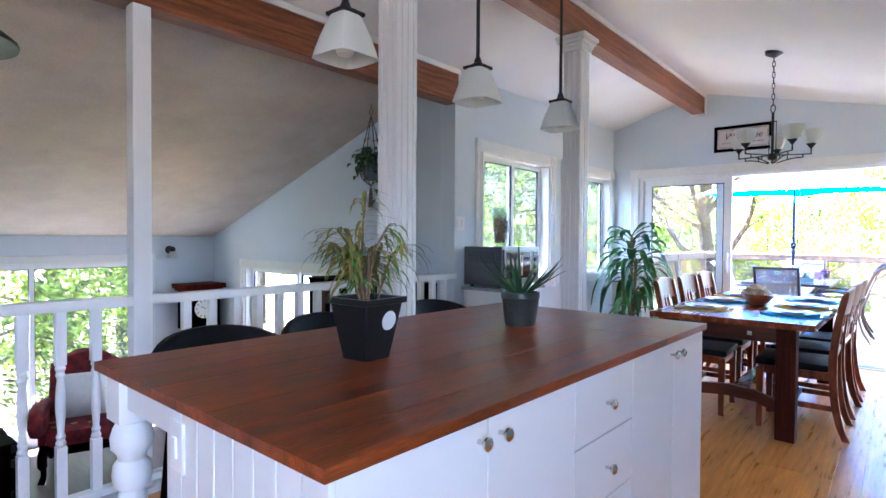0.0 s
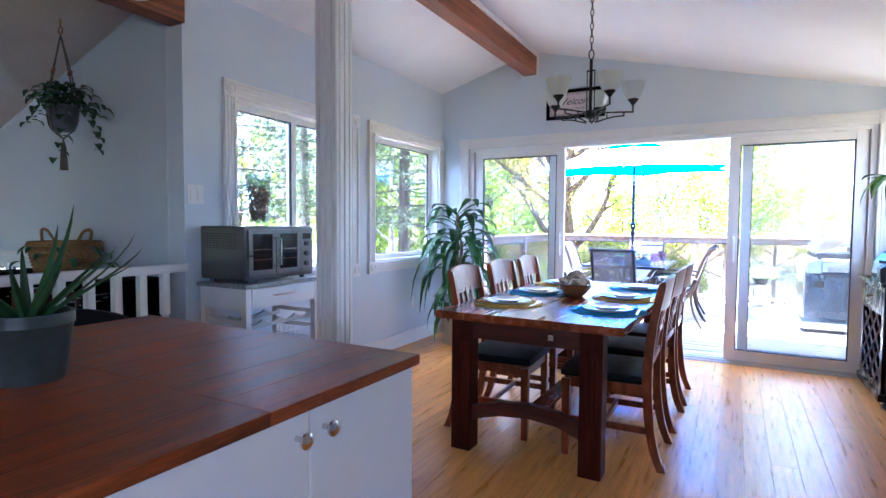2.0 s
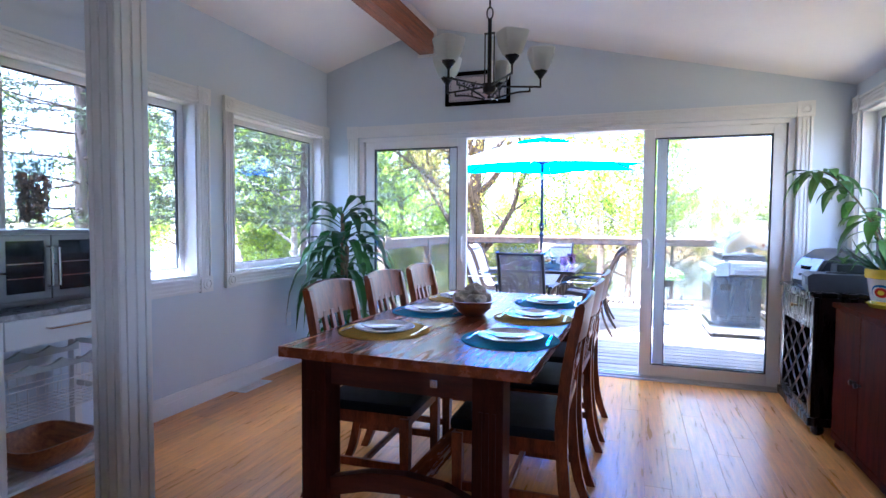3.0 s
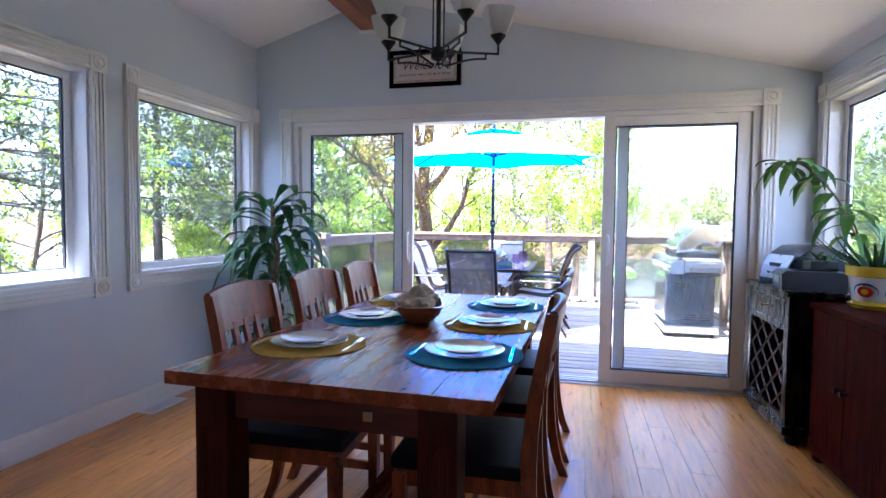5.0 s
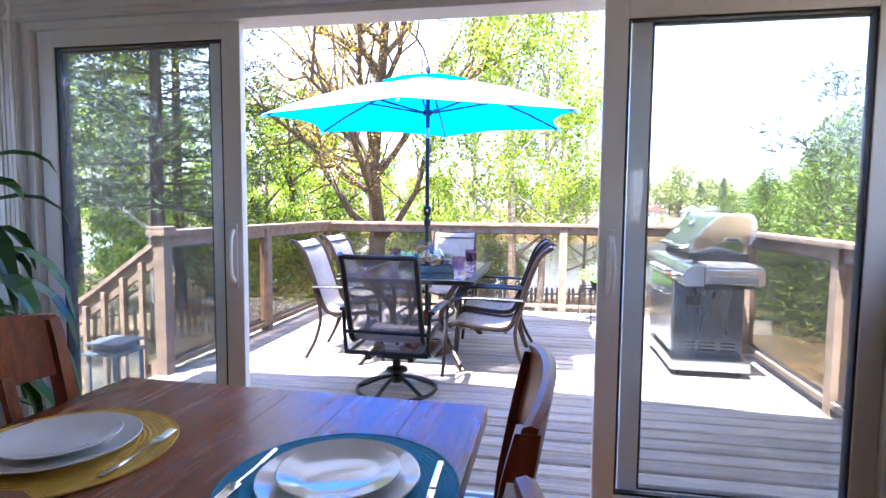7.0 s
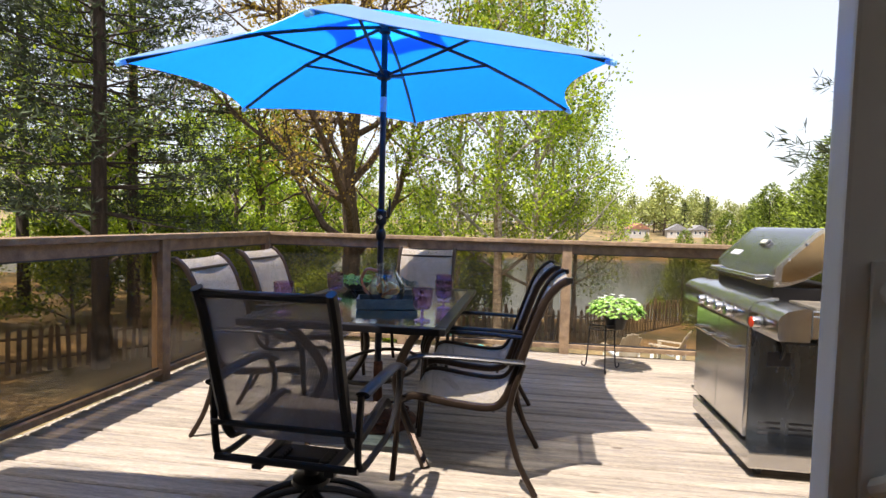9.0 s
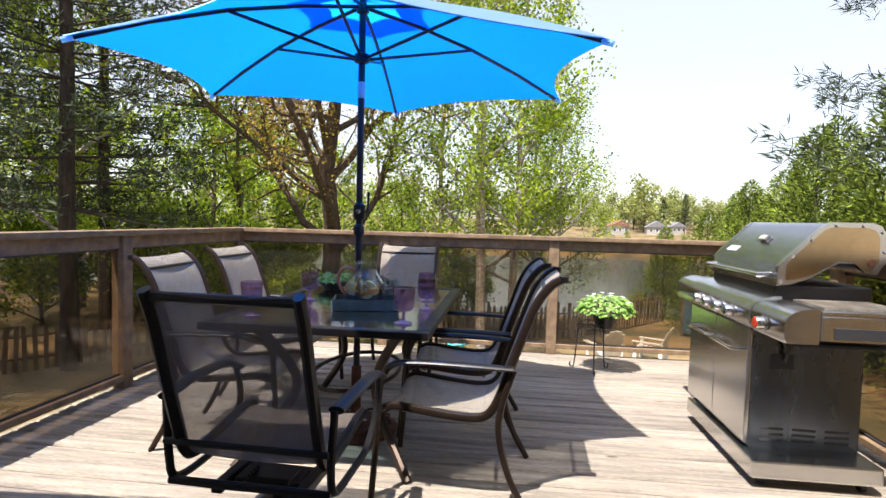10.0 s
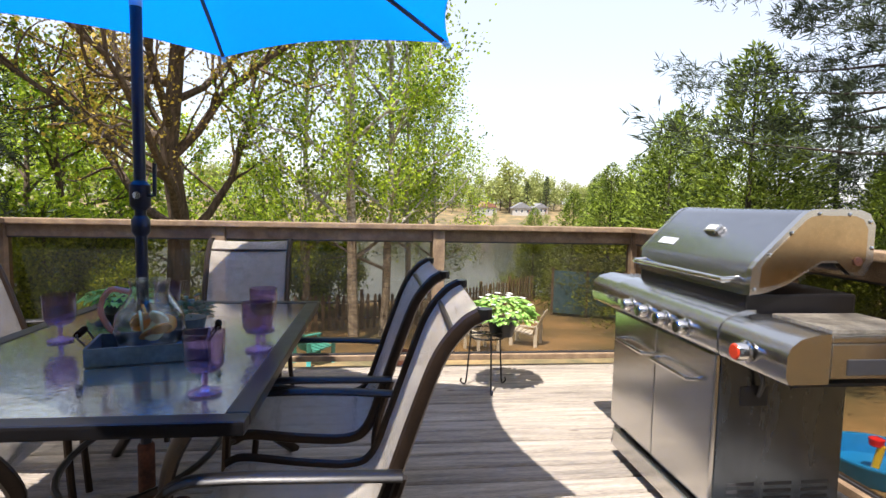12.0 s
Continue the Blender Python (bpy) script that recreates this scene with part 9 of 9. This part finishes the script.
def adirondack(x, y, turn, material, label):
    ob = thing("adirondack_chair", label, "garden chair", (x, y, ground_z(x, y)), turn)
    for k in range(5):
        w = 0.10
        yy_ = -0.22 + k * 0.11
        m = Matrix.Translation((-0.25, yy_, 0.30)) @ Matrix.Rotation(radians(-26), 4, "Y")
        part("back_slat", add_box(bmesh.new(), (-0.012, -w / 2, 0), (0.012, w / 2, 0.78 - 0.03 * abs(k - 2) ** 2), 0.008, m), material, ob)
    for k in range(5):
        part("seat_slat", box((-0.25 + k * 0.115, -0.27, 0.30 + k * 0.018), (-0.25 + k * 0.115 + 0.10, 0.27, 0.325 + k * 0.018), 0.004), material, ob)
    for s in (-1, 1):
        part("armrest", box((-0.38, s * 0.27, 0.55), (0.36, s * 0.40, 0.575), 0.006), material, ob)
        part("front_leg", box((0.24, s * 0.28, 0), (0.33, s * 0.32, 0.55), 0.004), material, ob)
        part("rear_leg", box((-0.42, s * 0.27, 0), (-0.33, s * 0.31, 0.55), 0.004), material, ob)


adirondack(-1.75, 21.0, 40, M_TURQ, "turquoise plastic adirondack chair on the lawn")
adirondack(2.3, 21.8, 110, M_WHITEPL, "white resin adirondack chair on the sand")
adirondack(3.6, 22.4, 150, M_WHITEPL, "white resin adirondack chair near the fence")
ring = thing("fire_ring", "rusty steel fire ring on the sand", "fire pit", (0.3, 20.6, ground_z(0.3, 20.6)))
part("drum", lathe([(0.42, -0.05), (0.42, 0.28), (0.39, 0.28), (0.39, 0.0), (0, 0.0)], 26), M_IRON, ring, smooth=True)
slab_ = thing("landing_steps", "pale concrete slabs at the foot of the deck", "slab", (1.3, 14.4, ground_z(1.3, 14.4)))
for k in range(3):
    part("concrete_slab", box((-0.6 + k * 0.1, k * 0.8, -0.1), (0.6 + k * 0.1, k * 0.8 + 0.74, 0.05), 0.01), mat("concrete", (0.45, 0.43, 0.40), 0.9, var=0.15, scale=5, bump=0.4), slab_)
bluef = thing("blue_screen", "pale blue mesh privacy screen by the cedars", "screen", (6.9, 26.4, ground_z(6.9, 26.4)), -28)
part("mesh_panel", box((-1.2, -0.01, 0.1), (1.2, 0.01, 1.6)), mat("blue_mesh", (0.05, 0.12, 0.18), 0.7, var=0.1, scale=4), bluef)
for x in (-1.2, 0, 1.2):
    part("screen_post", box((x - 0.04, -0.05, -0.2), (x + 0.04, -0.011, 1.7)), M_FENCE, bluef)

pool = thing("paddling_pool", "bright blue plastic paddling pool on the yard", "paddling pool", (6.9, 15.1, ground_z(6.9, 15.1)))
part("basin", lathe([(0.0, 0.02), (0.62, 0.0), (0.66, 0.05), (0.70, 0.28), (0.75, 0.29), (0.75, 0.32), (0.68, 0.32), (0.62, 0.06), (0, 0.05)], 30), mat("blue_plastic", (0.01, 0.22, 0.60), 0.3, var=0.05), pool, smooth=True)
toy = thing("toy_scoop", "yellow and red plastic toy in the pool", "toy", (6.8, 15.1, ground_z(6.9, 15.1) + 0.05))
part("handle", tube([(0.0, 0.0, 0.0), (0.03, -0.06, 0.40)], 0.05, 8), mat("yellow_plastic", (0.8, 0.5, 0.01), 0.3, var=0.05), toy)
part("scoop", lathe([(0.0, 0.36), (0.09, 0.38), (0.10, 0.48), (0.0, 0.52)], 12), mat("red_plastic", (0.6, 0.02, 0.02), 0.3, var=0.05), toy, smooth=True)


# ---- planks and boards, last ----
def plank_mesh(name, lx, ly, lz, bevel, material):
    """A plank with chamfered top edges, centred, its top at z = 0."""
    x, y, b = lx / 2, ly / 2, bevel
    v = [(-x, -y, -lz), (x, -y, -lz), (x, y, -lz), (-x, y, -lz), (-x, -y, -b), (x, -y, -b), (x, y, -b), (-x, y, -b), (-x + b, -y + b, 0), (x - b, -y + b, 0), (x - b, y - b, 0), (-x + b, y - b, 0)]
    f = [(3, 2, 1, 0), (0, 1, 5, 4), (1, 2, 6, 5), (2, 3, 7, 6), (3, 0, 4, 7), (4, 5, 9, 8), (5, 6, 10, 9), (6, 7, 11, 10), (7, 4, 8, 11), (8, 9, 10, 11)]
    me = bpy.data.meshes.new(name)
    me.from_pydata(v, [], f)
    me.materials.append(material)
    return me


floor_ob = bpy.data.objects["floor"]
PW = 0.1265
cache = {}
rng = random.Random(21)
rows_n = int((X1 - X0 + 0.02) / PW) + 1
for r in range(rows_n):
    x = X0 - 0.01 + PW * (r + 0.5)
    y = YS
    first_len = rng.choice((0.4, 0.7, 1.0, 1.3))
    while y < Y1 + 0.015:
        ln = first_len if y == YS else 1.42
        first_len = None
        ln = min(ln, Y1 + 0.018 - y)
        if ln < 0.02:
            break
        key = round(ln, 3)
        if key not in cache:
            cache[key] = plank_mesh("plank", PW - 0.0007, ln - 0.0007, 0.004, 0.0006, M_FLOOR)
        ob = new("plank", cache[key])
        ob.parent = floor_ob
        ob.location = (x, y + ln / 2, 0.0)
        y += ln

BW = 0.1385
board = plank_mesh("deck_board", DX1 - DX0 + 0.04, BW - 0.014, 0.034, 0.009, M_DECK)
n_boards = int((DY1 + 0.03 - DY0) / BW)
for k in range(n_boards):
    ob = new("deck_board", board)
    ob.parent = deckbase
    ob.location = ((DX0 + DX1) / 2, DY0 + 0.003 + BW * (k + 0.5), DECK + rng.uniform(-0.0015, 0.0015))
